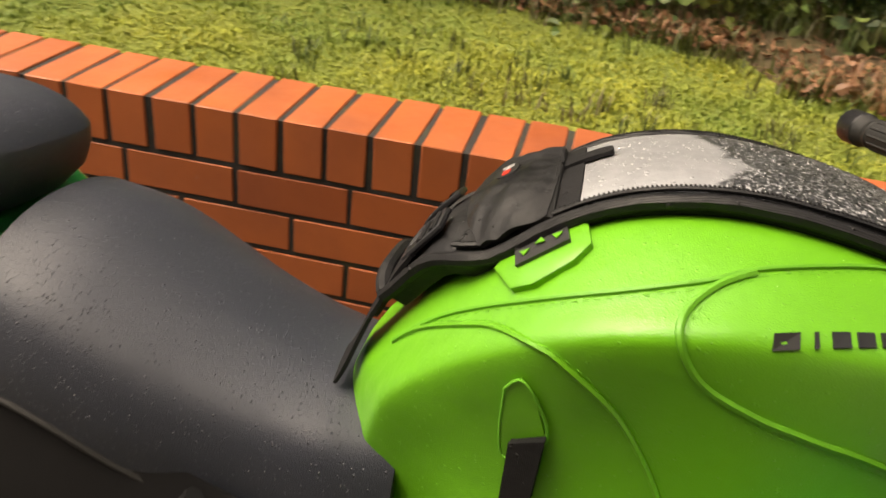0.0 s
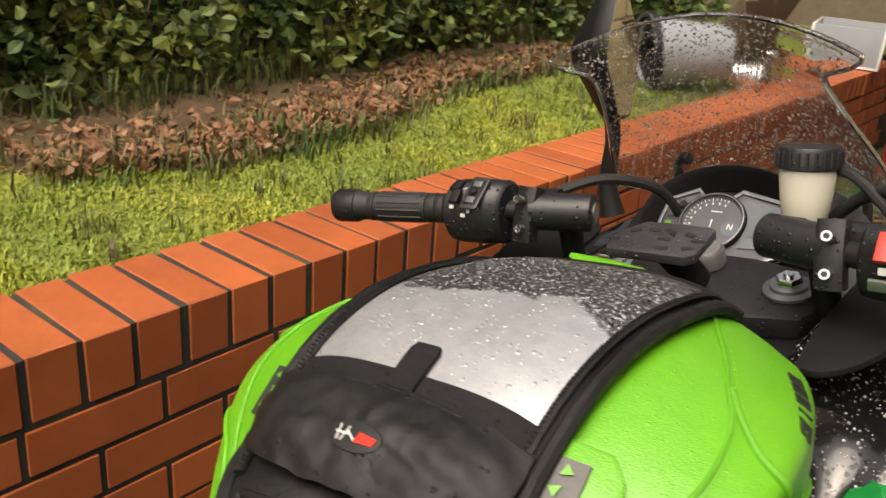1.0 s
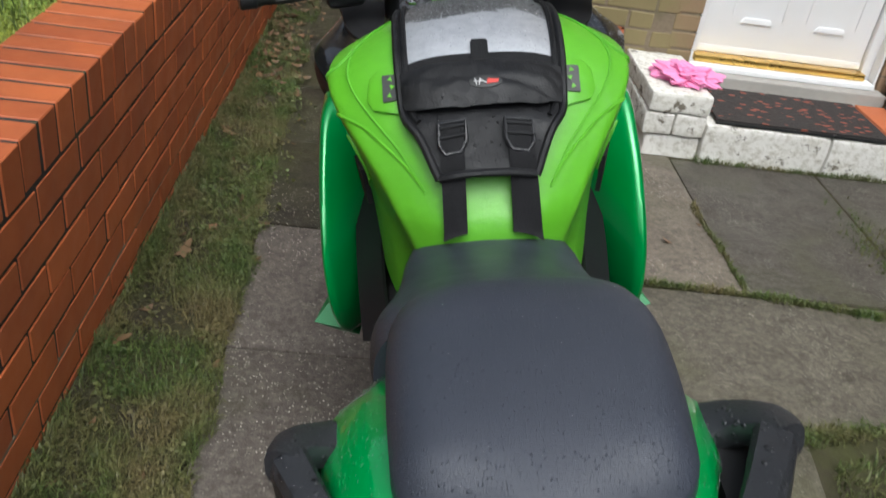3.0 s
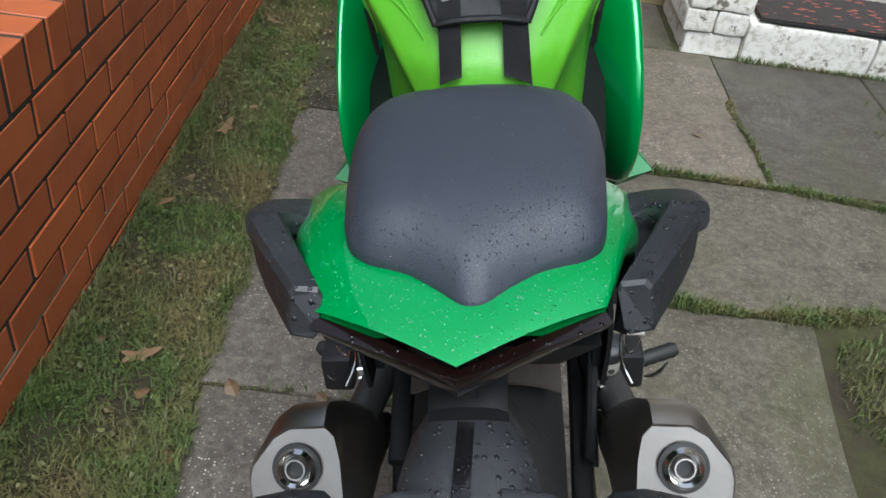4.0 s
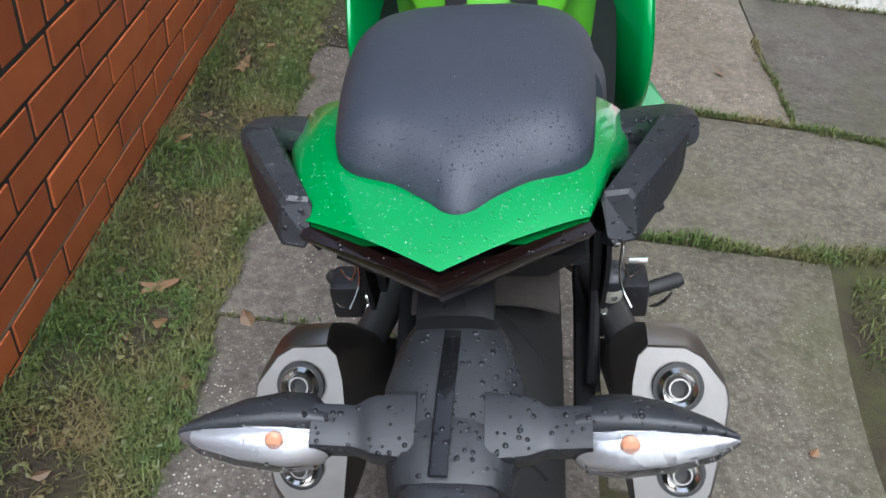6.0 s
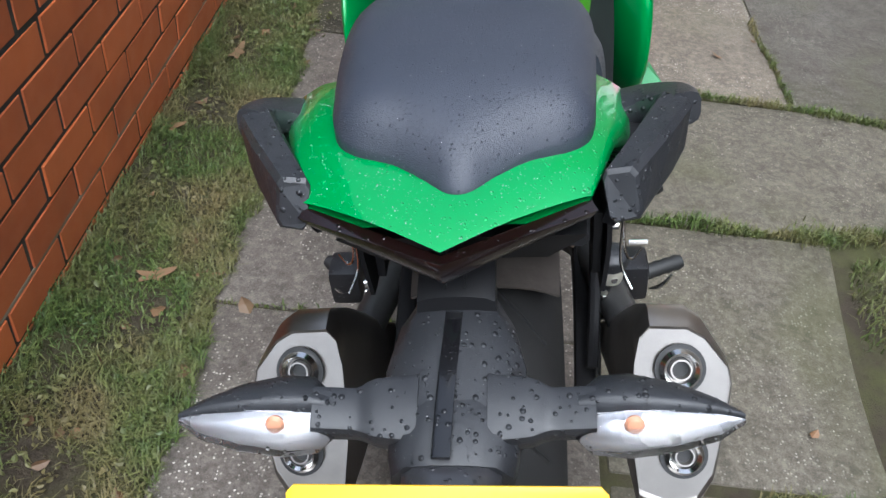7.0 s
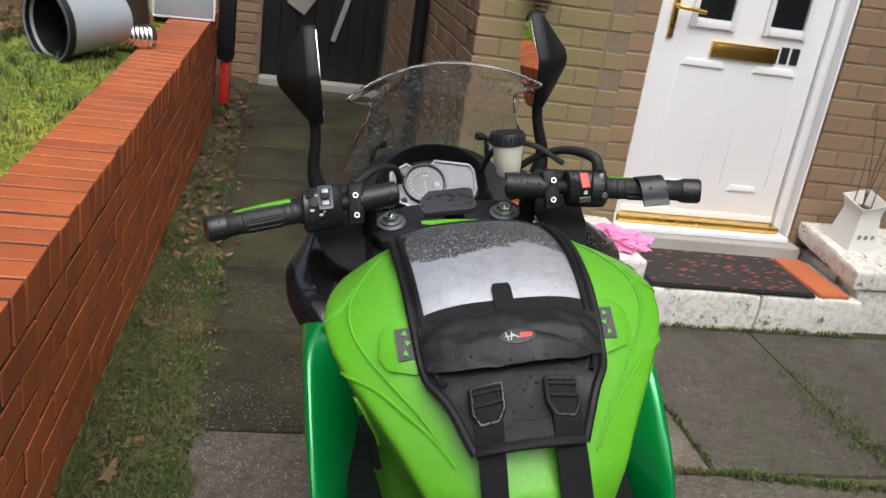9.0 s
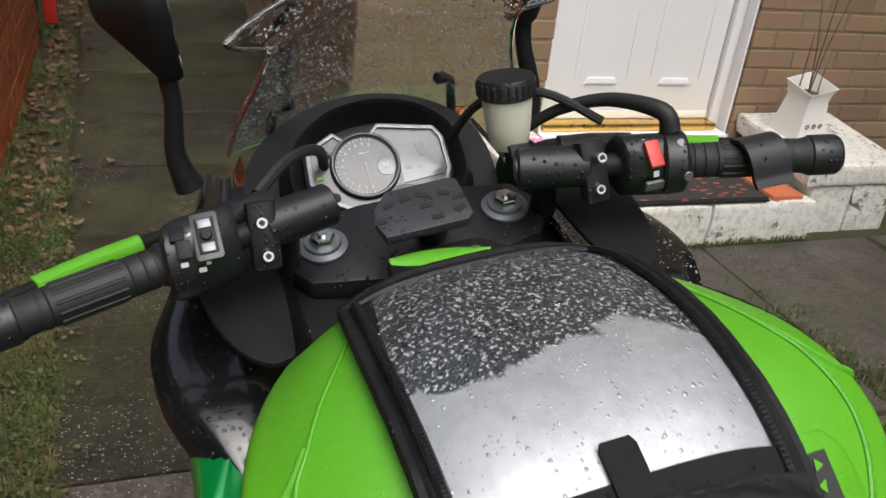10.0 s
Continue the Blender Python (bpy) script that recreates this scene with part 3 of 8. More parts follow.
def bank(x, y):
    """The verge rises to the foot of the wall, less so towards the passage."""
    return 0.055 * max(0.0, 1 - (x + 0.80) / 0.13) ** 1.5 * min(1.0, max(0.15, (2.2 - y) / 1.0))


def verge_z(u, v):
    y = -3.0 + v * 9.0
    x = -0.80 + u * (0.30 - 0.025 * y)
    return (x, y, 0.004 + 0.012 * lumpy(x, y, 9) + 0.012 * lumpy(x, y, 3, 2) + bank(x, y) - 0.02 * max(0, u - 0.88) / 0.12)


structure("verge", sheet(verge_z, 18, 300), M_SOIL, "strip of dark soil and thin grass along the brick wall")


def lawn_z(x, y):
    edge = min(1.0, max(0.0, (-1.0 - x) / 0.5))
    return 0.585 + LAWN + 0.03 * edge + 0.022 * lumpy(x, y, 2.2, 5) + 0.010 * lumpy(x, y, 9, 3)


structure("lawn", sheet(lambda u, v: (-1.0 - 2.6 * u, -3.0 + v * 8.8, lawn_z(-1.0 - 2.6 * u, -3.0 + v * 8.8)), 50, 160), M_TURF, "raised lawn of yellow-green mossy turf")
structure("terrace", box(-8.0, -1.02, -3.0, 5.8, -0.03, 0.55 + LAWN), M_SOIL, "earth bank held by the garden wall")

# mortar core of the garden wall; its bricks follow at the end
core = tagged(finish("wall_garden", box(WALL_X - 0.205, WALL_X - 0.0035, -3.0, WALL_END - 0.008, -0.02, WALL_TOP - 0.0045), M_MORTAR, None, "", False),
              "low garden wall of red-orange brick with a brick-on-edge coping", "wall", "", "structure")
# the house: front wall with the door opening, side wall along the passage
DOOR_X0, DOOR_X1, DOOR_Z0, DOOR_Z1 = 1.165, 2.060, 0.20, 2.26
# house and pier above the laid bricks are unseen, raised to shade the passage
b = box(SIDE_X + 0.008, DOOR_X0 - 0.008, HOUSE_Y + 0.003, HOUSE_Y + 0.27, -0.02, 7.4)
b = box(DOOR_X1 + 0.008, 5.0, HOUSE_Y + 0.003, HOUSE_Y + 0.27, -0.02, 7.4, bm=b)
b = box(DOOR_X0 - 0.006, DOOR_X1 + 0.006, HOUSE_Y + 0.003, HOUSE_Y + 0.27, DOOR_Z1, 7.4, bm=b)
wall_front = tagged(finish("wall_house_front", b, M_HMORTAR, None, "", False), "house front wall of weathered buff and brown brick", "wall", "", "structure")
wall_side = tagged(finish("wall_house_side", box(SIDE_X + 0.003, SIDE_X + 0.26, HOUSE_Y + 0.275, 8.0, -0.02, 7.4), M_HMORTAR, None, "", False),
                   "house side wall of buff brick along a passage", "wall", "", "structure")
wall_pier = tagged(finish("wall_pier", box(-0.842, -0.578, 5.808, 6.05, -0.02, 4.4), M_HMORTAR, None, "", False),
                   "brick pier beside the dark passage gate", "wall", "", "structure")
# not a known wall: added, with its height chosen to darken the passage
structure("wall_behind", box(-8.0, -0.85, 5.92, 6.1, -0.02, 3.4), M_HMORTAR, "unseen wall added behind the garden to cut skylight")
# hidden sheet, added to close the space behind the gate with dark
structure("wall_passage_end", box(-0.6, 0.6, 7.5, 7.6, -0.02, 2.6), M_GATE, "unseen dark sheet added behind the passage gate")

# added out of view to keep low sky off the garden wall
structure("wall_right", box(3.4, 3.6, -7.0, 2.2, -0.02, 4.6), M_BARK, "unseen dark wall added to cut light from the right")
# invented backdrop, never seen, so that wet slabs mirror less sky
structure("wall_back", box(-4.0, 0.38, 8.1, 8.3, -0.02, 5.5), M_BARK, "unseen dark wall added beyond the gate against sky reflections")

# gate to the passage
gate = thing("gate_1", "dark boarded passage gate in shadow", "gate", kind="structure")
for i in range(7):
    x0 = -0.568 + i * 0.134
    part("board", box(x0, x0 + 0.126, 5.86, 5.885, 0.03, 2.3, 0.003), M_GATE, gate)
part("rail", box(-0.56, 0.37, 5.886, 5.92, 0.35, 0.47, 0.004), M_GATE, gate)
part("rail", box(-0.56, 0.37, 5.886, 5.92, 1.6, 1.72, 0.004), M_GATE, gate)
br = part("brace", box(-0.020, 0.020, -0.010, 0.010, 0.0, 1.02, 0.003), M_PVCGREY, gate, "pale grey slanting batten")
br.matrix_world = pose(-0.020, 5.848, 0.370, 0, 15.5, 0)
pm = Matrix.Translation((-0.262, 5.848, 0.70)) @ pose(0, 0, 0, 90, 0, 0) @ pose(0, 0, 0, 0, 0, -32)
pp = part("hung_plate", prism([(-0.085, -0.12), (-0.075, -0.13), (0.075, -0.13), (0.085, -0.12), (0.085, 0.12), (0.075, 0.13), (-0.075, 0.13), (-0.085, 0.12)], 0.012, pm, 0.003), M_RENDER, gate, "tilted pale plate with dark knobs hung on the gate")
for x, y in ((0.0, 0.085), (0.035, 0.015), (-0.035, -0.02)):
    part("knob", lathe([(0, 0.026), (0.020, 0.024), (0.024, 0.012)], pm @ pose(x, y, 0), 16), M_PRINT, pp)
structure("doorstep_passage", box(-0.58, 0.39, 5.70, 5.86, -0.01, 0.05, 0.008), M_RENDER, "worn concrete threshold under the passage gate")


# ---- front door ----
def front_door():
    d = thing("door_1", "closed white panelled upvc front door with brass fittings", "door", kind="structure")
    y = HOUSE_Y + 0.070
    yy = y + 0.025
    z0 = 0.232
    fr = box(DOOR_X0, DOOR_X0 + 0.045, y, y + 0.07, z0, DOOR_Z1, 0.004)
    fr = box(DOOR_X1 - 0.055, DOOR_X1, y, y + 0.07, z0, DOOR_Z1, 0.004, bm=fr)
    fr = box(DOOR_X0 + 0.046, DOOR_X1 - 0.056, y, y + 0.07, DOOR_Z1 - 0.06, DOOR_Z1, 0.004, bm=fr)
    fr = box(DOOR_X0 + 0.046, DOOR_X1 - 0.056, y - 0.012, y + 0.07, z0, z0 + 0.020, 0.004, bm=fr)
    part("door_frame", fr, M_UPVC, d)
    for x in (DOOR_X0, DOOR_X1 - 0.012):
        part("reveal", box(x, x + 0.012, HOUSE_Y + 0.012, y - 0.001, z0, DOOR_Z1, 0.002), M_UPVC, d)
    x0, x1 = DOOR_X0 + 0.050, DOOR_X1 - 0.060
    leaf = part("door_leaf", box(x0, x1, yy, yy + 0.044, z0 + 0.026, DOOR_Z1 - 0.065, 0.004), M_UPVC, d)
    for px in (1.452, 1.800):
        gl = part("glazing", box(px - 0.080, px + 0.080, yy - 0.004, yy + 0.004, 1.180, 2.03, 0.002), M_DGLASS, d, "dark glass pane")
        g = box(px - 0.107, px - 0.081, yy - 0.016, yy - 0.0005, 1.137, 2.07, 0.007)
        g = box(px + 0.081, px + 0.107, yy - 0.016, yy - 0.0005, 1.137, 2.07, 0.007, bm=g)
        g = box(px - 0.082, px + 0.082, yy - 0.016, yy - 0.0005, 1.140, 1.178, 0.007, bm=g)
        part("bead", g, M_UPVC, gl)
        # raised mouldings of the lower panels: a long lip at the head, a short one at the foot
        for z, w, h in ((0.975, 0.104, 0.030), (0.422, 0.075, 0.026)):
            o = [(-w, 0), (w, 0), (w * 0.80, h), (-w * 0.80, h)]
            part("moulding", prism(o, 0.009, Matrix.Translation((px, yy - 0.0005, z)) @ pose(0, 0, 0, 90), 0.003), M_UPVC, leaf)
        for ex in (-1, 1):
            part("moulding", box(px + ex * 0.118 - 0.004, px + ex * 0.118 + 0.004, yy - 0.004, yy - 0.0005, 0.45, 0.97, 0.0018), M_UPVC, leaf)
    lb = part("letter_plate", box(1.470, 1.790, yy - 0.016, yy - 0.001, 1.022, 1.090, 0.005), M_BRASS, d, "brushed brass letter plate")
    part("flap", box(1.490, 1.770, yy - 0.021, yy - 0.0165, 1.032, 1.078, 0.002), M_BRASS, lb)
    hp = part("handle_plate", box(1.252, 1.280, yy - 0.013, yy - 0.001, 1.080, 1.330, 0.005), M_BRASS, d, "brass lever handle plate")
    part("lever", tube([(1.266, yy - 0.013, 1.215), (1.268, yy - 0.05, 1.215), (1.296, yy - 0.056, 1.213), (1.385, yy - 0.054, 1.205)], 0.010, 5, 10), M_BRASS, hp)
    part("keyhole", lathe([(0, 0), (0.008, 0), (0.008, 0.004), (0, 0.004)], along((1.266, yy - 0.0135, 1.13), (1.266, yy - 0.1, 1.13)), 14), M_PRINT, hp)
    bars_text(d, "number_bar", [(Matrix.Translation((1.826, yy - 0.001, 1.064)) @ pose(0, 0, 0, 90), 0.038, 0.072),
                                (Matrix.Translation((1.878, yy - 0.001, 1.064)) @ pose(0, 0, 0, 90), 0.038, 0.072)], M_PRINT, 0.004)
    part("threshold", box(x0 - 0.020, x1 + 0.006, y - 0.050, y + 0.02, z0 + 0.012, z0 + 0.042, 0.004), M_BRASS, d, "polished brass threshold strip")
    part("weatherbar", box(x0, x1, y + 0.0205, y + 0.0245, z0 + 0.044, z0 + 0.075, 0.0015), M_UPVC, d)
    part("sill_strip", box(DOOR_X0 + 0.004, DOOR_X1 - 0.020, HOUSE_Y - 0.030, y - 0.014, z0 - 0.012, z0 + 0.010, 0.003), M_UPVC, d)
    return d


front_door()
structure("sill_door", box(DOOR_X0 - 0.02, DOOR_X1 + 0.02, HOUSE_Y - 0.085, HOUSE_Y + 0.10, 0.12, 0.218, 0.008), M_RENDER, "rough grey cement sill under the front door")
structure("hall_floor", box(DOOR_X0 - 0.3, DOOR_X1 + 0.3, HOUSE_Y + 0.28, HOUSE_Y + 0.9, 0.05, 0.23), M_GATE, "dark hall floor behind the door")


def worn(b, amount=0.006, s=14.0):
    bmesh.ops.subdivide_edges(b, edges=b.edges[:], cuts=7, use_grid_fill=True)
    for v in b.verts:
        n = Vector((noise.noise(v.co * s), noise.noise(v.co * s + Vector((9, 0, 0))), noise.noise(v.co * s + Vector((0, 9, 0)))))
        v.co += n * amount
    return b


def doorstep():
    s = thing("doorstep", "stone doorstep with flaking white paint before the door", "doorstep", kind="structure")
    for x0, x1 in ((1.125, 1.655), (1.663, 2.130)):
        part("stone", worn(box(x0, x1, 1.815, 2.262, -0.02, 0.158, 0.012)), M_STONE, s)
    return s


def plinth_left():
    s = thing("plinth", "white-painted stone plinth with flaking paint beside the step", "plinth", kind="structure")
    part("stone", worn(box(0.868, 1.122, 1.820, 2.345, 0.190, 0.272, 0.012), 0.005), M_STONE, s)
    part("stone", worn(box(0.864, 0.985, 1.825, 2.345, 0.092, 0.186, 0.010), 0.005), M_STONE, s)
    part("stone", worn(box(0.989, 1.120, 1.825, 2.345, 0.092, 0.186, 0.010), 0.005), M_STONE, s)
    part("stone", worn(box(0.885, 1.120, 1.838, 2.345, -0.02, 0.087, 0.014), 0.008), M_STONE, s)
    return s


def plinth_right():
    s = thing("plinth", "white-painted stone plinth with a sloping flaked coping", "plinth", kind="structure")
    b = box(2.085, 2.56, 1.850, 2.345, 0.20, 0.285, 0.014)
    for v in b.verts:
        v.co.z += 0.05 * (v.co.y - 1.85) / 0.49
    part("coping_stone", worn(b, 0.006), M_STONE, s)
    part("stone", worn(box(2.135, 2.34, 1.865, 2.345, -0.02, 0.195, 0.012), 0.006), M_STONE, s)
    part("stone", worn(box(2.345, 2.55, 1.865, 2.345, -0.02, 0.195, 0.012), 0.006), M_STONE, s)
    return s


doorstep()
plinth_left()
plinth_right()
tile = tagged(finish("step_tile", box(1.93, 2.070, 1.835, 2.235, 0.158, 0.176, 0.004), M_TERRA), "terracotta tile laid along the end of the step", "tile")


def doormat():
    d = thing("doormat", "black rubber doormat with red flecks on the step", "doormat", pose(1.530, 2.020, 0.166, 0, 0, -1.0))
    n, m = 40, 16
    part("rubber_pad", sheet(lambda u, v: (-0.365 + u * 0.73, -0.195 + v * 0.39, 0.010 + 0.003 * lumpy(u * 8, v * 4, 4)), n, m, -0.008), M_MAT, d)
    for y in (-0.200, 0.192):
        part("border", box(-0.37, 0.37, y, y + 0.008, 0.0, 0.010, 0.002), M_RUBBER, d)
    return d


doormat()


def cloth():
    """A crumpled pink cloth dropped on the plinth."""
    b = bmesh.new()
    bmesh.ops.create_icosphere(b, subdivisions=5, radius=1.0)
    for v in b.verts:
        p = v.co.normalized()
        n = 0.55 * noise.noise(p * 2.3) + 0.32 * abs(noise.noise(p * 5.5)) + 0.16 * abs(noise.noise(p * 12))
        r = 0.80 + n
        z = max(-0.25, p.z * r * 0.55)
        v.co = Vector((p.x * r * 0.130, p.y * r * 0.095, 0.026 + z * 0.085))
    ob = tagged(finish("cloth", b, M_PINK), "crumpled bright pink cloth lying on the plinth", "cloth")
    ob.matrix_world = pose(1.035, 1.985, 0.270, 0, 0, -20)
    return ob


cloth()


def vase():
    d = thing("planter", "square white ceramic planter with bare twigs on the plinth", "planter", pose(2.215, 2.130, 0.308, 3, 0, 8) @ Matrix.Scale(1.08, 4))
    prof = [(0.072, 0.0), (0.070, 0.03), (0.060, 0.09), (0.052, 0.150), (0.056, 0.180), (0.066, 0.205)]
    secs = []
    for r, h in prof + [(0.062, 0.205), (0.052, 0.182), (0.048, 0.150)]:
        secs.append([(sx * r, sy * r, h + (0.012 * (sx + sy) if h > 0.2 else 0)) for sx, sy in ((-1, -1), (1, -1), (1, 1), (-1, 1))])
    pot = part("pot", loft(secs), M_POT, d)
    for k in (-1, 0, 1):
        b = bmesh.new()
        for a in range(5):
            c = Matrix.Translation((k * 0.034 + 0.007 * math.cos(a * 1.2566), -0.0668, 0.062 + 0.007 * math.sin(a * 1.2566))) @ pose(0, 0, 0, 84)
            b = lathe([(0, 0), (0.0036, 0), (0.0036, 0.0006), (0, 0.0006)], c, 10, b)
        part("flower_motif", b, M_PRINT, pot)
    part("earth", box(-0.047, 0.047, -0.047, 0.047, 0.13, 0.165), M_BARK, d)
    rng = np.random.default_rng(3)
    for i in range(5):
        x, y = rng.uniform(-0.03, 0.03, 2)
        lx, ly, h = rng.uniform(-0.10, 0.16), rng.uniform(-0.05, 0.1), rng.uniform(0.4, 0.75) if i < 3 else rng.uniform(0.15, 0.25)
        part("twig", tube([(x, y, 0.15), (x + lx * 0.3, y + ly * 0.4, 0.15 + h * 0.45), (x + lx, y + ly, 0.15 + h)], [0.0028, 0.0022, 0.0012], 5, 6), M_TWIG, d)
    return d


vase()


def drainpipe():
    d = thing("drainpipe", "black cast drainpipe on the house side wall", "drainpipe")
    x, y = SIDE_X - 0.052, 3.62
    part("pipe", bar((x, y, 0.02), (x, y, 4.9), 0.040, 0.05), M_BLACKDRY, d)
    for z in (0.55, 1.45, 2.8):
        part("collar", bar((x, y, z), (x, y, z + 0.06), 0.050, 0.1), M_BLACKDRY, d)
        part("bracket", box(x + 0.02, SIDE_X + 0.004, y - 0.06, y + 0.06, z + 0.015, z + 0.045, 0.004), M_BLACKDRY, d)
    return d


drainpipe()


def air_brick():
    d = thing("air_brick", "orange terracotta air brick low in the house wall", "vent")
    x0, x1, z0, z1 = 0.610, 0.835, 0.288, 0.360
    b = box(x0, x1, HOUSE_Y - 0.006, HOUSE_Y + 0.03, z0, z0 + 0.012, 0.002)
    b = box(x0, x1, HOUSE_Y - 0.006, HOUSE_Y + 0.03, z1 - 0.012, z1, 0.002, bm=b)
    b = box(x0, x0 + 0.016, HOUSE_Y - 0.006, HOUSE_Y + 0.03, z0, z1, 0.002, bm=b)
    b = box(x1 - 0.016, x1, HOUSE_Y - 0.006, HOUSE_Y + 0.03, z0, z1, 0.002, bm=b)
    part("frame", b, M_TERRA, d)
    for k in range(3):
        z = z0 + 0.018 + k * 0.0165
        part("slat", box(x0 + 0.016, x1 - 0.016, HOUSE_Y - 0.002, HOUSE_Y + 0.02, z, z + 0.008, 0.002), M_TERRA, d)
    # black plate: shade in the cavity is put into its colour
    part("backing", box(x0 + 0.01, x1 - 0.01, HOUSE_Y + 0.021, HOUSE_Y + 0.03, z0 + 0.005, z1 - 0.005), M_PRINT, d)
    return d


air_brick()


def basket():
    """A dark wicker hanging cone against the house wall."""
    d = thing("hanging_basket", "brown woven wicker cone basket hanging on the wall", "basket", pose(0.630, HOUSE_Y - 0.075, 1.10))
    for k in range(11):
        r, z = 0.012 + 0.0052 * k, 0.02 * k
        pts = [(r * math.cos(a) , r * math.sin(a), z + 0.002 * math.sin(a * 9 + k)) for a in np.linspace(0, 2 * math.pi, 22)]
        part("weave", tube(pts, 0.0055, 1, 6, smooth=False), M_TWIG, d)
    for k in range(10):
        a = 2 * math.pi * k / 10
        part("stake", tube([(0.010 * math.cos(a), 0.010 * math.sin(a), 0), (0.066 * math.cos(a), 0.066 * math.sin(a), 0.22)], 0.003, 3, 6), M_TWIG, d)
    part("hook", tube([(0, 0.0, 0.40), (0, 0.05, 0.42), (0, 0.078, 0.40)], 0.003, 4, 6), M_BLACKDRY, d)
    for k in (-1, 1):
        part("cord", tube([(0.062 * k, 0, 0.21), (0, 0, 0.40)], 0.002, 3, 6), M_TWIG, d)
    return d


basket()


# ---- things at the far end of the garden ----
def garden_pot():
    d = thing("plant_pot", "large empty black plant pot lying on its side", "pot", Matrix.Translation((-1.30, 2.52, 0.745 + LAWN)) @ pose(0, 0, 0, 0, 0, -42) @ pose(0, 0, 0, -86))
    wall = [(0.0, 0.34), (0.098, 0.34), (0.104, 0.335), (0.140, 0.03), (0.152, 0.028), (0.153, 0.0), (0.143, 0.0), (0.138, 0.02), (0.132, 0.03), (0.097, 0.327), (0.0, 0.327)]
    part("shell", lathe(wall, None, 40), M_PVCGREY, d, "grey outer shell")
    part("inside", lathe([(0.131, 0.032), (0.096, 0.325), (0.0, 0.325)], None, 36), M_BLACKDRY, d, "black inside")
    part("rim", lathe([(0.150, -0.004), (0.156, 0.006), (0.156, 0.03), (0.148, 0.034), (0.137, 0.03), (0.137, 0.0)], None, 40), M_BLACKDRY, d)
    return d


garden_pot()


def metal_can():
    d = thing("can", "shiny ribbed metal can lying on the lawn edge", "can", Matrix.Translation((-1.12, 2.90, 0.665 + LAWN)) @ pose(0, 0, 0, 0, 0, -60) @ pose(0, 0, 0, -90))
    pr = [(0.0, 0.0), (0.058, 0.0)]
    for k in range(8):
        z = 0.01 + k * 0.02
        pr += [(0.060, z), (0.063, z + 0.006), (0.060, z + 0.012)]
    pr += [(0.058, 0.18), (0.0, 0.18)]
    part("body", lathe(pr, None, 30), M_CHROME, d)
    part("lid", lathe([(0, -0.006), (0.061, -0.006), (0.063, -0.002), (0.061, 0.004), (0, 0.004)], None, 30), M_WHITEP, d)
    return d


metal_can()


def log(name_pose, r, L, label):
    d = thing("log", label, "log", name_pose)
    o = [(-r, -0.3 * r), (-0.6 * r, -0.75 * r), (0.2 * r, -0.85 * r), (0.9 * r, -0.4 * r), (0.75 * r, 0.4 * r), (0.1 * r, 0.9 * r)]
    b = prism(o, L, None, r * 0.08)
    bmesh.ops.subdivide_edges(b, edges=b.edges[:], cuts=3, use_grid_fill=True)
    for v in b.verts:
        v.co += Vector((noise.noise(v.co * 30), noise.noise(v.co * 30 + Vector((5, 0, 0))), 0)) * r * 0.10
    part("split_wood", b, M_WOOD, d)
    bk = prism([(x * 1.04, y * 1.04 - 0.004) for x, y in o[:4]] + [(0.9 * r, -0.30 * r), (0.0, -0.60 * r), (-0.9 * r, -0.2 * r)], L * 0.985, Matrix.Translation((0, -r * 0.04, L * 0.007)), r * 0.05)
    part("bark", bk, M_BARK, d)
    return d


log(Matrix.Translation((-1.26, 3.22, 0.60 + LAWN)) @ pose(0, 0, 0, 0, 24, 20), 0.11, 0.60, "split log leaning over others with pale cut wood")
log(Matrix.Translation((-1.06, 3.18, 0.60 + LAWN)) @ pose(0, 0, 0, 12, -26, 60), 0.07, 0.45, "bark-covered log standing on the lawn edge")
log(Matrix.Translation((-1.52, 3.55, 0.66 + LAWN)) @ pose(0, 0, 0, 90, 0, 70), 0.09, 0.50, "weathered split log lying on the ground")


def crate():
    d = thing("crate", "white plastic drawer standing on the wall end", "crate", pose(-0.985, 4.14, 0.626 + LAWN, 0, 0, 12))
    part("base", box(-0.17, 0.17, -0.22, 0.22, 0.0, 0.012, 0.003), M_UPVC, d)
    for x in (-0.17, 0.158):
        part("side", box(x, x + 0.012, -0.22, 0.22, 0.013, 0.19, 0.003), M_UPVC, d)
    for y in (-0.22, 0.208):
        part("end", box(-0.157, 0.157, y, y + 0.012, 0.013, 0.19, 0.003), M_PVCGREY, d)
    part("contents", worn(box(-0.13, 0.13, -0.18, 0.18, 0.014, 0.13, 0.02), 0.03, 12), M_BLACKDRY, d)
    return d


crate()


def garden_tool():
    d = thing("garden_tool", "black and red garden tool leaning at the wall end", "tool", pose(-0.762, 4.72, 0.0, 0, 0, 0))
    part("shaft", tube([(0.01, 0, 0.005), (0.0, 0.0, 0.4), (-0.02, 0.0, 1.2)], 0.012, 4, 10), M_BLACKDRY, d)
    part("guard", box(-0.035, 0.035, -0.03, 0.03, 0.045, 0.33, 0.012), M_RED, d, "red plastic guard")
    part("motor_housing", box(-0.055, 0.055, -0.06, 0.06, 0.34, 0.90, 0.03), M_BLACKDRY, d)
    return d


garden_tool()


# ---- the motorcycle, leaning on its side stand ----
BIKE = pose(0.1255, 0, 0, 0, -10.3, 0.28)
bike = thing("motorcycle", "parked green and black sports touring motorcycle, wet, leaning on its stand", "motorcycle", BIKE)

tank_w = curve1((-0.41, -0.37, -0.33, -0.28, -0.23, -0.18, -0.12, -0.05, 0.02, 0.065, 0.105), (0.092, 0.110, 0.136, 0.172, 0.203, 0.217, 0.215, 0.198, 0.168, 0.140, 0.100))
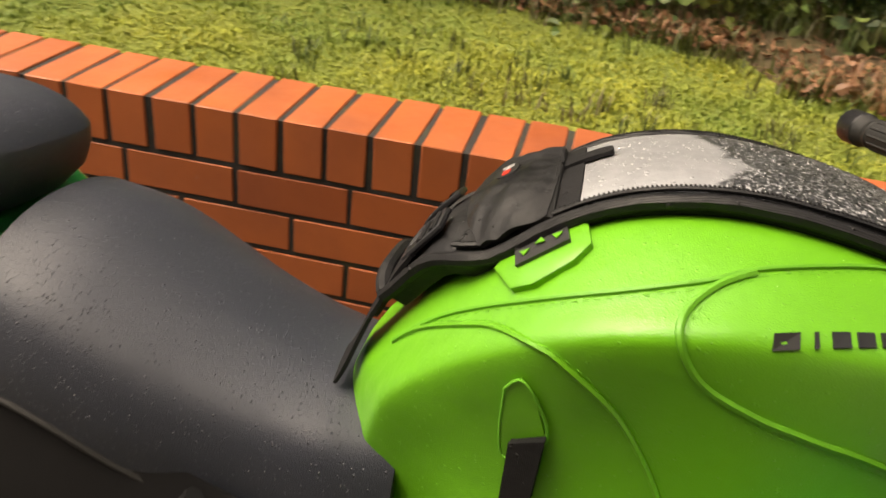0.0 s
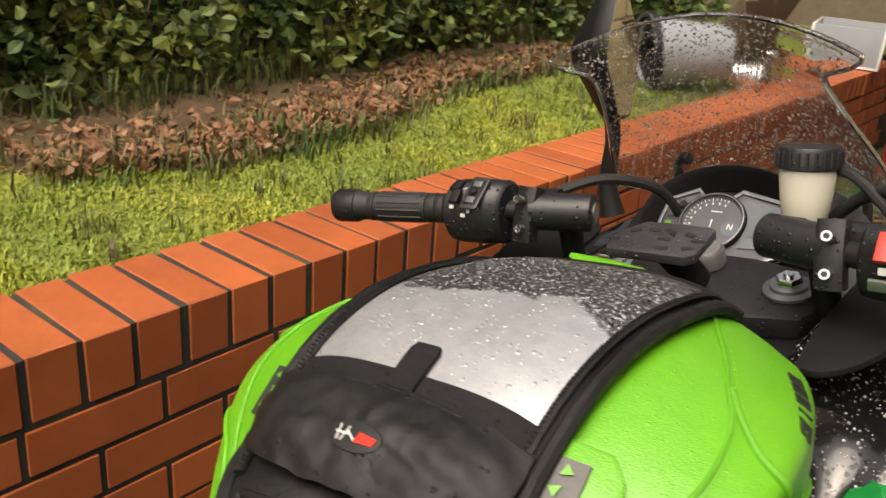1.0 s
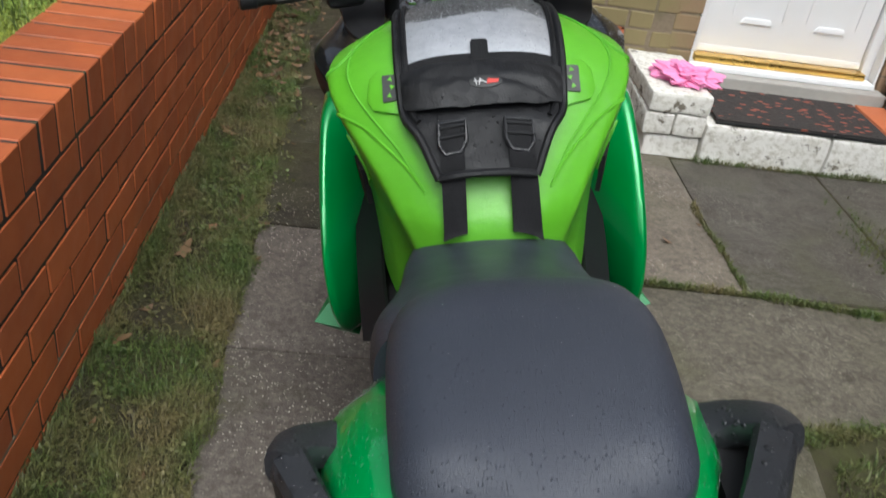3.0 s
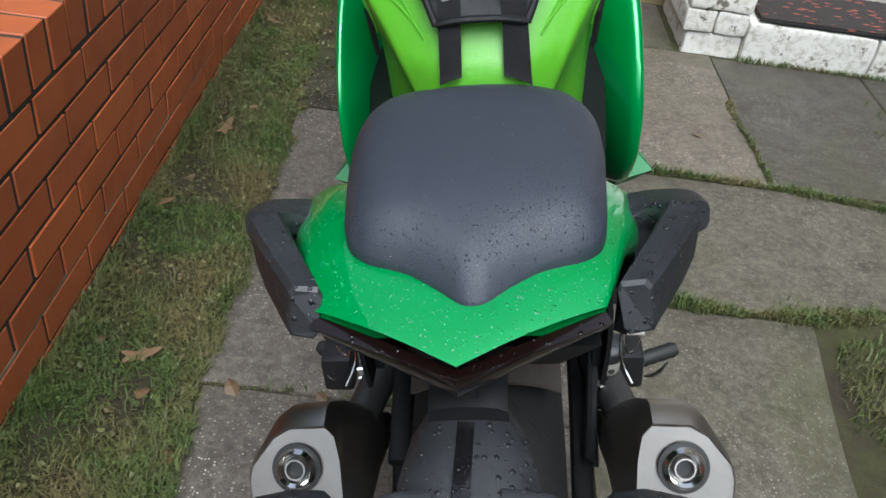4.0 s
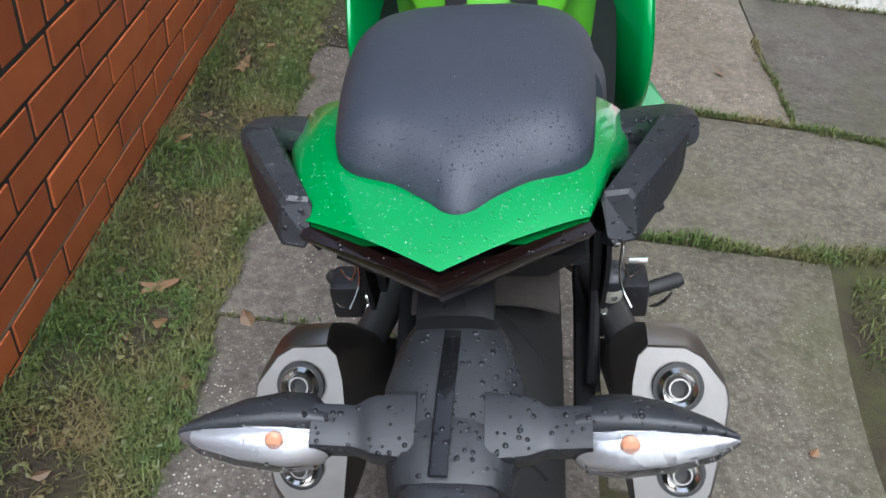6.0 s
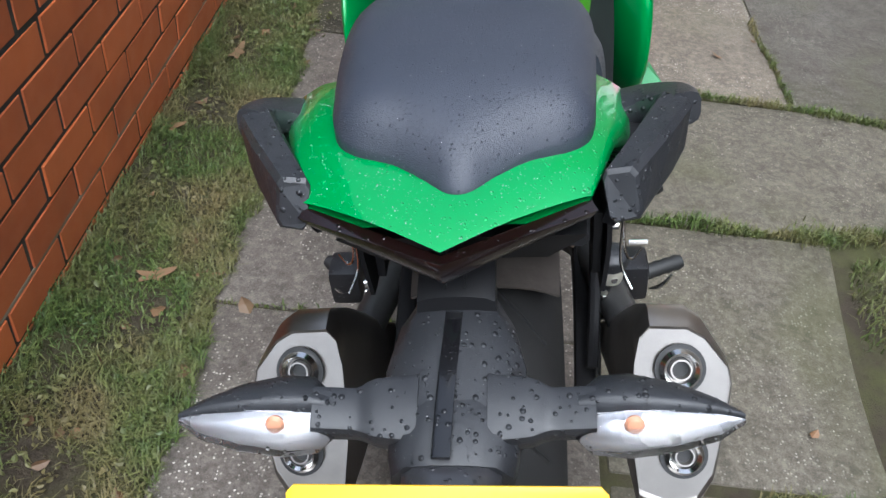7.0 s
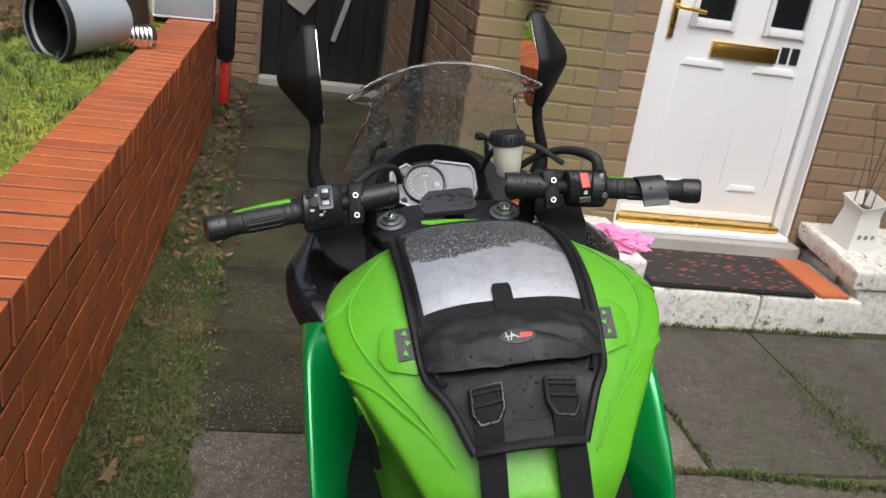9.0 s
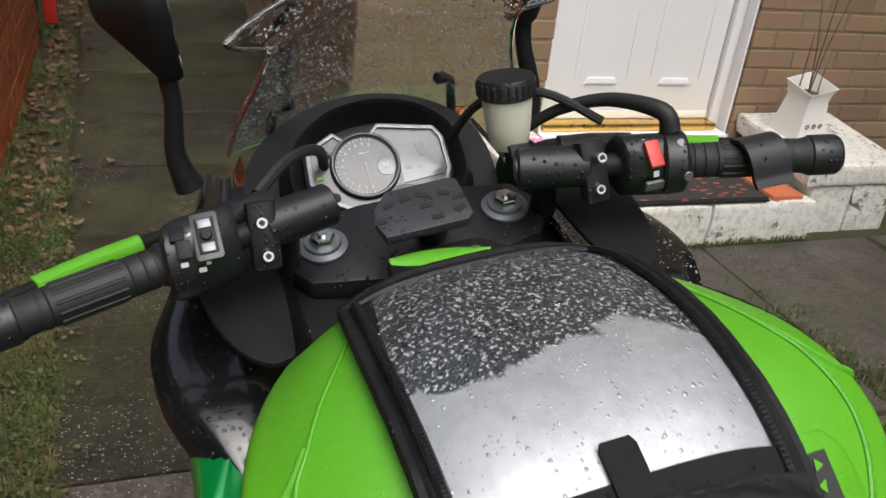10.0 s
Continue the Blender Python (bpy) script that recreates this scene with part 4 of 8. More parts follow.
tank_z = curve1((-0.41, -0.37, -0.33, -0.28, -0.23, -0.18, -0.12, -0.05, 0.02, 0.065, 0.105), (0.828, 0.874, 0.930, 0.980, 1.016, 1.035, 1.043, 1.038, 1.024, 1.000, 0.965))
TANK_DROP = 0.048


def tank_top(x, y):
    w = tank_w(y)
    return tank_z(y) - TANK_DROP * min(1.0, abs(x) / w) ** 3


def tank_section(y):
    w, z = tank_w(y), tank_z(y)
    k = min(1.0, max(0.0, (-0.06 - y) / 0.14))
    k = k * k * (3 - 2 * k)
    rim = [(w * t, z - TANK_DROP * t ** 3) for t in (0, 0.15, 0.3, 0.45, 0.6, 0.72, 0.83, 0.92, 1.0)]
    e = z - TANK_DROP
    soft = ((1.012, -0.022), (0.996, -0.060), (0.965, -0.110), (0.915, -0.172), (0.86, -0.236), (0.80, -0.31))
    knee = ((1.000, -0.014), (0.953, -0.040), (0.882, -0.077), (0.815, -0.128), (0.772, -0.198), (0.750, -0.295))
    for (a, b), (c, d) in zip(soft, knee):
        rim.append((w * (a + (c - a) * k), e + b + (d - b) * k))
    return rim


def skin(x, y, z):
    """The tank's rear edge runs forward as it goes down."""
    low = min(1.3, max(0.0, (0.855 - z) / 0.09))
    return Vector((x, y + 0.050 * low * min(1.0, max(0.0, (-0.27 - y) / 0.13)), z))


def tank_point(y, s, side=1, out=0.0):
    """A place on the tank's skin: s runs from the ridge (0) to the lower edge (1)."""
    def at(yy, ss):
        sec = tank_section(yy)
        t = min(13.999, max(0.0, ss) * 13)
        i = int(t)
        fine = catmull([(a, 0, b) for a, b in sec[max(0, i - 1):i + 3]], 8)
        j = (8 if i > 0 else 0) + (t - i) * 8
        a = int(j)
        p = fine[a].lerp(fine[min(a + 1, len(fine) - 1)], j - a)
        return skin(p.x, yy, p.z)
    p = at(y, s)
    if out:
        n = (at(y + 0.004, s) - at(y - 0.004, s)).cross(at(y, s + 0.02) - at(y, s - 0.02)).normalized()
        if n.x * 0.5 + n.z * 0.3 < 0:
            n = -n
        p = p + n * out
    return Vector((p.x * side, p.y, p.z))


def tank():
    secs = []
    for y in np.linspace(-0.41, 0.105, 54):
        half = [skin(p.x, p.y, p.z) for p in catmull([(a, float(y), b) for a, b in tank_section(float(y))], 3)]
        secs.append([tuple(p) for p in half] + [(-p.x, p.y, p.z) for p in reversed(half[1:])])
    t = part("tank_cover", loft(secs), M_LIME, bike, "lime green stitched vinyl tank cover")

    def seam(pts, side, r=0.0019, m=M_LIMEDARK, lift=0.0008, name="seam"):
        fine = catmull([(a, b, 0) for a, b in pts], 8)
        part(name, tube([tank_point(p.x, p.y, side, lift) for p in fine], r, 1, 6, smooth=False), m, t)

    def stitches(pts, side, lift=0.0010, dash=0.004, gap=0.003):
        fine = [tank_point(p.x, p.y, side, lift) for p in catmull([(a, b, 0) for a, b in pts], 16)]
        b = bmesh.new()
        d = 0.0
        for p, q in zip(fine, fine[1:]):
            d += (q - p).length
            if d > dash + gap:
                b = bar(p, p + (q - p).normalized() * dash, 0.00030, 0.2, 5, b)
                d = 0.0
        part("stitching", b, M_STITCH, t)

    for side in (1, -1):
        top = SEAM_TOP
        seam(top, side)
        stitches([(a, b + 0.018) for a, b in top], side)
        seam(SEAM_KNEE, side, 0.0024, M_LIME)
        stitches([(a, b - 0.015) for a, b in SEAM_KNEE], side)
        seam(SEAM_OVAL, side, 0.0026)
        stitches([(a + 0.004, b + 0.012) for a, b in SEAM_OVAL], side)
        # clasp patch: a stitched pentagon with a dark metal plate on it
        def q(a, b, o):
            return tank_point(a, b, side, o)
        PS = PATCH
        part("clasp_patch", loft([[q(a, b, -0.001) for a, b in PS], [q(a, b, 0.0050) for a, b in PS],
                                  [q(a + (PATCH_C[0] - a) * 0.10, b + (PATCH_C[1] - b) * 0.10, 0.0062) for a, b in PS]]), M_LIME, t)
        pl = part("clasp_plate", loft([[q(a, b, 0.004) for a, b in PLATE], [q(a, b, 0.0082) for a, b in PLATE]]), M_PLATE, t, "dark metal clasp plate with triangular holes")
        for ca, cb, f in ((PLATE_C[0] + 0.010, PLATE_C[1] + 0.004, 1), (PLATE_C[0], PLATE_C[1] + 0.002, -1), (PLATE_C[0] - 0.009, PLATE_C[1] + 0.030, 1)):
            tri = [(ca - 0.0032, cb - 0.009 * f), (ca + 0.0032, cb - 0.009 * f), (ca, cb + 0.010 * f)]
            part("triangle", loft([[q(a, b, 0.0080) for a, b in tri], [q(a, b, 0.0087) for a, b in tri]]), M_LIME, pl)
        part("clasp_bar", tube([q(PLATE[0][0], PLATE[0][1] - 0.004, 0.0105), q(PLATE[1][0], PLATE[1][1] - 0.004, 0.0105)], 0.0022, 4, 8), M_STEEL, pl)
        # half-round loop patch with a short strap end
        LP = LOOP
        part("loop_patch", loft([[q(a, b, 0.0002) for a, b in LP], [q(a, b, 0.0030) for a, b in LP]]), M_LIME, t)
        seam(LP + LP[:1], side, 0.0012, M_STITCH, 0.0032, "loop_seam")
        part("strap_end", loft([[q(a, b, o) for a, b, o in ((LOOP_S[0] - 0.011, LOOP_S[1], w), (LOOP_S[0] + 0.011, LOOP_S[1], w), (LOOP_S[0] + 0.011, LOOP_S[1] + 0.075, w + 0.006),
                                                               (LOOP_S[0] + 0.006, LOOP_S[1] + 0.095, w + 0.006), (LOOP_S[0] - 0.008, LOOP_S[1] + 0.085, w + 0.006))] for w in (0.002, 0.006, 0.009)]), M_WEB, t, "short black strap end")
        # model lettering as plain dark bars
        for k in range(5 if side > 0 else 0):
            a = BADGE[0] + k * 0.0155 + (0.003 if k else 0.0)
            w = (0.0150, 0.0025, 0.011, 0.011, 0.011)[k]
            a += 0.005 if k == 1 else 0.0
            s0 = BADGE[1] - 0.85 * (a - BADGE[0])
            s1 = s0 - 0.85 * w
            r_ = [(a, s0 - 0.022), (a + w, s1 - 0.022), (a + w, s1 + 0.020), (a, s0 + 0.020)]
            part("letter_bar", loft([[q(x, s, 0.0003) for x, s in r_], [q(x, s, 0.0014) for x, s in r_]]), M_PRINT, t)
    return t


SEAM_TOP = [(-0.352, 0.370), (-0.334, 0.400), (-0.314, 0.420), (-0.259, 0.483), (-0.208, 0.500), (-0.155, 0.470), (-0.127, 0.430), (-0.088, 0.390), (-0.045, 0.342), (0.000, 0.305)]
SEAM_KNEE = [(-0.345, 0.385), (-0.333, 0.410), (-0.298, 0.490), (-0.274, 0.540), (-0.247, 0.625), (-0.219, 0.735), (-0.182, 0.835), (-0.145, 0.915), (-0.100, 0.995)]
SEAM_OVAL = [(-0.124, 0.433), (-0.146, 0.478), (-0.162, 0.547), (-0.166, 0.613), (-0.159, 0.692), (-0.143, 0.740), (-0.114, 0.760), (-0.083, 0.765), (-0.044, 0.775), (0.000, 0.795)]
PATCH = [(-0.279, 0.345), (-0.264, 0.445), (-0.250, 0.450), (-0.228, 0.405), (-0.219, 0.360), (-0.224, 0.255), (-0.248, 0.245), (-0.271, 0.285)]
PATCH_C = (-0.249, 0.34)
PLATE = [(-0.267, 0.280), (-0.236, 0.258), (-0.231, 0.345), (-0.262, 0.385)]
PLATE_C = (-0.249, 0.318)
LOOP = [(-0.257, 0.753), (-0.248, 0.738), (-0.236, 0.790), (-0.225, 0.865), (-0.249, 0.885), (-0.256, 0.837)]
LOOP_S = (-0.236, 0.855)
BADGE = (-0.115, 0.617)


def sweep(pts, w, h, cham=0.3, n=6, up=(0, 0, 1), bm=None, smooth=True):
    """A bar of chamfered rectangular section along pts; w and h may be lists."""
    path = catmull(pts, n) if smooth else [Vector(p) for p in pts]
    L = len(path)
    ws = np.interp(np.linspace(0, 1, L), np.linspace(0, 1, len(w)), w) if isinstance(w, (list, tuple)) else [w] * L
    hs = np.interp(np.linspace(0, 1, L), np.linspace(0, 1, len(h)), h) if isinstance(h, (list, tuple)) else [h] * L
    secs = []
    for i, p in enumerate(path):
        d = (path[min(i + 1, L - 1)] - path[max(i - 1, 0)]).normalized()
        side = d.cross(Vector(up)).normalized()
        u = side.cross(d).normalized()
        c = min(ws[i], hs[i]) * cham
        a, b = ws[i] / 2, hs[i] / 2
        secs.append([p + side * x + u * z for x, z in ((a - c, b), (a - c * 0.3, b - c * 0.3), (a, b - c), (a, -b + c), (a - c * 0.3, -b + c * 0.3), (a - c, -b),
                                                       (-a + c, -b), (-a + c * 0.3, -b + c * 0.3), (-a, -b + c), (-a, b - c), (-a + c * 0.3, b - c * 0.3), (-a + c, b))])
    return loft(secs, bm=bm)


tank()


def pillow(outline, ztop, edge, depth, taper=0.06):
    """A cushion: domed top inside a closed outline (x, y), rounded rim, flanks down to depth."""
    ring = [p for p in catmull([(x, y, 0) for x, y in outline] + [(*outline[0], 0)], 6)][:-1]
    cx = sum(p.x for p in ring) / len(ring)
    cy = sum(p.y for p in ring) / len(ring)
    secs = []
    for s in (0.02, 0.2, 0.4, 0.6, 0.72, 0.81, 0.88, 0.93, 0.965, 0.985, 0.995):
        secs.append([(cx + (p.x - cx) * s, cy + (p.y - cy) * s, ztop(cx + (p.x - cx) * s, cy + (p.y - cy) * s) - edge * s ** 9) for p in ring])
    for s, d in ((1.0, 0.25), (1.0 - taper * 0.2, 0.6), (1.0 - taper, 1.0)):
        secs.append([(cx + (p.x - cx) * s, cy + (p.y - cy) * s, ztop(p.x, p.y) - edge - depth * d) for p in ring])
    return loft(secs)


def seats():
    zc = curve1((-0.33, -0.39, -0.43, -0.48, -0.55, -0.62, -0.68), (0.822, 0.830, 0.839, 0.857, 0.887, 0.918, 0.930))
    hw = curve1((-0.33, -0.36, -0.39, -0.43, -0.48, -0.55, -0.62, -0.68), (0.106, 0.112, 0.117, 0.120, 0.126, 0.138, 0.142, 0.135))
    secs = []
    for y in np.linspace(-0.334, -0.68, 30):
        y = float(y)
        w, z = hw(y), zc(y)
        k = 0.030 + 0.016 * min(1.0, max(0.0, (-0.40 - y) / 0.12))
        half = [(w * t, z - k * t ** 2.4) for t in (0, 0.2, 0.4, 0.6, 0.78, 0.92)]
        half += [(w * 1.01, z - k - 0.010), (w * 1.05, z - k - 0.034), (w * 1.06, z - k - 0.060), (w * 1.03, z - k - 0.088)]
        h = catmull([(a, y, b) for a, b in half], 2)
        secs.append([tuple(p) for p in h] + [(-p.x, p.y, p.z) for p in reversed(h[1:])])
    s = part("rider_seat", loft(secs), M_SEAT, bike, "black grained vinyl rider seat beaded with rain")
    for side in (1, -1):
        part("seat_piping", tube([(side * hw(y) * 1.032, y, zc(y) - 0.132) for y in np.linspace(-0.42, -0.67, 14)], 0.0035, 2, 6), M_RUBBER, s)
    o = [(0, -0.696), (0.060, -0.700), (0.095, -0.718), (0.112, -0.754), (0.117, -0.797), (0.116, -0.855), (0.113, -0.905), (0.108, -0.944), (0.090, -0.966), (0.056, -0.980), (0.030, -0.998), (0.012, -1.013), (0.0, -1.017)]
    o = [(x + 0.003, y) for x, y in o + [(-x, y) for x, y in reversed(o[1:-1])]]
    part("passenger_seat", pillow(o, lambda x, y: 0.982 + 0.022 * max(0.0, 1 - ((y + 0.83) / 0.17) ** 2) - 0.004 * (x / 0.13) ** 2 - 0.012 * max(0, (-y - 0.94) / 0.1), 0.026, 0.058, 0.14), M_SEAT, bike,
         "black grained vinyl passenger seat with a pointed tail, beaded with rain")


seats()


def tail():
    ys = [-0.60, -0.66, -0.72, -0.78, -0.84, -0.89, -0.94, -0.968]
    prof = {
        -0.60: ((0.0, 0.770), (0.08, 0.770), (0.105, 0.765), (0.118, 0.745), (0.118, 0.725), (0.10, 0.705)),
        -0.66: ((0.0, 0.820), (0.10, 0.820), (0.128, 0.810), (0.146, 0.790), (0.151, 0.76), (0.13, 0.735)),
        -0.72: ((0.0, 0.850), (0.11, 0.850), (0.142, 0.840), (0.168, 0.818), (0.177, 0.78), (0.14, 0.755)),
        -0.78: ((0.0, 0.884), (0.11, 0.884), (0.148, 0.875), (0.174, 0.850), (0.180, 0.805), (0.14, 0.785)),
        -0.84: ((0.0, 0.888), (0.11, 0.888), (0.144, 0.880), (0.166, 0.860), (0.166, 0.825), (0.13, 0.805)),
        -0.89: ((0.0, 0.890), (0.10, 0.890), (0.136, 0.884), (0.148, 0.874), (0.144, 0.862), (0.11, 0.852)),
        -0.94: ((0.0, 0.887), (0.09, 0.886), (0.128, 0.880), (0.135, 0.873), (0.128, 0.867), (0.09, 0.862)),
        -0.968: ((0.0, 0.875), (0.08, 0.875), (0.120, 0.872), (0.124, 0.869), (0.118, 0.866), (0.08, 0.862)),
    }
    secs = []
    for y in ys:
        half = catmull([(a, 0, b) for a, b in prof[y]], 4)
        v = max(0.0, (-0.85 - y) / 0.118)
        ring = []
        for p in half:
            back = 0.063 * v * max(0.0, 1 - p.x / 0.126)
            crown = -0.006 * v * max(0, 1 - p.x / 0.05)
            ring.append((p.x * 0.985, y - back + 0.016 * v, p.z + crown))
        secs.append([(x - 0.010, yy + 0.008, z) for x, yy, z in ring + [(-x, yy, z) for x, yy, z in reversed(ring[1:])]])
    secs.append([(-0.010 + (x + 0.010) * 0.95, y + 0.012, z - 0.003) for x, y, z in secs[-1]])
    c = part("tail_cowl", loft(secs), M_GREEN, bike, "emerald green lacquered tail cowl covered in rain beads")

    def lamp(u, v):
        x = -0.122 + 0.244 * u
        a = 1 - abs(x) / 0.126
        return (x * (1 - 0.20 * v) - 0.010, -0.942 - 0.061 * a + 0.020 * v ** 1.3 - 0.005 * math.sin(math.pi * v), 0.867 - 0.005 * a - 0.021 * v - 0.007 * v * a)
    t = part("tail_lamp", sheet(lamp, 28, 8, 0.012), M_TAIL, bike, "smoked dark red tail lamp")
    # highlight on the lens, painted as a thin silver tube
    part("lens_line", tube([lamp(0.04 + 0.92 * k / 24, 0.20) for k in range(25)], 0.0009, 1, 6, smooth=False), M_SILVER, t)
    for x in (-0.075, 0.045, 0.085, -0.03):
        p = lamp((x + 0.122) / 0.244, 0.45)
        part("led", lathe([(0, 0), (0.0022, 0), (0.0022, 0.002), (0, 0.003)], along((p[0], p[1] - 0.001, p[2]), (p[0], p[1] - 0.1, p[2] - 0.03)), 8), M_RED, t)
    part("tail_underside", loft([[(x * s, y, z) for x, y, z in ((-0.11, -0.95, 0.835), (0.11, -0.95, 0.835), (0.115, -0.70, 0.76), (-0.115, -0.70, 0.76))] for s in (1.0,)] +
                                [[(x * 0.7, y, z - 0.05) for x, y, z in ((-0.11, -0.92, 0.835), (0.11, -0.92, 0.835), (0.115, -0.70, 0.76), (-0.115, -0.70, 0.76))]]), M_BLACKDRY, bike)
    for side in (1, -1):
        ends = ([(0.198, -0.820, 0.882), (0.224, -0.848, 0.886), (0.216, -0.866, 0.842), (0.188, -0.834, 0.842)],
                [(0.166, -0.880, 0.882), (0.196, -0.894, 0.888), (0.196, -0.906, 0.838), (0.166, -0.890, 0.838)],
                [(0.126, -0.948, 0.879), (0.156, -0.950, 0.884), (0.164, -0.962, 0.842), (0.134, -0.968, 0.840)])
        secs = []
        for t in (0.0, 0.05, 0.12, 0.25, 0.5, 0.75, 0.98, 1.0):
            i = 0 if t < 0.5 else 1
            q = [Vector(p).lerp(Vector(r), t * 2 - i) for p, r in zip(ends[i], ends[i + 1])]
            c = sum(q, Vector()) / 4
            sh = 0.45 if t == 0.0 else 0.80 if t == 0.05 else 0.86 if t == 1.0 else 1.0
            ring = []
            for k in range(4):
                for f in (0.14, 0.86):
                    ring.append(c + (q[k].lerp(q[(k + 1) % 4], f) - c) * sh)
            secs.append([(side * p.x * 0.96 - 0.002, p.y + 0.012, p.z + 0.008) for p in ring])
        g = part("grab_rail", loft(secs), M_TRIM, bike, "chunky black plastic grab rail", False)
        part("rail_arm", sweep([(side * 0.203, -0.838, 0.880), (side * 0.196, -0.814, 0.874), (side * 0.174, -0.796, 0.862), (side * 0.146, -0.790, 0.850)], [0.030, 0.038, 0.040, 0.046], [0.030, 0.026, 0.024, 0.024], 0.3), M_TRIM, g)
        part("rail_web", loft([[(side * a, b, c) for a, b, c in ((0.15, -0.80, 0.855), (0.20, -0.795, 0.845), (0.200, -0.85, 0.850), (0.150, -0.925, 0.846), (0.135, -0.91, 0.845), (0.15, -0.86, 0.85))],
                               [(side * a, b, c) for a, b, c in ((0.14, -0.80, 0.815), (0.18, -0.795, 0.805), (0.18, -0.85, 0.800), (0.135, -0.92, 0.818), (0.125, -0.91, 0.815), (0.135, -0.86, 0.805))]]), M_BLACKDRY, g)


moved(Matrix.Translation((0, -0.060, 0.063)) @ Matrix.Diagonal((0.95, 1, 1, 1)), tail)


# ---- plate hanger, indicators, rear wheel, exhausts ----
def hanger():
    X0 = -0.008

    def shell(rows, edge=0.35):
        """Arched plastic moulding along y: rows of (y, half width, top, depth)."""
        return loft([[(X0 + w * x, y, z - d * e) for x, e in ((-0.92, 1.0), (-1.0, 0.55), (-0.97, edge), (-0.72, 0.06), (-0.30, 0.0), (0.30, 0.0), (0.72, 0.06), (0.97, edge), (1.0, 0.55), (0.92, 1.0))] for y, w, z, d in rows])
    h = part("plate_hanger", shell(((-0.900, 0.036, 0.833, 0.04), (-0.962, 0.036, 0.816, 0.04), (-1.004, 0.037, 0.804, 0.035), (-1.016, 0.037, 0.798, 0.03)), 0.2), M_BLACKDRY, bike, "black plastic plate hanger")
    for x in (-0.009, 0.009):
        part("groove", tube([(X0 + x, -0.93, 0.8255), (X0 + x, -1.010, 0.8022)], 0.0012, 2, 6), M_PRINT, h)
    part("hanger_flare", shell(((-0.992, 0.036, 0.784, 0.03), (-1.022, 0.054, 0.782, 0.04), (-1.060, 0.064, 0.775, 0.045), (-1.095, 0.066, 0.768, 0.045), (-1.118, 0.062, 0.762, 0.04))), M_TRIM, h)
    part("centre_rib", sweep([(X0 - 0.002, -1.018, 0.781), (X0 - 0.004, -1.060, 0.776), (X0 - 0.006, -1.100, 0.770), (X0 - 0.007, -1.150, 0.762)], 0.016, 0.004, 0.2), M_GLOSS, h)
    part("lamp_block", shell(((-1.085, 0.054, 0.766, 0.03), (-1.100, 0.058, 0.767, 0.05), (-1.135, 0.056, 0.760, 0.05), (-1.150, 0.052, 0.753, 0.045))), M_TRIM, h)
    part("plate_lamp", shell(((-1.146, 0.043, 0.750, 0.03), (-1.160, 0.042, 0.755, 0.03), (-1.190, 0.040, 0.750, 0.04), (-1.215, 0.038, 0.738, 0.03))), M_WETPLATE, h)
    for side in (1, -1):
        arm = part("indicator_arm", sweep([(X0 + side * 0.030, -1.100, 0.752), (X0 + side * 0.066, -1.100, 0.752), (X0 + side * 0.085, -1.101, 0.752), (X0 + side * 0.122, -1.103, 0.756)], [0.060, 0.052, 0.038, 0.038], [0.030, 0.030, 0.026, 0.030], 0.22, 4, up=(0, -0.3, 0.95)), M_TRIM, h)
        secs = []
        for a, wy, hz, dy, dz in ((0.106, 0.014, 0.012, 0.0, 0.0), (0.124, 0.028, 0.013, 0.002, 0.003), (0.150, 0.030, 0.014, 0.001, 0.004), (0.188, 0.024, 0.012, -0.002, 0.004), (0.219, 0.013, 0.008, -0.005, 0.003), (0.240, 0.003, 0.004, -0.008, 0.001)):
            secs.append([(X0 + side * a, -1.103 + dy + wy * math.cos(q) * (1.0 if math.cos(q) > 0 else 0.30), 0.759 + dz + hz * math.sin(q)) for q in np.linspace(0, 2 * math.pi, 16, endpoint=False)])
        part("indicator_shell", loft(secs), M_TRIM, arm)
        lens = []
        refl = []
        for a, wy, hz, dz in ((0.100, 0.005, 0.005, -0.010), (0.116, 0.024, 0.015, -0.008), (0.145, 0.030, 0.017, -0.005), (0.183, 0.027, 0.014, -0.002), (0.218, 0.018, 0.009, 0.000), (0.240, 0.004, 0.003, 0.001)):
            for L, f, o in ((lens, 1.0, 0.0), (refl, 0.72, 0.002)):
                L.append([(X0 + side * a, -1.111 + o - wy * f * math.cos(q), 0.757 + dz + hz * (1.0 if f == 1.0 else 0.9) * math.sin(q)) for q in np.linspace(-math.pi / 2, math.pi / 2, 10)])
        part("indicator_lens", loft(lens), M_LENS, arm, "clear rain-beaded indicator lens")
        part("reflector", loft(refl), M_REFL, arm)
        part("bulb", lathe([(0, 0), (0.007, 0.001), (0.0085, 0.005), (0.006, 0.008), (0, 0.009)], along((X0 + side * 0.150, -1.118, 0.764), (X0 + side * 0.150, -1.22, 0.80)), 16), M_AMBER, arm, "amber bulb")
    pm = Matrix.Translation((-0.008, -1.186, 0.772)) @ pose(0, 0, 0, 52)
    W, H = 0.124, 0.178
    pl = part("number_plate", prism([(-W, 0), (-W + 0.006, 0.006), (W - 0.006, 0.006), (W, 0), (W, -H), (-W, -H)], 0.003, pm, 0.0008), M_YELLOW, bike, "yellow rear plate with black characters")
    bars_text(pl, "plate_bar", [(pm @ pose(-0.080 + 0.053 * k, -0.052, 0.0031), 0.036, 0.062) for k in range(4)] + [(pm @ pose(-0.055 + 0.055 * k, -0.132, 0.0031), 0.036, 0.062) for k in range(3)], M_PRINT)
    fr = []
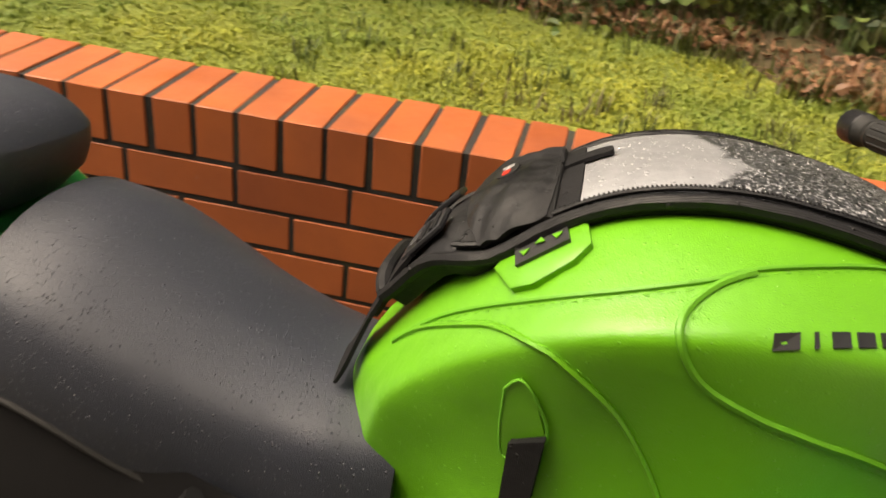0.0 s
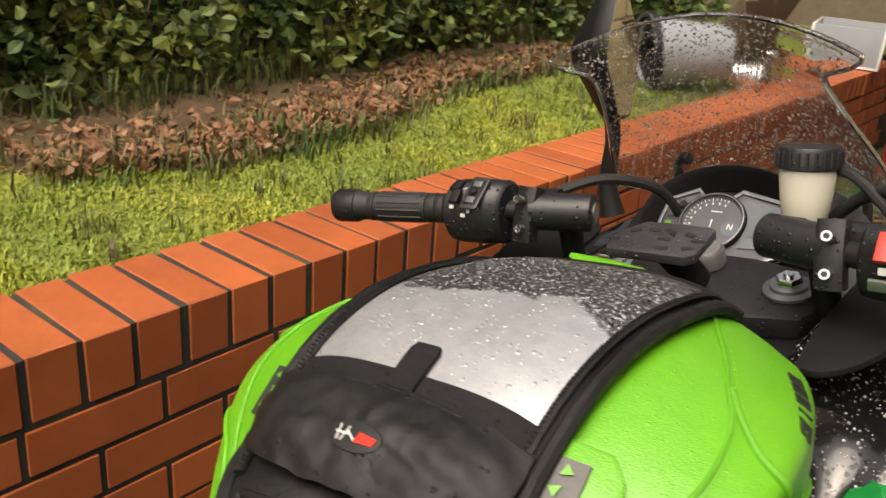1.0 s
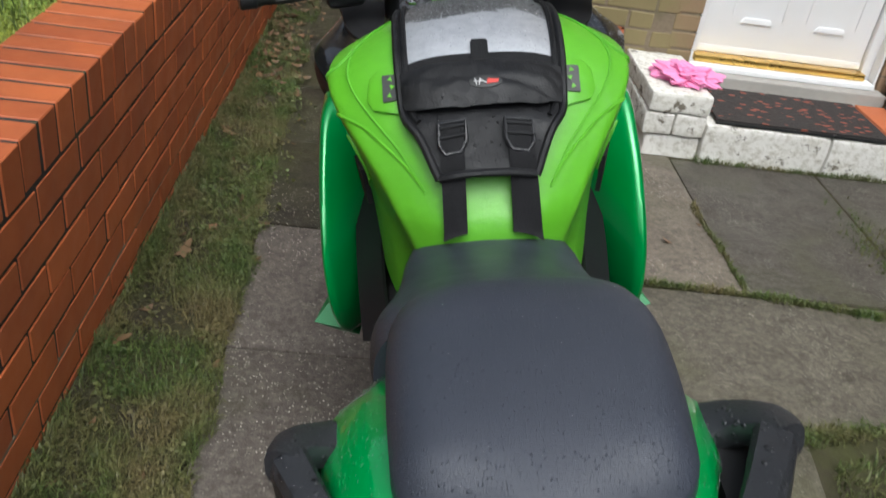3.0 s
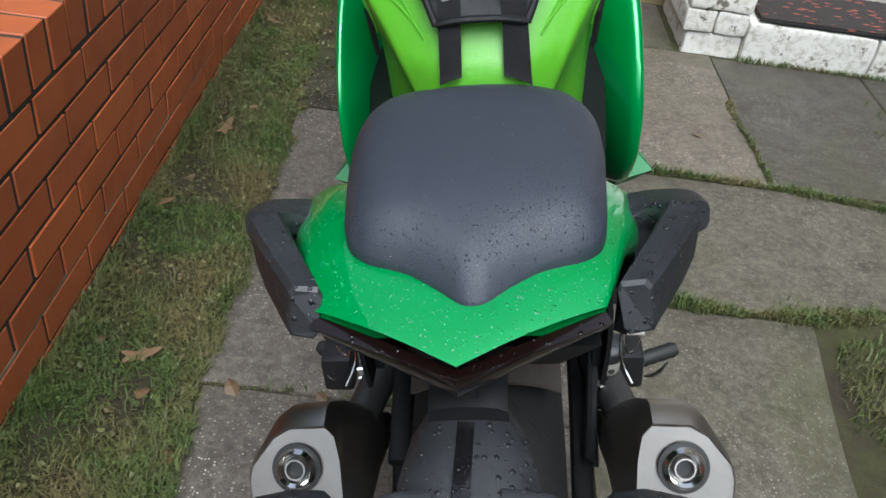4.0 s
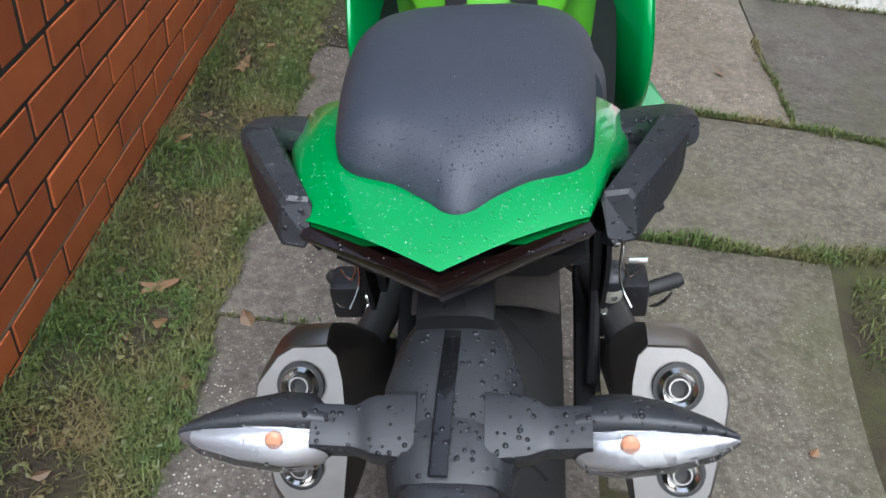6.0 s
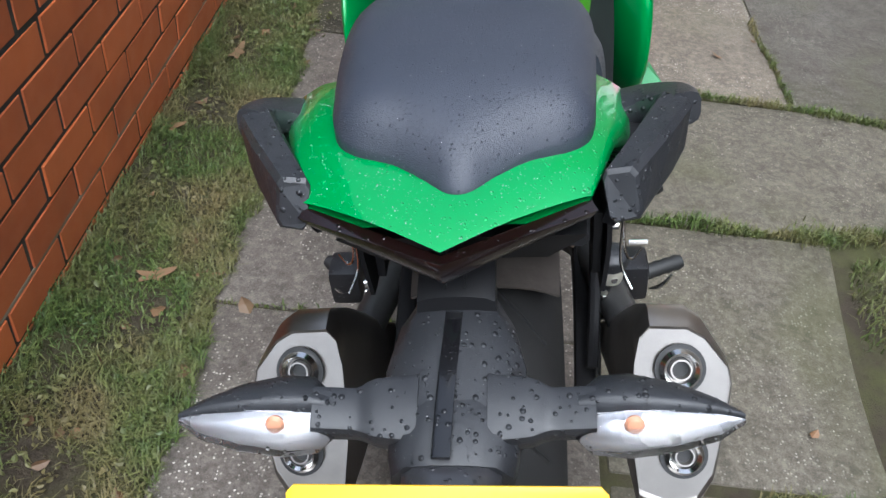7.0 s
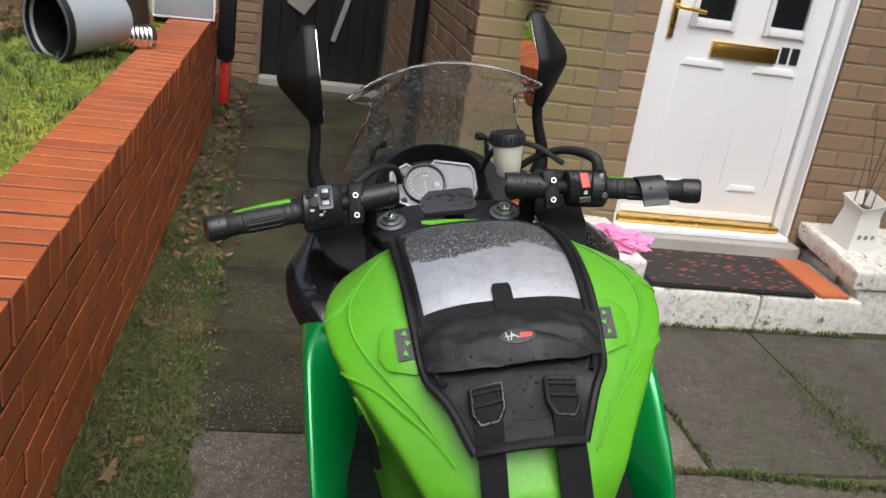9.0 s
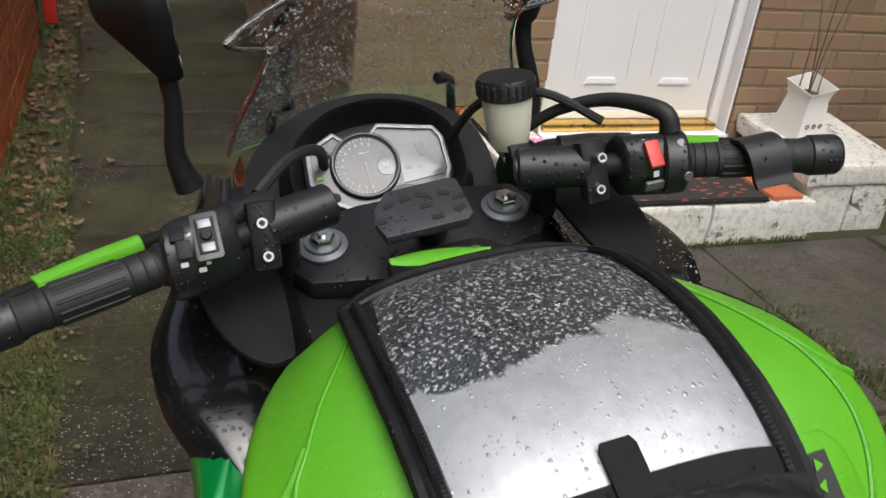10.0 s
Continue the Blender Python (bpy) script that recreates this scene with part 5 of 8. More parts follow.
    for x0, y0, w, h_ in ((0, -0.006, 0.222, 0.0018), (0, -0.172, 0.222, 0.0018), (-0.111, -0.089, 0.0018, 0.164), (0.111, -0.089, 0.0018, 0.164)):
        fr.append((pm @ pose(x0, y0, 0.0031), w, h_))
    bars_text(pl, "border", fr, M_PRINT)


moved(Matrix.Translation((0.002, -0.021, 0.058)) @ Matrix.Diagonal((0.92, 1, 1, 1)), hanger)


def wheel(name, cy, R, w, label):
    """A wheel with a tread-grooved tyre and a five-spoke cast rim, axle along x."""
    wp = part(name, lathe([(0.020, -0.045), (0.032, -0.04), (0.032, 0.04), (0.020, 0.045)], Matrix.Translation((0, cy, R)) @ pose(0, 0, 0, 0, 90), 20), M_ALLOY, bike, label)
    prof = []
    for a in np.linspace(-1.25, 1.25, 17):
        prof.append((R - w * 0.52 * (1 - math.cos(a)), w * 0.5 * math.sin(a) / math.sin(1.25)))
    prof = [(R * 0.70, -w * 0.44)] + prof + [(R * 0.70, w * 0.44)]
    part("tyre", lathe(prof, Matrix.Translation((0, cy, R)) @ pose(0, 0, 0, 0, 90), 56), M_TYRE, wp)
    rim = lathe([(R * 0.70, -w * 0.43), (R * 0.66, -w * 0.36), (R * 0.62, -w * 0.1), (R * 0.62, w * 0.1), (R * 0.66, w * 0.36), (R * 0.70, w * 0.43)], Matrix.Translation((0, cy, R)) @ pose(0, 0, 0, 0, 90), 40)
    part("rim", rim, M_GLOSS, wp)
    for k in range(5):
        a = 2 * math.pi * k / 5
        part("spoke", sweep([(0, cy + 0.03 * math.cos(a), R + 0.03 * math.sin(a)), (0, cy + R * 0.63 * math.cos(a), R + R * 0.63 * math.sin(a))], [0.05, 0.03], [0.03, 0.022], 0.3, 4, up=(1, 0, 0)), M_GLOSS, wp)
    for k in range(26):
        a = 2 * math.pi * k / 26
        for sx in (-1, 1):
            b0, b1 = a, a + 0.20
            pts = []
            for t in (0.0, 0.5, 1.0):
                ang = b0 + (b1 - b0) * t
                xx = sx * w * (0.08 + 0.30 * t)
                al = math.asin(min(0.99, abs(xx) / (w * 0.5) * math.sin(1.25)))
                rr = R - w * 0.52 * (1 - math.cos(al)) + 0.0004
                pts.append((xx, cy + rr * math.cos(ang), R + rr * math.sin(ang)))
            if (k + (sx > 0)) % 2 == 0:
                part("tread_groove", tube(pts, 0.0026, 3, 5), M_PRINT, wp)
    return wp


wheel("rear_wheel", -0.755, 0.315, 0.190, "rear wheel with a wide worn tyre")
wheel("front_wheel", 0.690, 0.300, 0.120, "front wheel")


def running_gear():
    for side in (1, -1):
        part("swingarm", sweep([(side * 0.125, -0.20, 0.40), (side * 0.140, -0.45, 0.40), (side * 0.130, -0.76, 0.325)], [0.03, 0.035, 0.03], [0.06, 0.085, 0.06], 0.25), M_BLACKDRY, bike)
        part("fork_leg", bar((side * 0.105, 0.235, 0.93), (side * 0.105, 0.62, 0.36), 0.027), M_ALLOY, bike)
        part("fork_foot", bar((side * 0.105, 0.56, 0.44), (side * 0.100, 0.70, 0.25), 0.033), M_BLACKDRY, bike)
    part("axle", bar((-0.15, -0.755, 0.315), (0.15, -0.755, 0.315), 0.014), M_STEEL, bike)
    part("axle", bar((-0.12, 0.69, 0.30), (0.12, 0.69, 0.30), 0.012), M_STEEL, bike)
    part("hugger", sheet(lambda u, v: ((-0.098 + 0.196 * u) * (1 - 0.1 * v), -0.755 + (0.335 - 0.02 * abs(2 * u - 1) ** 3) * math.cos(0.75 + 0.98 * v), 0.315 + (0.335 - 0.02 * abs(2 * u - 1) ** 3) * math.sin(0.75 + 0.98 * v)), 12, 18, 0.004), M_MUD, bike, "mud-stained rear mudguard over the tyre")
    part("inner_fender", sheet(lambda u, v: (-0.105 + 0.21 * u, -0.60 - 0.20 * v, 0.60 + 0.15 * v - 0.05 * abs(2 * u - 1) ** 2), 12, 8, 0.004), M_BARK, bike, "muddy inner mudguard")
    part("shock", bar((0.03, -0.42, 0.42), (0.03, -0.50, 0.70), 0.032), M_BLACKDRY, bike)
    part("front_mudguard", sheet(lambda u, v: ((-0.07 + 0.14 * u), 0.69 + (0.315 - 0.03 * abs(2 * u - 1) ** 2) * math.cos(0.6 + 1.9 * v), 0.30 + (0.315 - 0.03 * abs(2 * u - 1) ** 2) * math.sin(0.6 + 1.9 * v)), 12, 18, 0.004), M_GREEN, bike)
    for x in (-0.14, 0.15):
        part("brake_disc", lathe([(0.055, -0.002), (0.15, -0.002), (0.15, 0.002), (0.055, 0.002)], Matrix.Translation((x * 0.55, 0.69, 0.30)) @ pose(0, 0, 0, 0, 90), 40), M_STEEL, bike)
    b = box(-0.20, 0.20, -0.08, 0.33, 0.24, 0.58, 0.04, 3)
    part("engine", b, M_BLACKDRY, bike, "black painted engine block")
    part("sump", box(-0.12, 0.12, 0.0, 0.30, 0.14, 0.245, 0.03, 3), M_BLACKDRY, bike)
    part("frame_spar", sweep([(0.15, -0.30, 0.50), (0.150, -0.12, 0.62), (0.150, 0.10, 0.80), (0.12, 0.22, 0.90)], 0.035, [0.09, 0.11, 0.10, 0.08], 0.25), M_BLACKDRY, bike)
    part("frame_spar", sweep([(-0.15, -0.30, 0.50), (-0.150, -0.12, 0.62), (-0.150, 0.10, 0.80), (-0.12, 0.22, 0.90)], 0.035, [0.09, 0.11, 0.10, 0.08], 0.25), M_BLACKDRY, bike)
    part("subframe", sweep([(0.115, -0.30, 0.62), (0.115, -0.55, 0.70), (0.10, -0.90, 0.815)], 0.03, 0.04, 0.25), M_BLACKDRY, bike)
    part("subframe", sweep([(-0.115, -0.30, 0.62), (-0.115, -0.55, 0.70), (-0.10, -0.90, 0.815)], 0.03, 0.04, 0.25), M_BLACKDRY, bike)
    part("airbox", box(-0.10, 0.10, -0.30, 0.16, 0.58, 0.78, 0.04, 3), M_BLACKDRY, bike)
    part("seat_unit", box(-0.125, 0.125, -0.66, -0.34, 0.66, 0.73, 0.02, 2), M_BLACKDRY, bike)
    st = part("side_stand", tube([(-0.13, -0.03, 0.27), (-0.22, -0.05, 0.17), (-0.315, -0.06, 0.088)], 0.013, 4, 10), M_BLACKDRY, bike)
    part("stand_foot", box(-0.350, -0.290, -0.09, -0.03, 0.072, 0.082, 0.003), M_BLACKDRY, st)
    for side in (1, -1):
        for yy, zz, nm in ((-0.512, 0.392, "passenger_footpeg"), (-0.27, 0.36, "rider_footpeg")):
            br = part(nm, sweep([(side * 0.135, yy + 0.16, zz + 0.17), (side * 0.155, yy + 0.06, zz + 0.08), (side * 0.185, yy, zz + 0.01)], [0.020, 0.018, 0.022], [0.05, 0.035, 0.04], 0.25), M_BLACKDRY, bike)
            part("hinge", box(side * 0.233 - 0.026 - 0.018, side * 0.233 + 0.026 - 0.018, yy - 0.030, yy + 0.03, zz - 0.035, zz + 0.035, 0.010), M_BLACK, br)
            for dz in (0.014, -0.006):
                part("hinge_pin", bar((side * 0.172 - 0.012, yy - 0.024, zz + dz), (side * 0.206 - 0.012, yy - 0.026, zz + dz - 0.002), 0.0052), M_CHROME, br)
            part("hinge_plate", box(side * 0.176 - 0.019, side * 0.176 - 0.005, yy - 0.026, yy - 0.012, zz - 0.018, zz + 0.020, 0.003), M_SILVER, br)
            part("peg_spring", tube([(side * 0.246, yy - 0.016, zz - 0.020), (side * 0.262, yy - 0.026, zz - 0.004), (side * 0.278, yy - 0.018, zz + 0.012)], [0.003, 0.008, 0.003], 5, 8, flat=0.5), M_CHROME, br)
            peg = part("peg", lathe([(0, 0), (0.012, 0), (0.0135, 0.006), (0.012, 0.012), (0.0135, 0.020), (0.012, 0.028), (0.0135, 0.036), (0.012, 0.044), (0.0135, 0.052), (0.010, 0.062), (0, 0.063)],
                                    along((side * 0.238, yy, zz), (side * 0.30, yy + (0.015 if side > 0 else 0.04), zz + 0.012)), 14), M_RUBBER, br)
            part("heel_guard", prism([(-0.03, -0.02), (0.03, -0.03), (0.035, 0.02), (0.0, 0.045)], 0.004, Matrix.Translation((side * 0.178, yy + 0.04, zz + 0.02)) @ pose(0, 0, 0, 90, 0, 90), 0.001), M_BLACKDRY, br)
            part("bolt", bar((side * 0.187, yy + 0.055, zz + 0.055), (side * 0.199, yy + 0.055, zz + 0.055), 0.008), M_CHROME, br)
    # rear brake fluid cup and hose on one side, chain run on the other
    cup = part("rear_reservoir", lathe([(0, 0), (0.012, 0.0), (0.018, 0.008), (0.019, 0.036), (0.019, 0.044)], along((0.173, -0.600, 0.460), (0.172, -0.610, 0.520)), 24), M_FLUIDCUP, bike, "milky rear brake fluid cup with a ribbed black cap")
    part("cap", lathe([(0.020, 0.042), (0.024, 0.044), (0.024, 0.060), (0.021, 0.064), (0.012, 0.068), (0, 0.069)], along((0.173, -0.600, 0.460), (0.172, -0.610, 0.520)), 18), M_TRIM, cup)
    part("cup_bolt", lathe([(0, 0.004), (0.004, 0.004), (0.0055, 0)], along((0.176, -0.620, 0.478), (0.178, -0.72, 0.50)), 10), M_CHROME, cup)
    part("adjuster", tube([(0.196, -0.602, 0.535), (0.222, -0.604, 0.537)], 0.0042, 2, 8), M_CHROME, cup)
    part("master_cylinder", bar((0.161, -0.615, 0.400), (0.162, -0.615, 0.462), 0.011), M_BLACKDRY, bike)
    for zz in (0.425, 0.455):
        part("banjo", bar((0.161, -0.626, zz - 0.006), (0.161, -0.628, zz + 0.006), 0.0075), M_CHROME, bike)
    part("hose", tube([(0.185, -0.50, 0.64), (0.175, -0.53, 0.56), (0.155, -0.60, 0.45), (0.15, -0.70, 0.36)], 0.006, 6, 8), M_RUBBER, bike)
    part("hose", tube([(0.150, -0.48, 0.75), (0.150, -0.56, 0.62), (0.148, -0.63, 0.46), (0.14, -0.72, 0.40)], 0.009, 6, 8), M_BLACKDRY, bike)
    part("chain_guard", sweep([(-0.13, -0.40, 0.47), (-0.13, -0.60, 0.46), (-0.13, -0.74, 0.42)], 0.03, 0.02, 0.3), M_BLACKDRY, bike)


running_gear()


def exhaust(side):
    tilt = Matrix.Translation((0, -0.822, 0.478)) @ pose(0, 0, 0, -32) @ Matrix.Translation((0, 0.822, -0.478))
    e = part("exhaust", turned(loft([[(side * (0.240 + x * 0.98 + 0.010 * k), y, 0.455 + z * s - 0.02 * (1 - s)) for x, z in EX_SEC] for y, s, k in
                              ((-0.50, 0.20, -2.0), (-0.56, 0.36, -1.2), (-0.64, 0.64, -0.7), (-0.72, 0.86, -0.3), (-0.790, 1.0, 0.0), (-0.808, 0.985, 0.0), (-0.822, 0.88, 0.0), (-0.828, 0.84, 0.0), (-0.823, 0.80, 0.0))]), tilt), M_STEEL, bike, "brushed steel exhaust silencer with twin outlets")
    for z, r in ((0.478, 0.0205), (0.372, 0.019)):
        x = side * (0.247 if z > 0.42 else 0.252)
        m = tilt @ along((x, -0.822, z), (x + side * 0.01, -1.0, z + 0.015))
        ring = part("outlet_ring", lathe([(r + 0.004, 0), (r + 0.0045, 0.011), (r, 0.017), (r - 0.004, 0.013), (r - 0.005, -0.02)], m, 28), M_CHROME, e)
        # black ring on the face paints the dark of a recessed groove
        part("groove", lathe([(r + 0.0100, 0.0060), (r + 0.0095, 0.0074), (r + 0.003, 0.0074)], m, 28), M_PRINT, e)
        # black disc paints the shadow inside the pipe mouth
        part("outlet_shadow", lathe([(0, 0.004), (r - 0.006, 0.004)], m, 24), M_PRINT, ring)
        part("outlet_pipe", lathe([(r * 0.62, 0.002), (r * 0.62, 0.014), (r * 0.52, 0.014), (r * 0.50, -0.03), (0, -0.03)], m, 24), M_STEEL, ring)
    part("hanger_strap", box(side * 0.160 - 0.006, side * 0.160 + 0.006, -0.68, -0.64, 0.50, 0.60, 0.003), M_BLACKDRY, e)
    part("cable", tube([(side * 0.218, -0.66, 0.525), (side * 0.205, -0.67, 0.515), (side * 0.196, -0.67, 0.530), (side * 0.193, -0.66, 0.57), (side * 0.190, -0.68, 0.52), (side * 0.204, -0.70, 0.49)], 0.0018, 6, 6), M_CHROME, e)
    part("link_pipe", tube([(side * 0.228, -0.70, 0.35), (side * 0.17, -0.45, 0.33), (side * 0.12, -0.25, 0.22), (side * 0.08, -0.05, 0.17)], 0.026, 6, 14), M_PLATE, e)


EX_SEC = [(-0.040, -0.155), (-0.050, -0.06), (-0.046, 0.040), (-0.040, 0.078), (-0.028, 0.094), (0.016, 0.092), (0.036, 0.078), (0.064, 0.034), (0.068, 0.010), (0.063, -0.040), (0.048, -0.130), (0.030, -0.165), (0.0, -0.175)]
for side in (1, -1):
    moved(Matrix.Translation((-0.020 * side, -0.043, 0.088)), exhaust, side)


# ---- fairings ----
def fairings():
    levels = ((0.868, 0.215, 0.060, 0.232, 0.035, 0.238, 0.205), (0.848, 0.203, 0.010, 0.254, -0.020, 0.258, 0.225), (0.80, 0.192, -0.035, 0.258, -0.085, 0.264, 0.228), (0.74, 0.186, -0.055, 0.260, -0.135, 0.268, 0.24),
              (0.65, 0.184, -0.07, 0.260, -0.185, 0.270, 0.25), (0.56, 0.186, -0.07, 0.256, -0.190, 0.268, 0.25), (0.48, 0.194, -0.045, 0.248, -0.140, 0.256, 0.245), (0.42, 0.205, 0.02, 0.235, -0.040, 0.240, 0.23))
    for side in (1, -1):
        rows = []
        for z, xi, yi, xo, yo, xm, xf in levels:
            rows.append(catmull([(side * xi, yi, z), (side * (xi * 0.35 + xo * 0.65 - 0.006), yi * 0.35 + yo * 0.65, z), (side * xo, yo, z), (side * (xo + 0.006), yo + 0.06, z), (side * xm, 0.18, z), (side * xf, 0.48, z + 0.02)], 5))
        cols = [catmull([r[k] for r in rows], 5) for k in range(len(rows[0]))]
        nv = len(cols[0]) - 1
        nu = len(cols) - 1
        part("side_fairing", sheet(lambda u, v: cols[min(nu, round(u * nu))][min(nv, round(v * nv))], nu, nv, 0.004), M_GREENSIDE, bike, "emerald green lacquered side fairing")
        part("winglet", loft([[(side * (0.25 + (x - 0.25) * 1.35 + 0.014), -0.11 + (y + 0.11) * 1.35 + 0.085, z - 0.040) for x, y, z in q] for q in (((0.235, -0.07, 0.51), (0.262, -0.085, 0.525), (0.262, -0.12, 0.525), (0.24, -0.13, 0.51)), ((0.236, -0.085, 0.48), (0.280, -0.105, 0.492), (0.288, -0.145, 0.495), (0.245, -0.15, 0.48)), ((0.225, -0.08, 0.445), (0.262, -0.095, 0.455), (0.262, -0.125, 0.455), (0.23, -0.13, 0.445)))]), M_GREENPLASTIC, bike)
        # black inner trim between tank and fairing
        part("inner_trim", sheet(lambda u, v: (side * (0.150 + 0.045 * u + 0.012 * math.sin(math.pi * v)), -0.33 + 0.36 * v + 0.04 * u, 0.60 + 0.21 * v - 0.03 * u), 6, 16, 0.006), M_BLACKDRY, bike)
        part("side_cover", sheet(lambda u, v: (side * (0.150 - 0.014 * u + 0.012 * math.sin(math.pi * u)), -0.28 - 0.46 * v, 0.50 + (0.235 - 0.13 * max(0.0, 0.62 - v)) * u + 0.05 * v), 8, 14, 0.006), M_BLACKDRY, bike)
        # gloss cheek beside the tank's front
        outer = [(0.226, 0.020, 0.852), (0.250, 0.055, 0.872), (0.268, 0.09, 0.888), (0.280, 0.135, 0.897), (0.277, 0.19, 0.903), (0.255, 0.26, 0.910), (0.225, 0.36, 0.925), (0.200, 0.46, 0.940)]
        inner = [(0.165, 0.010, 0.880), (0.146, 0.04, 0.918), (0.140, 0.08, 0.935), (0.140, 0.13, 0.942), (0.142, 0.18, 0.945), (0.145, 0.26, 0.950), (0.150, 0.36, 0.955), (0.150, 0.46, 0.960)]
        oc, ic = catmull(outer, 4), catmull(inner, 4)
        nv = len(oc) - 1

        def cheek(u, v):
            p = ic[round(v * nv)].lerp(oc[round(v * nv)], u)
            return (side * p.x, p.y, p.z - 0.022 * math.sin(math.pi * u) + 0.012 * math.sin(math.pi * u ** 3))

        def flank(u, v):
            p = oc[round(v * nv)]
            return (side * (p.x + 0.006 * math.sin(math.pi * min(1, u * 3)) - 0.030 * u), p.y - 0.01 * u, p.z - 0.004 - 0.17 * u)
        part("cheek_panel", sheet(cheek, 16, nv, 0.006 * side), M_GLOSS, bike, "glossy black fairing cheek covered in rain")
        part("cheek_side", sheet(flank, 12, nv, 0.006 * side), M_BLACK, bike)
        part("inner_panel", sheet(lambda u, v: (side * (0.03 + 0.13 * u), 0.005 + 0.215 * v, 0.890 + 0.030 * v + 0.01 * u), 6, 8, 0.006 * side), M_BLACKDRY, bike)
        o = [(0.226, 0.165), (0.217, 0.112), (0.200, 0.068), (0.180, 0.046), (0.164, 0.046), (0.154, 0.062), (0.150, 0.178), (0.165, 0.300), (0.225, 0.300), (0.234, 0.210)]
        part("inner_cowl", prism([(side * p.x, p.y) for p in catmull([(x, y, 0) for x, y in o + o[:1]], 4)[:-1]], 0.006, Matrix.Translation((0, 0, 0.925)) @ pose(0, 0, 0, 5, side * -4), 0.002), M_BLACKDRY, bike, "matt black inner cowl beside the yoke")
    secs = []
    for y, w, zt, zb in ((0.40, 0.190, 0.885, 0.70), (0.50, 0.180, 0.925, 0.66), (0.60, 0.150, 0.905, 0.66), (0.70, 0.105, 0.870, 0.68), (0.78, 0.045, 0.800, 0.70)):
        ring = [(w * math.copysign(abs(math.cos(a)) ** 0.7, math.cos(a)), y, (zt + zb) / 2 + (zt - zb) / 2 * math.copysign(abs(math.sin(a)) ** 0.8, math.sin(a))) for a in np.linspace(0, 2 * math.pi, 28, endpoint=False)]
        secs.append(ring)
    nose = part("nose_fairing", loft(secs), M_GREEN, bike, "emerald green front fairing nose")
    for side in (1, -1):
        part("headlamp", lathe([(0, 0.0), (0.03, 0.004), (0.045, 0.0), (0.045, -0.02), (0, -0.02)], along((side * 0.06, 0.752, 0.775), (side * 0.10, 1.2, 0.75)), 20), M_LENS, nose)


moved(Matrix.Translation((0, 0, 0.022)), fairings)


# ---- cockpit ----
def screen():
    wv = curve1((0.0, 0.25, 0.5, 0.72, 0.84, 0.89, 0.93, 1.0), (0.166, 0.152, 0.134, 0.122, 0.119, 0.127, 0.150, 0.156))

    def f(u, v):
        a = 2 * u - 1
        y = 0.50 - 0.29 * v - 0.15 * abs(a) ** 2 * (1 - 0.80 * v)
        z = 0.985 + 0.255 * v - 0.040 * v ** 2 * abs(a) ** 2.0 + 0.045 * (1 - v) * abs(a) ** 2
        return (a * wv(v), y, z)
    s = part("windscreen", sheet(f, 36, 28, 0.003), M_SCREEN, bike, "clear smoked windscreen beaded with rain")
    s.visible_shadow = False
    rim = [f(i / 40, 1.0) for i in range(41)]
    for side in (0, 1):
        part("screen_edge", tube([f(side, k / 24) for k in range(25)], 0.0022, 1, 6, smooth=False), M_LENS, s)
    part("screen_edge", tube(rim, 0.0022, 1, 6, smooth=False), M_LENS, s)
    for side in (1, -1):
        st = part("screen_mount", tube([(side * 0.112, 0.420, 0.965), (side * 0.112, 0.412, 1.03), (side * 0.107, 0.395, 1.056), (side * 0.094, 0.388, 1.064)], 0.006, 5, 10), M_BLACK, bike)
        part("bolt", bar((side * 0.098, 0.386, 1.064), (side * 0.086, 0.382, 1.066), 0.008), M_BLACKDRY, st)


screen()


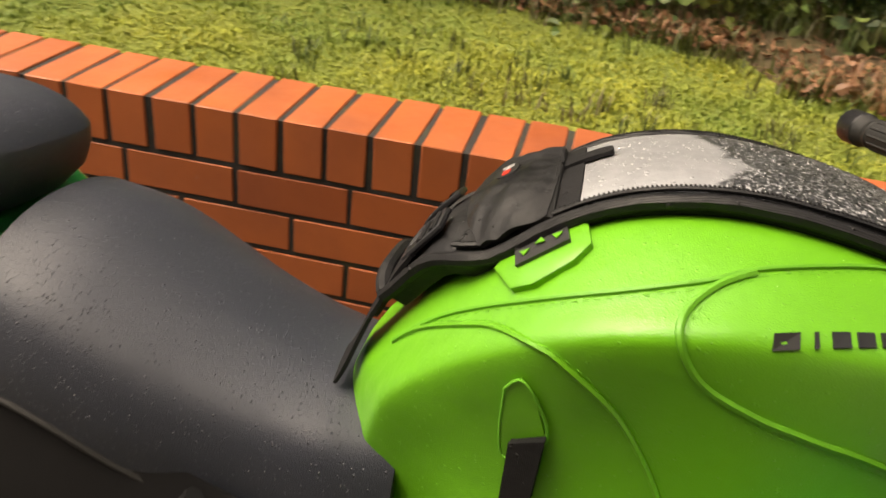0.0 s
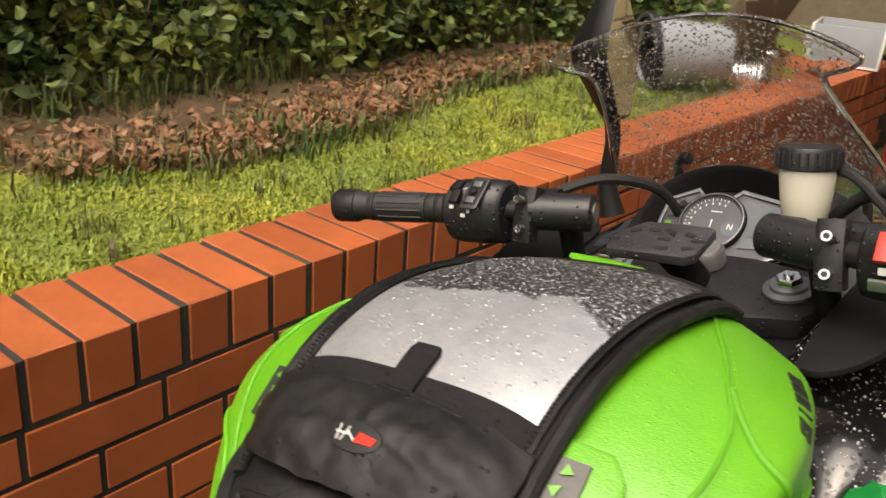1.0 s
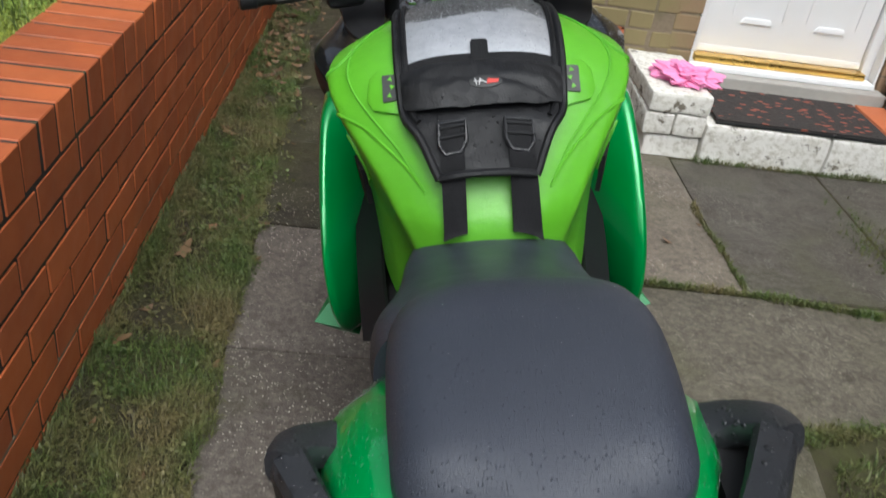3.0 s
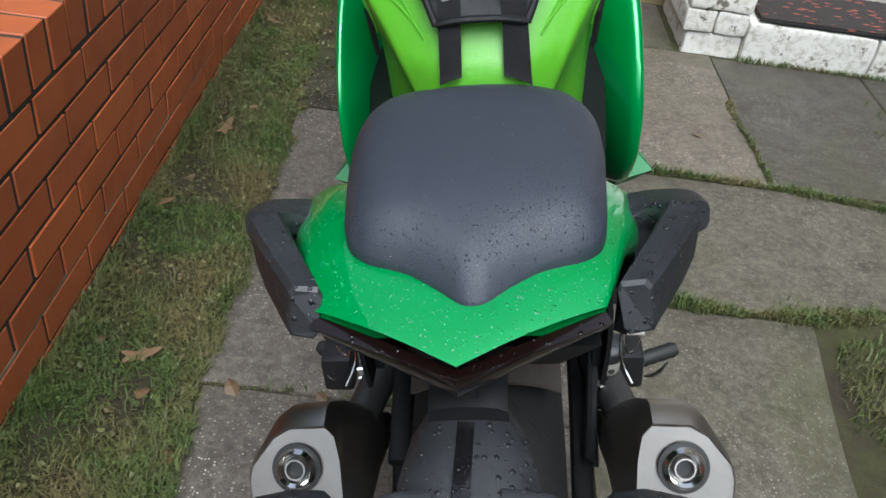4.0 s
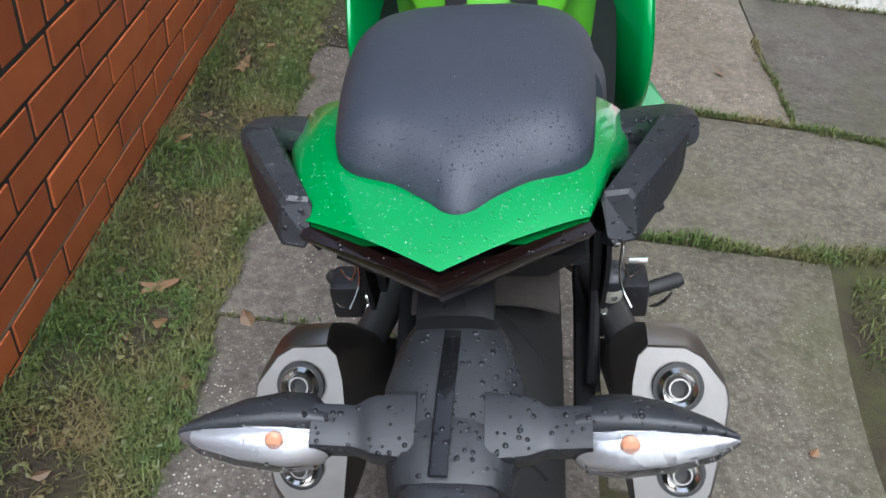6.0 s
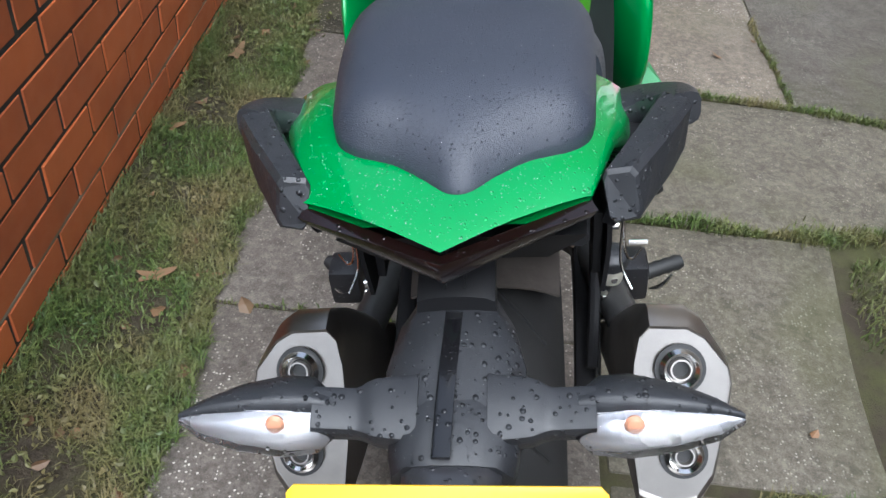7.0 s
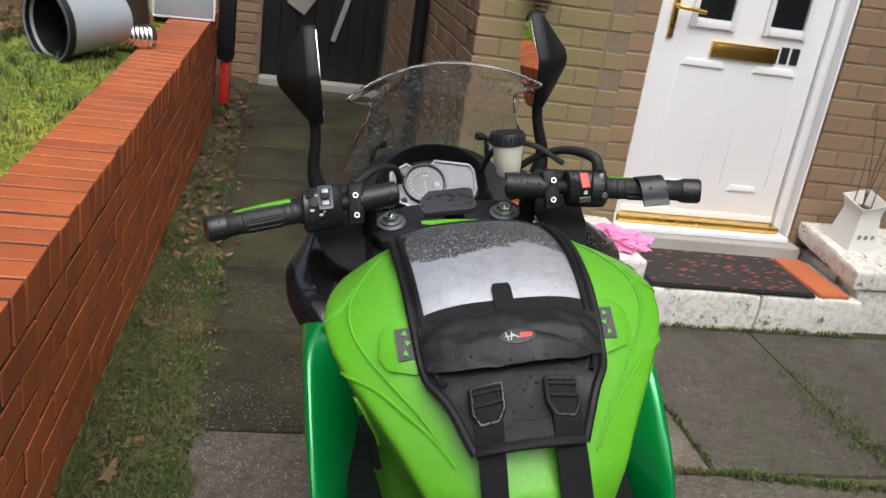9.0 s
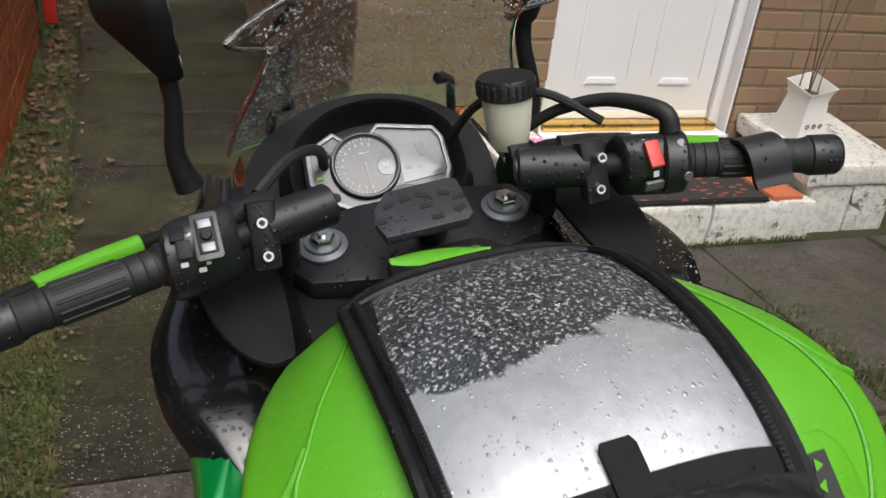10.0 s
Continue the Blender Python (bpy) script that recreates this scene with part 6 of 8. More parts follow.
def dash():
    dm = Matrix.Translation((-0.026, 0.380, 0.938)) @ pose(0, 0, 0, 45)
    bez = [(-0.0695, -0.011), (-0.066, 0.030), (-0.031, 0.047), (-0.020, 0.036), (0.013, 0.036), (0.026, 0.049), (0.094, 0.0335), (0.1015, 0.019), (0.101, -0.022), (0.095, -0.036), (0.060, -0.050), (-0.030, -0.050), (-0.056, -0.034)]
    d = part("instrument_panel", prism([(0.015 + (x - 0.015) * 1.05, y * 1.05) for x, y in bez], 0.02, dm @ pose(0, 0, -0.023), 0.003), M_BLACKDRY, bike, "instrument panel with analogue tachometer and lcd")
    part("face", prism(bez, 0.0012, dm @ pose(0, 0, -0.0025)), M_DIAL, d)
    for pts in (bez[11:] + bez[:4], bez[4:11]):
        part("bezel", sweep([dm @ Vector((0.015 + (x - 0.015) * 0.975, y * 0.975, 0.0005)) for x, y in pts], 0.0052, 0.003, 0.2, 1, up=dm.to_3x3() @ Vector((0, 0, 1)), smooth=False), M_SILVER, d, "silver bezel line")
    lcd = part("lcd", prism([(0.040, -0.030), (0.092, -0.028), (0.095, 0.016), (0.086, 0.028), (0.032, 0.038), (0.026, 0.030), (0.042, 0.010)], 0.0012, dm @ pose(0, 0, -0.001)), M_LCD, d, "pale grey lcd")
    bars_text(lcd, "digit_bar", [(dm @ pose(0.070 + a, 0.008 + b, 0.0003), w, h) for a, b, w, h in ((0, 0.008, 0.009, 0.0018), (0, -0.008, 0.009, 0.0018), (-0.0045, 0, 0.0018, 0.016), (0.0045, 0, 0.0018, 0.016), (-0.020, -0.020, 0.008, 0.004), (-0.006, -0.022, 0.005, 0.004))], M_DIAL)
    tc = dm
    t = part("tachometer", lathe([(0, 0.0015), (0.036, 0.0015), (0.0385, 0.004), (0.041, 0.003), (0.042, -0.004)], tc, 44), M_DIAL, d, "round analogue tachometer")
    part("ring", lathe([(0.0380, 0.002), (0.0385, 0.0062), (0.0415, 0.0060), (0.0425, 0.001)], tc, 44), M_BLACKDRY, t)
    # the black ring's shine is painted as a silver band
    part("ring_shine", lathe([(0.0382, 0.0058), (0.0390, 0.0068), (0.0400, 0.0066)], tc, 44), M_SILVER, t)
    for k in range(25):
        a = radians(-85 - k * 8.6)
        L = 0.004 if k % 2 == 0 else 0.0025
        bars_text(t, "tick", [(tc @ pose(0.0335 * math.cos(a), 0.0335 * math.sin(a), 0.0018, 0, 0, math.degrees(a)), L, 0.0007)], M_WHITEP)
    for k in range(0, 13, 1):
        a = radians(-85 - k * 17.2)
        bars_text(t, "numeral_bar", [(tc @ pose(0.0275 * math.cos(a), 0.0275 * math.sin(a), 0.0018), 0.0018, 0.0030)], M_WHITEP)
    part("needle", prism([(-0.0008, 0.004), (0.0008, 0.004), (0.0003, -0.032), (-0.0003, -0.032)], 0.001, tc @ pose(0, 0, 0.0025)), M_WHITEP, t)
    part("window", lathe([(0, 0.0019), (0.0105, 0.0019), (0.011, 0.0015)], tc @ pose(0.024, -0.006, 0), 24), M_LCD, t)
    bars_text(t, "gear_bar", [(tc @ pose(0.0213, -0.004, 0.0022), 0.0014, 0.008), (tc @ pose(0.0267, -0.004, 0.0022), 0.0014, 0.008), (tc @ pose(0.024, -0.004, 0.0022, 0, 0, 30), 0.0013, 0.0085)], M_WHITEP)
    bars_text(t, "caption_bar", [(tc @ pose(0.002, 0.016, 0.0018), 0.014, 0.0014)], M_WHITEP)
    for k, m in ((0, M_RED), (1, M_LIMEDARK), (2, M_DIAL)):
        part("warning_lamp", prism([(-0.004, -0.002), (0.004, -0.002), (0.004, 0.002), (-0.004, 0.002)], 0.0008, dm @ pose(-0.056, -0.016 + k * 0.011, 0.0004)), m, d)
    for x, y in ((-0.044, 0.022), (-0.044, -0.032)):
        part("button", lathe([(0, 0.004), (0.005, 0.004), (0.006, 0)], dm @ pose(x, y, 0.0), 14), M_BLACKDRY, d)
    # shroud round the dash: a dark recess with a raised lip
    lip = catmull([(-0.084, -0.052, 0), (-0.090, -0.015, 0), (-0.084, 0.026, 0), (-0.064, 0.052, 0), (-0.026, 0.073, 0), (0.025, 0.078, 0), (0.072, 0.066, 0), (0.104, 0.042, 0), (0.117, 0.013, 0), (0.117, -0.026, 0), (0.106, -0.058, 0)], 5)
    n = len(lip) - 1
    prof = ((0.80, -0.020), (0.86, -0.010), (0.94, 0.006), (0.97, 0.012), (0.99, 0.014), (1.01, 0.013), (1.03, 0.006), (1.07, -0.016), (1.13, -0.050), (1.55, -0.062))

    def hood(u, v):
        p = lip[round(u * n)]
        f, h = prof[round(v * 9)]
        return tuple(dm @ Vector((0.013 + (p.x - 0.013) * f, p.y * f, h)))
    part("dash_hood", sheet(hood, n, 9, 0.003), M_BLACKDRY, bike, "matt black hood over the instruments")
    part("dash_back", prism([(p.x * 0.97, p.y * 0.97) for p in lip], 0.006, dm @ pose(0, 0, -0.030)), M_BLACKDRY, bike)
    part("dash_base", box(-0.12, 0.11, 0.375, 0.46, 0.84, 0.905, 0.01), M_BLACKDRY, bike)


moved(Matrix.Translation((-0.025, 0.308, 1.006)) @ Matrix.Scale(0.93, 4) @ Matrix.Translation((0.026, -0.380, -0.938)), dash)


def steering():
    y = prism([(-0.145, 0.0), (-0.12, 0.045), (-0.05, 0.06), (0.05, 0.06), (0.12, 0.045), (0.145, 0.0), (0.12, -0.04), (0.05, -0.055), (-0.05, -0.055), (-0.12, -0.04)], 0.024, Matrix.Translation((0, 0.205, 0.912)) @ pose(0, 0, 0, 14), 0.005)
    yoke = part("top_yoke", y, M_BLACK, bike, "black top yoke")
    for side in (1, -1):
        m = Matrix.Translation((side * 0.098, 0.205, 0.938)) @ pose(0, 0, 0, 14)
        part("fork_cap", lathe([(0.025, 0), (0.025, 0.003), (0.019, 0.005), (0.018, 0.008), (0, 0.008)], m, 24), M_SILVER, yoke)
        part("nut", lathe([(0.0130, 0.008), (0.0130, 0.014), (0.0115, 0.016), (0.0, 0.016)], m, 6), M_CHROME, yoke)
        part("adjuster", bar(m @ Vector((0, 0, 0.014)), m @ Vector((0, 0, 0.019)), 0.005), M_CHROME, yoke)
        part("bar_bracket", bar((side * 0.138, 0.200, 0.915), (side * 0.132, 0.172, 1.004), 0.013), M_BLACKDRY, yoke)
    part("ignition", lathe([(0, 0.02), (0.018, 0.02), (0.022, 0.014), (0.022, 0.0)], Matrix.Translation((0, 0.232, 0.945)) @ pose(0, 0, 0, 14), 20), M_ALLOY, yoke)
    part("console", sweep([(0, 0.02, 0.948), (0, 0.08, 0.948), (0, 0.13, 0.938)], [0.13, 0.12, 0.10], [0.05, 0.04, 0.03], 0.3), M_BLACKDRY, bike, "black plastic console before the tank")
    part("console_screw", bar((0.012, 0.055, 0.975), (0.012, 0.055, 0.990), 0.006), M_CHROME, bike)
    part("tank_tongue", sheet(lambda u, v: (-0.062 + 0.086 * u, 0.066 - 0.016 * u + (0.026 * v - 0.013) * math.sin(math.pi * (0.06 + 0.90 * u)) ** 0.6, 0.988 + 0.003 * math.sin(math.pi * v)), 12, 6, 0.004), M_LIME, bike, "lime vinyl tongue before the tank bag")


moved(Matrix.Translation((0, 0, 0.038)), steering)


def handlebar(side):
    def P(x, dy=0.0, dz=0.0):
        t = (x - 0.11) / 0.29
        return (side * (x * 0.96 if x < 0.2 else 0.192 + (x - 0.2) * 0.92), 0.152 - 0.090 * t - (0.004 if side > 0 else -0.004) + dy, 1.044 + (0.002 if side < 0 else -0.004) * t + dz)
    h = part("handlebar", bar(P(0.095), P(0.165), 0.0205, 0.12), M_BLACK, bike, "black clip-on handlebar")
    part("bar_tube", bar(P(0.150), P(0.385), 0.0112), M_BLACKDRY, h)
    part("end_plug", bar(P(0.093), P(0.096), 0.012), M_STEEL, h)
    c = part("clamp", sweep([P(0.162, 0, 0.026), P(0.164, -0.010, -0.005), P(0.166, -0.012, -0.030)], 0.020, 0.026, 0.3, up=(1, 0, 0)), M_BLACK, h)
    for dz in (0.017, -0.016):
        a = P(0.164, -0.022, dz)
        part("bolt", lathe([(0.0, 0.002), (0.0027, 0.002), (0.0028, 0.006), (0.0046, 0.006), (0.0052, 0.004), (0.0052, -0.004)], along(a, (a[0], a[1] - 0.1, a[2] + 0.045)), 16), M_CHROME, c)
        # the hex recess's shade is painted as a black disc
        part("socket", lathe([(0, 0.0052), (0.0026, 0.0052)], along(a, (a[0], a[1] - 0.1, a[2] + 0.045)), 6), M_PRINT, c)
    part("master_cylinder" if side > 0 else "lever_bracket", sweep([P(0.150, 0.03, 0.0), P(0.185, 0.034, 0.002), P(0.225, 0.040, 0.002)], [0.034, 0.032, 0.022], [0.036, 0.030, 0.024], 0.3), M_BLACK, h)
    # switch block
    SW = 1.0 if side > 0 else 1.16
    sw = part("switch_block", loft([[(P(x)[0], P(x)[1] + 0.027 * r * math.cos(a) * (1.0 if math.cos(a) > 0 else 0.92), P(x)[2] - 0.002 + 0.031 * r * math.sin(a)) for a in np.linspace(0, 2 * math.pi, 18, endpoint=False)]
                                    for x, r in ((0.186 if side < 0 else 0.190, 0.86 * SW), (0.190 if side < 0 else 0.193, 0.98 * SW), (0.215, SW), (0.240, SW), (0.249, 0.94 * SW), (0.253, 0.80 * SW))]), M_BLACK, h, "black handlebar switch block")

    def face(x, ang, lift=0.0):
        a = radians(ang)
        n = Vector((0, -math.cos(a), math.sin(a)))
        o = Vector((P(x)[0], P(x)[1], P(x)[2] - 0.002)) + n * (0.0275 * SW + lift)
        return Matrix.Translation(o) @ n.to_track_quat('Z', 'Y').to_matrix().to_4x4()
    if side > 0:
        m = face(0.214, 42)
        part("stop_switch", prism([(-0.007, -0.013), (0.007, -0.013), (0.007, 0.013), (-0.007, 0.013)], 0.006, m, 0.0015), M_RED, sw, "red engine stop switch")
        part("start_button", prism([(-0.010, -0.005), (0.010, -0.005), (0.010, 0.005), (-0.010, 0.005)], 0.004, face(0.214, -18), 0.001), M_ALLOY, sw)
        bars_text(sw, "symbol_bar", [(face(0.214, 82, 0.002), 0.007, 0.006), (face(0.214, 6, 0.002), 0.006, 0.006)], M_WHITEP)
        bx = part("throttle_drum", bar(P(0.232), P(0.256), 0.0305, 0.1), M_BLACK, h)
        for a_ in (60, 0):
            mm = face(0.244, a_, 0.004)
            part("screw", lathe([(0, 0.001), (0.0045, 0.001), (0.005, 0)], mm, 14), M_ALLOY, bx)
        part("throttle_cable", tube([P(0.244, 0.005, 0.030), P(0.238, 0.012, 0.048), P(0.205, 0.050, 0.048), P(0.165, 0.075, 0.030), P(0.13, 0.09, 0.0)], [0.010, 0.009, 0.007, 0.006, 0.006], 6, 10), M_RUBBER, h)
        part("brake_hose", tube([P(0.20, 0.05, 0.025), P(0.15, 0.075, 0.05), P(0.10, 0.11, 0.030), P(0.08, 0.17, -0.04)], 0.005, 6, 8), M_RUBBER, h)
        part("throttle_rest", sheet(lambda u, v: (P(0.300 + 0.045 * u)[0] + 0.004 * v, P(0.335)[1] - 0.0195 * math.sin(-0.6 + 2.2 * min(1, v * 1.4)) - 0.022 * max(0, v - 0.5), P(0.335)[2] + 0.0195 * math.cos(-0.6 + 2.2 * min(1, v * 1.4)) - 0.030 * max(0, v - 0.5)), 8, 16, 0.004), M_BLACK, h, "black wrist rest clipped round the throttle grip")
    else:
        m = face(0.213, 48)
        fr = [(-0.0115, -0.019), (-0.009, -0.021), (0.009, -0.021), (0.0115, -0.019), (0.0115, 0.019), (0.009, 0.021), (-0.009, 0.021), (-0.0115, 0.019)]
        part("rocker_frame", prism(fr, 0.003, m, 0.001), M_PLATE, sw)
        rk = part("rocker", prism([(-0.008, -0.016), (0.008, -0.016), (0.008, 0.016), (-0.008, 0.016)], 0.004, m, 0.0015), M_BLACKDRY, sw)
        for ty in (-0.0105, 0.0105):
            part("rocker_tip", prism([(-0.0055, ty - 0.004), (0.0055, ty - 0.004), (0.0055, ty + 0.004), (-0.0055, ty + 0.004)], 0.0052, m, 0.001), M_SILVER, rk)
        part("rocker_knob", lathe([(0, 0.0075), (0.004, 0.007), (0.005, 0.004)], m, 14), M_BLACKDRY, rk)
        bars_text(sw, "symbol_bar", [(face(0.206, 18, 0.0012), 0.004, 0.004), (face(0.216, 12, 0.0012), 0.004, 0.004), (face(0.228, 62, 0.0012), 0.004, 0.005), (face(0.236, 20, 0.0012), 0.006, 0.004), (face(0.222, 4, 0.0012), 0.006, 0.004)], M_WHITEP)
        for x, a_ in ((0.234, 40), (0.238, 66)):
            part("button", prism([(-0.006, -0.008), (0.006, -0.008), (0.006, 0.008), (-0.006, 0.008)], 0.005, face(x, a_), 0.0015), M_BLACKDRY, sw)
        part("clutch_cable", tube([P(0.16, 0.045, 0.012), P(0.12, 0.075, 0.022), P(0.08, 0.12, 0.0), P(0.07, 0.17, -0.06)], 0.006, 6, 8), M_RUBBER, h)
    prof = [(0.0, 0.0), (0.0175, 0.0), (0.019, 0.003), (0.019, 0.008), (0.0165, 0.011)]
    for z0, z1 in ((0.014, 0.022), (0.024, 0.034), (0.036, 0.098), (0.100, 0.106)):
        prof += [(0.0160, z0 - 0.001), (0.0170, z0), (0.0168, z1), (0.0160, z1 + 0.001)]
    prof += [(0.0165, 0.118), (0.018, 0.121), (0.018, 0.125), (0.0, 0.125)]
    g = part("grip", lathe(prof, along(P(0.250), P(0.385)), 26), M_RUBBER, h, "ribbed black rubber grip")
    ax = along(P(0.250), P(0.385))
    for k in range(12):
        a = 2 * math.pi * k / 12
        part("grip_ridge", bar(ax @ Vector((0.0165 * math.cos(a), 0.0165 * math.sin(a), 0.040)), ax @ Vector((0.0165 * math.cos(a), 0.0165 * math.sin(a), 0.094)), 0.0017, 0.3, 6), M_RUBBER, g)
    part("bar_end", lathe([(0.0, 0.0), (0.015, 0.0), (0.0155, 0.004), (0.0195, 0.008), (0.0195, 0.032), (0.017, 0.036), (0.0, 0.036)], along(P(0.370), P(0.45)), 26), M_BLACK, h)
    lz = 0.009 if side < 0 else 0.007
    lv = part("lever", sweep([P(0.190, 0.042, -0.010 + lz), P(0.225, 0.058, -0.014 + lz), P(0.30, 0.064, -0.016 + lz), P(0.405, 0.048, -0.016 + lz)], [0.018, 0.014, 0.013, 0.012], [0.014, 0.012, 0.011, 0.011], 0.3), M_BLACKDRY, h)
    part("lever_sleeve", sweep([P(0.275, 0.062, -0.015 + lz), P(0.30 if side > 0 else 0.32, 0.062, -0.016 + lz), P(0.325 if side > 0 else 0.368, 0.058 if side > 0 else 0.054, -0.016 + lz)], 0.019, 0.017, 0.35), M_LIME, lv, "lime green rubber lever sleeve")
    part("lever_tip", lathe([(0, -0.008), (0.006, -0.005), (0.008, 0), (0.006, 0.005), (0, 0.008)], Matrix.Translation(P(0.407, 0.048, -0.016 + lz)), 14), M_BLACKDRY, lv)


handlebar(1)
handlebar(-1)


def reservoir():
    m = Matrix.Translation((0.103, 0.207, 1.008)) @ pose(0, 0, 0, -4) @ Matrix.Scale(0.92, 4)
    r = part("fluid_reservoir", lathe([(0, 0.0), (0.018, 0.0), (0.022, 0.006), (0.0255, 0.030), (0.0275, 0.052), (0.0275, 0.060)], m, 30), M_FLUIDCUP, bike, "milky brake fluid reservoir with a black cap")
    part("fluid", lathe([(0, 0.003), (0.0185, 0.004), (0.0240, 0.032), (0.0245, 0.040), (0, 0.040)], m, 26), M_FLUID, r)
    cap = [(0.0285, 0.058), (0.0315, 0.060), (0.0315, 0.078), (0.030, 0.081), (0.0, 0.082)]
    c = part("cap", lathe(cap, m, 30), M_BLACK, r)
    for k in range(24):
        a = 2 * math.pi * k / 24
        p, q = m @ Vector((0.0315 * math.cos(a), 0.0315 * math.sin(a), 0.062)), m @ Vector((0.0315 * math.cos(a), 0.0315 * math.sin(a), 0.077))
        part("cap_rib", bar(p, q, 0.0016, 0.3, 6), M_BLACK, c)
    part("mount", sweep([m @ Vector((0.0, -0.026, 0.010)), m @ Vector((0.0, -0.036, -0.005)), m @ Vector((0.006, -0.034, -0.035))], 0.022, 0.008, 0.3, up=(0, -1, 0.2)), M_BLACKDRY, r)
    part("bolt", bar(m @ Vector((0, -0.034, 0.004)), m @ Vector((0, -0.044, 0.004)), 0.0075), M_BLACKDRY, r)
    part("hose", tube([m @ Vector((0, 0, 0.0)), m @ Vector((0.01, 0.0, -0.03)), m @ Vector((0.05, -0.02, -0.02)), m @ Vector((0.075, -0.035, -0.01))], 0.007, 6, 8), M_RUBBER, r)


moved(Matrix.Translation((0.004, 0.002, 0.034)), reservoir)


def phone_mount():
    m = Matrix.Translation((-0.020, 0.143, 1.000)) @ pose(0, 0, 0, 14, 0, 4)
    o = [(-0.046, -0.036), (0.034, -0.038), (0.042, -0.030), (0.046, 0.030), (0.038, 0.036), (-0.026, 0.036), (-0.044, 0.012), (-0.050, -0.010)]
    p = part("mount_plate", prism([(x, y * 0.85) for x, y in o], 0.010, m @ pose(0, 0, -0.010), 0.0015), M_WETPLATE, bike, "black phone mount plate with slotted holes")
    # no holes are cut: black patches paint the dark in the slots
    for x, y, a in ((-0.030, 0.010, 30), (0.004, 0.014, -30), (0.026, 0.010, -30), (0.036, 0.000, 0), (0.032, -0.016, 20), (0.008, -0.020, 0), (0.004, -0.002, 0), (-0.045, -0.010, 0), (-0.012, 0.014, 0)):
        part("slot", prism([(-0.006, -0.0022), (-0.0045, -0.003), (0.0045, -0.003), (0.006, -0.0022), (0.006, 0.0022), (0.0045, 0.003), (-0.0045, 0.003), (-0.006, 0.0022)], 0.0006, m @ pose(x, y, 0.0001, 0, 0, a), 0.0), M_PRINT, p)
    part("mount_stem", bar(m @ Vector((0, 0, -0.006)), (0.0, 0.185, 0.945), 0.016), M_BLACKDRY, p)


moved(Matrix.Translation((0.012, 0.002, 0.031)), phone_mount)


def mirror(side):
    base = Vector((side * 0.215, 0.385, 0.955))
    st = part("mirror", tube([base, (side * 0.222, 0.385, 1.0), (side * 0.212, 0.382, 1.06), (side * 0.212, 0.380, 1.105)], [0.018, 0.012, 0.010, 0.011], 6, 12), M_BLACKDRY, bike, "black mirror on a bent stalk")
    yaw = -80 if side > 0 else 90
    hm = Matrix.Translation((side * 0.206, 0.380, 1.178)) @ pose(0, 0, 0, 0, 0, yaw) @ pose(0, 0, 0, 90)
    o = [(-0.014, -0.088), (0.016, -0.088), (0.021, -0.084), (0.046, -0.012), (0.048, 0.004), (0.046, 0.012), (0.011, 0.083), (0.005, 0.088), (-0.005, 0.088), (-0.011, 0.083), (-0.046, 0.012), (-0.048, 0.004), (-0.046, -0.012), (-0.019, -0.084)]
    ring = [Vector((x, y, 0)) for x, y in o]
    secs = [[hm @ Vector((p.x * s, p.y * s - sh, d)) for p in ring] for s, d, sh in ((0.96, 0.012, 0), (1.0, 0.008, 0), (1.0, -0.008, 0), (0.97, -0.012, 0), (0.22, -0.060, 0.001), (0.16, -0.063, 0.001), (0.06, -0.065, 0.001))]
    part("mirror_head", loft(secs), M_BLACKDRY, st)
    part("mirror_glass", prism([(p.x * 0.92, p.y * 0.93) for p in ring], 0.0015, hm @ pose(0, 0, 0.0115)), M_MIRROR, st, "mirror glass")


for side in (1, -1):
    moved(Matrix.Translation((0, 0.035, 0.016)), mirror, side)


# ---- tank bag, strapped on the tank ----
BAG_LEN = 1.165
bag = thing("tank_bag", "black nylon tank bag with a wet clear map window", "bag", BIKE @ pose(0, 0.033, 0) @ Matrix.Diagonal((1.04, BAG_LEN, 1, 1)))
bag_w = curve1((0.004, -0.03, -0.10, -0.18, -0.24, -0.285, -0.310, -0.347), (0.107, 0.111, 0.113, 0.111, 0.108, 0.102, 0.086, 0.060))


def on_tank(x, y):
    return tank_top(x * 1.04, y * BAG_LEN + 0.033)


def bag_z(x, y):
    t = min(1.0, max(0.0, (-0.262 - y) / 0.06))
    f = min(1.0, max(0.0, (y + 0.06) / 0.06))
    return on_tank(x, y) - 0.008 * f * f + 0.030 * t * t * (3 - 2 * t) + 0.014 - 0.006 * (abs(x) / 0.12) ** 4


def bag_patch(y0, y1, off, margin=0.0, nu=24, nv=20, thick=0.004, wfun=bag_w):
    return sheet(lambda u, v: ((2 * u - 1) * (wfun(y0 + (y1 - y0) * v) - margin), y0 + (y1 - y0) * v, bag_z((2 * u - 1) * wfun(y0 + (y1 - y0) * v), y0 + (y1 - y0) * v) + off), nu, nv, thick)


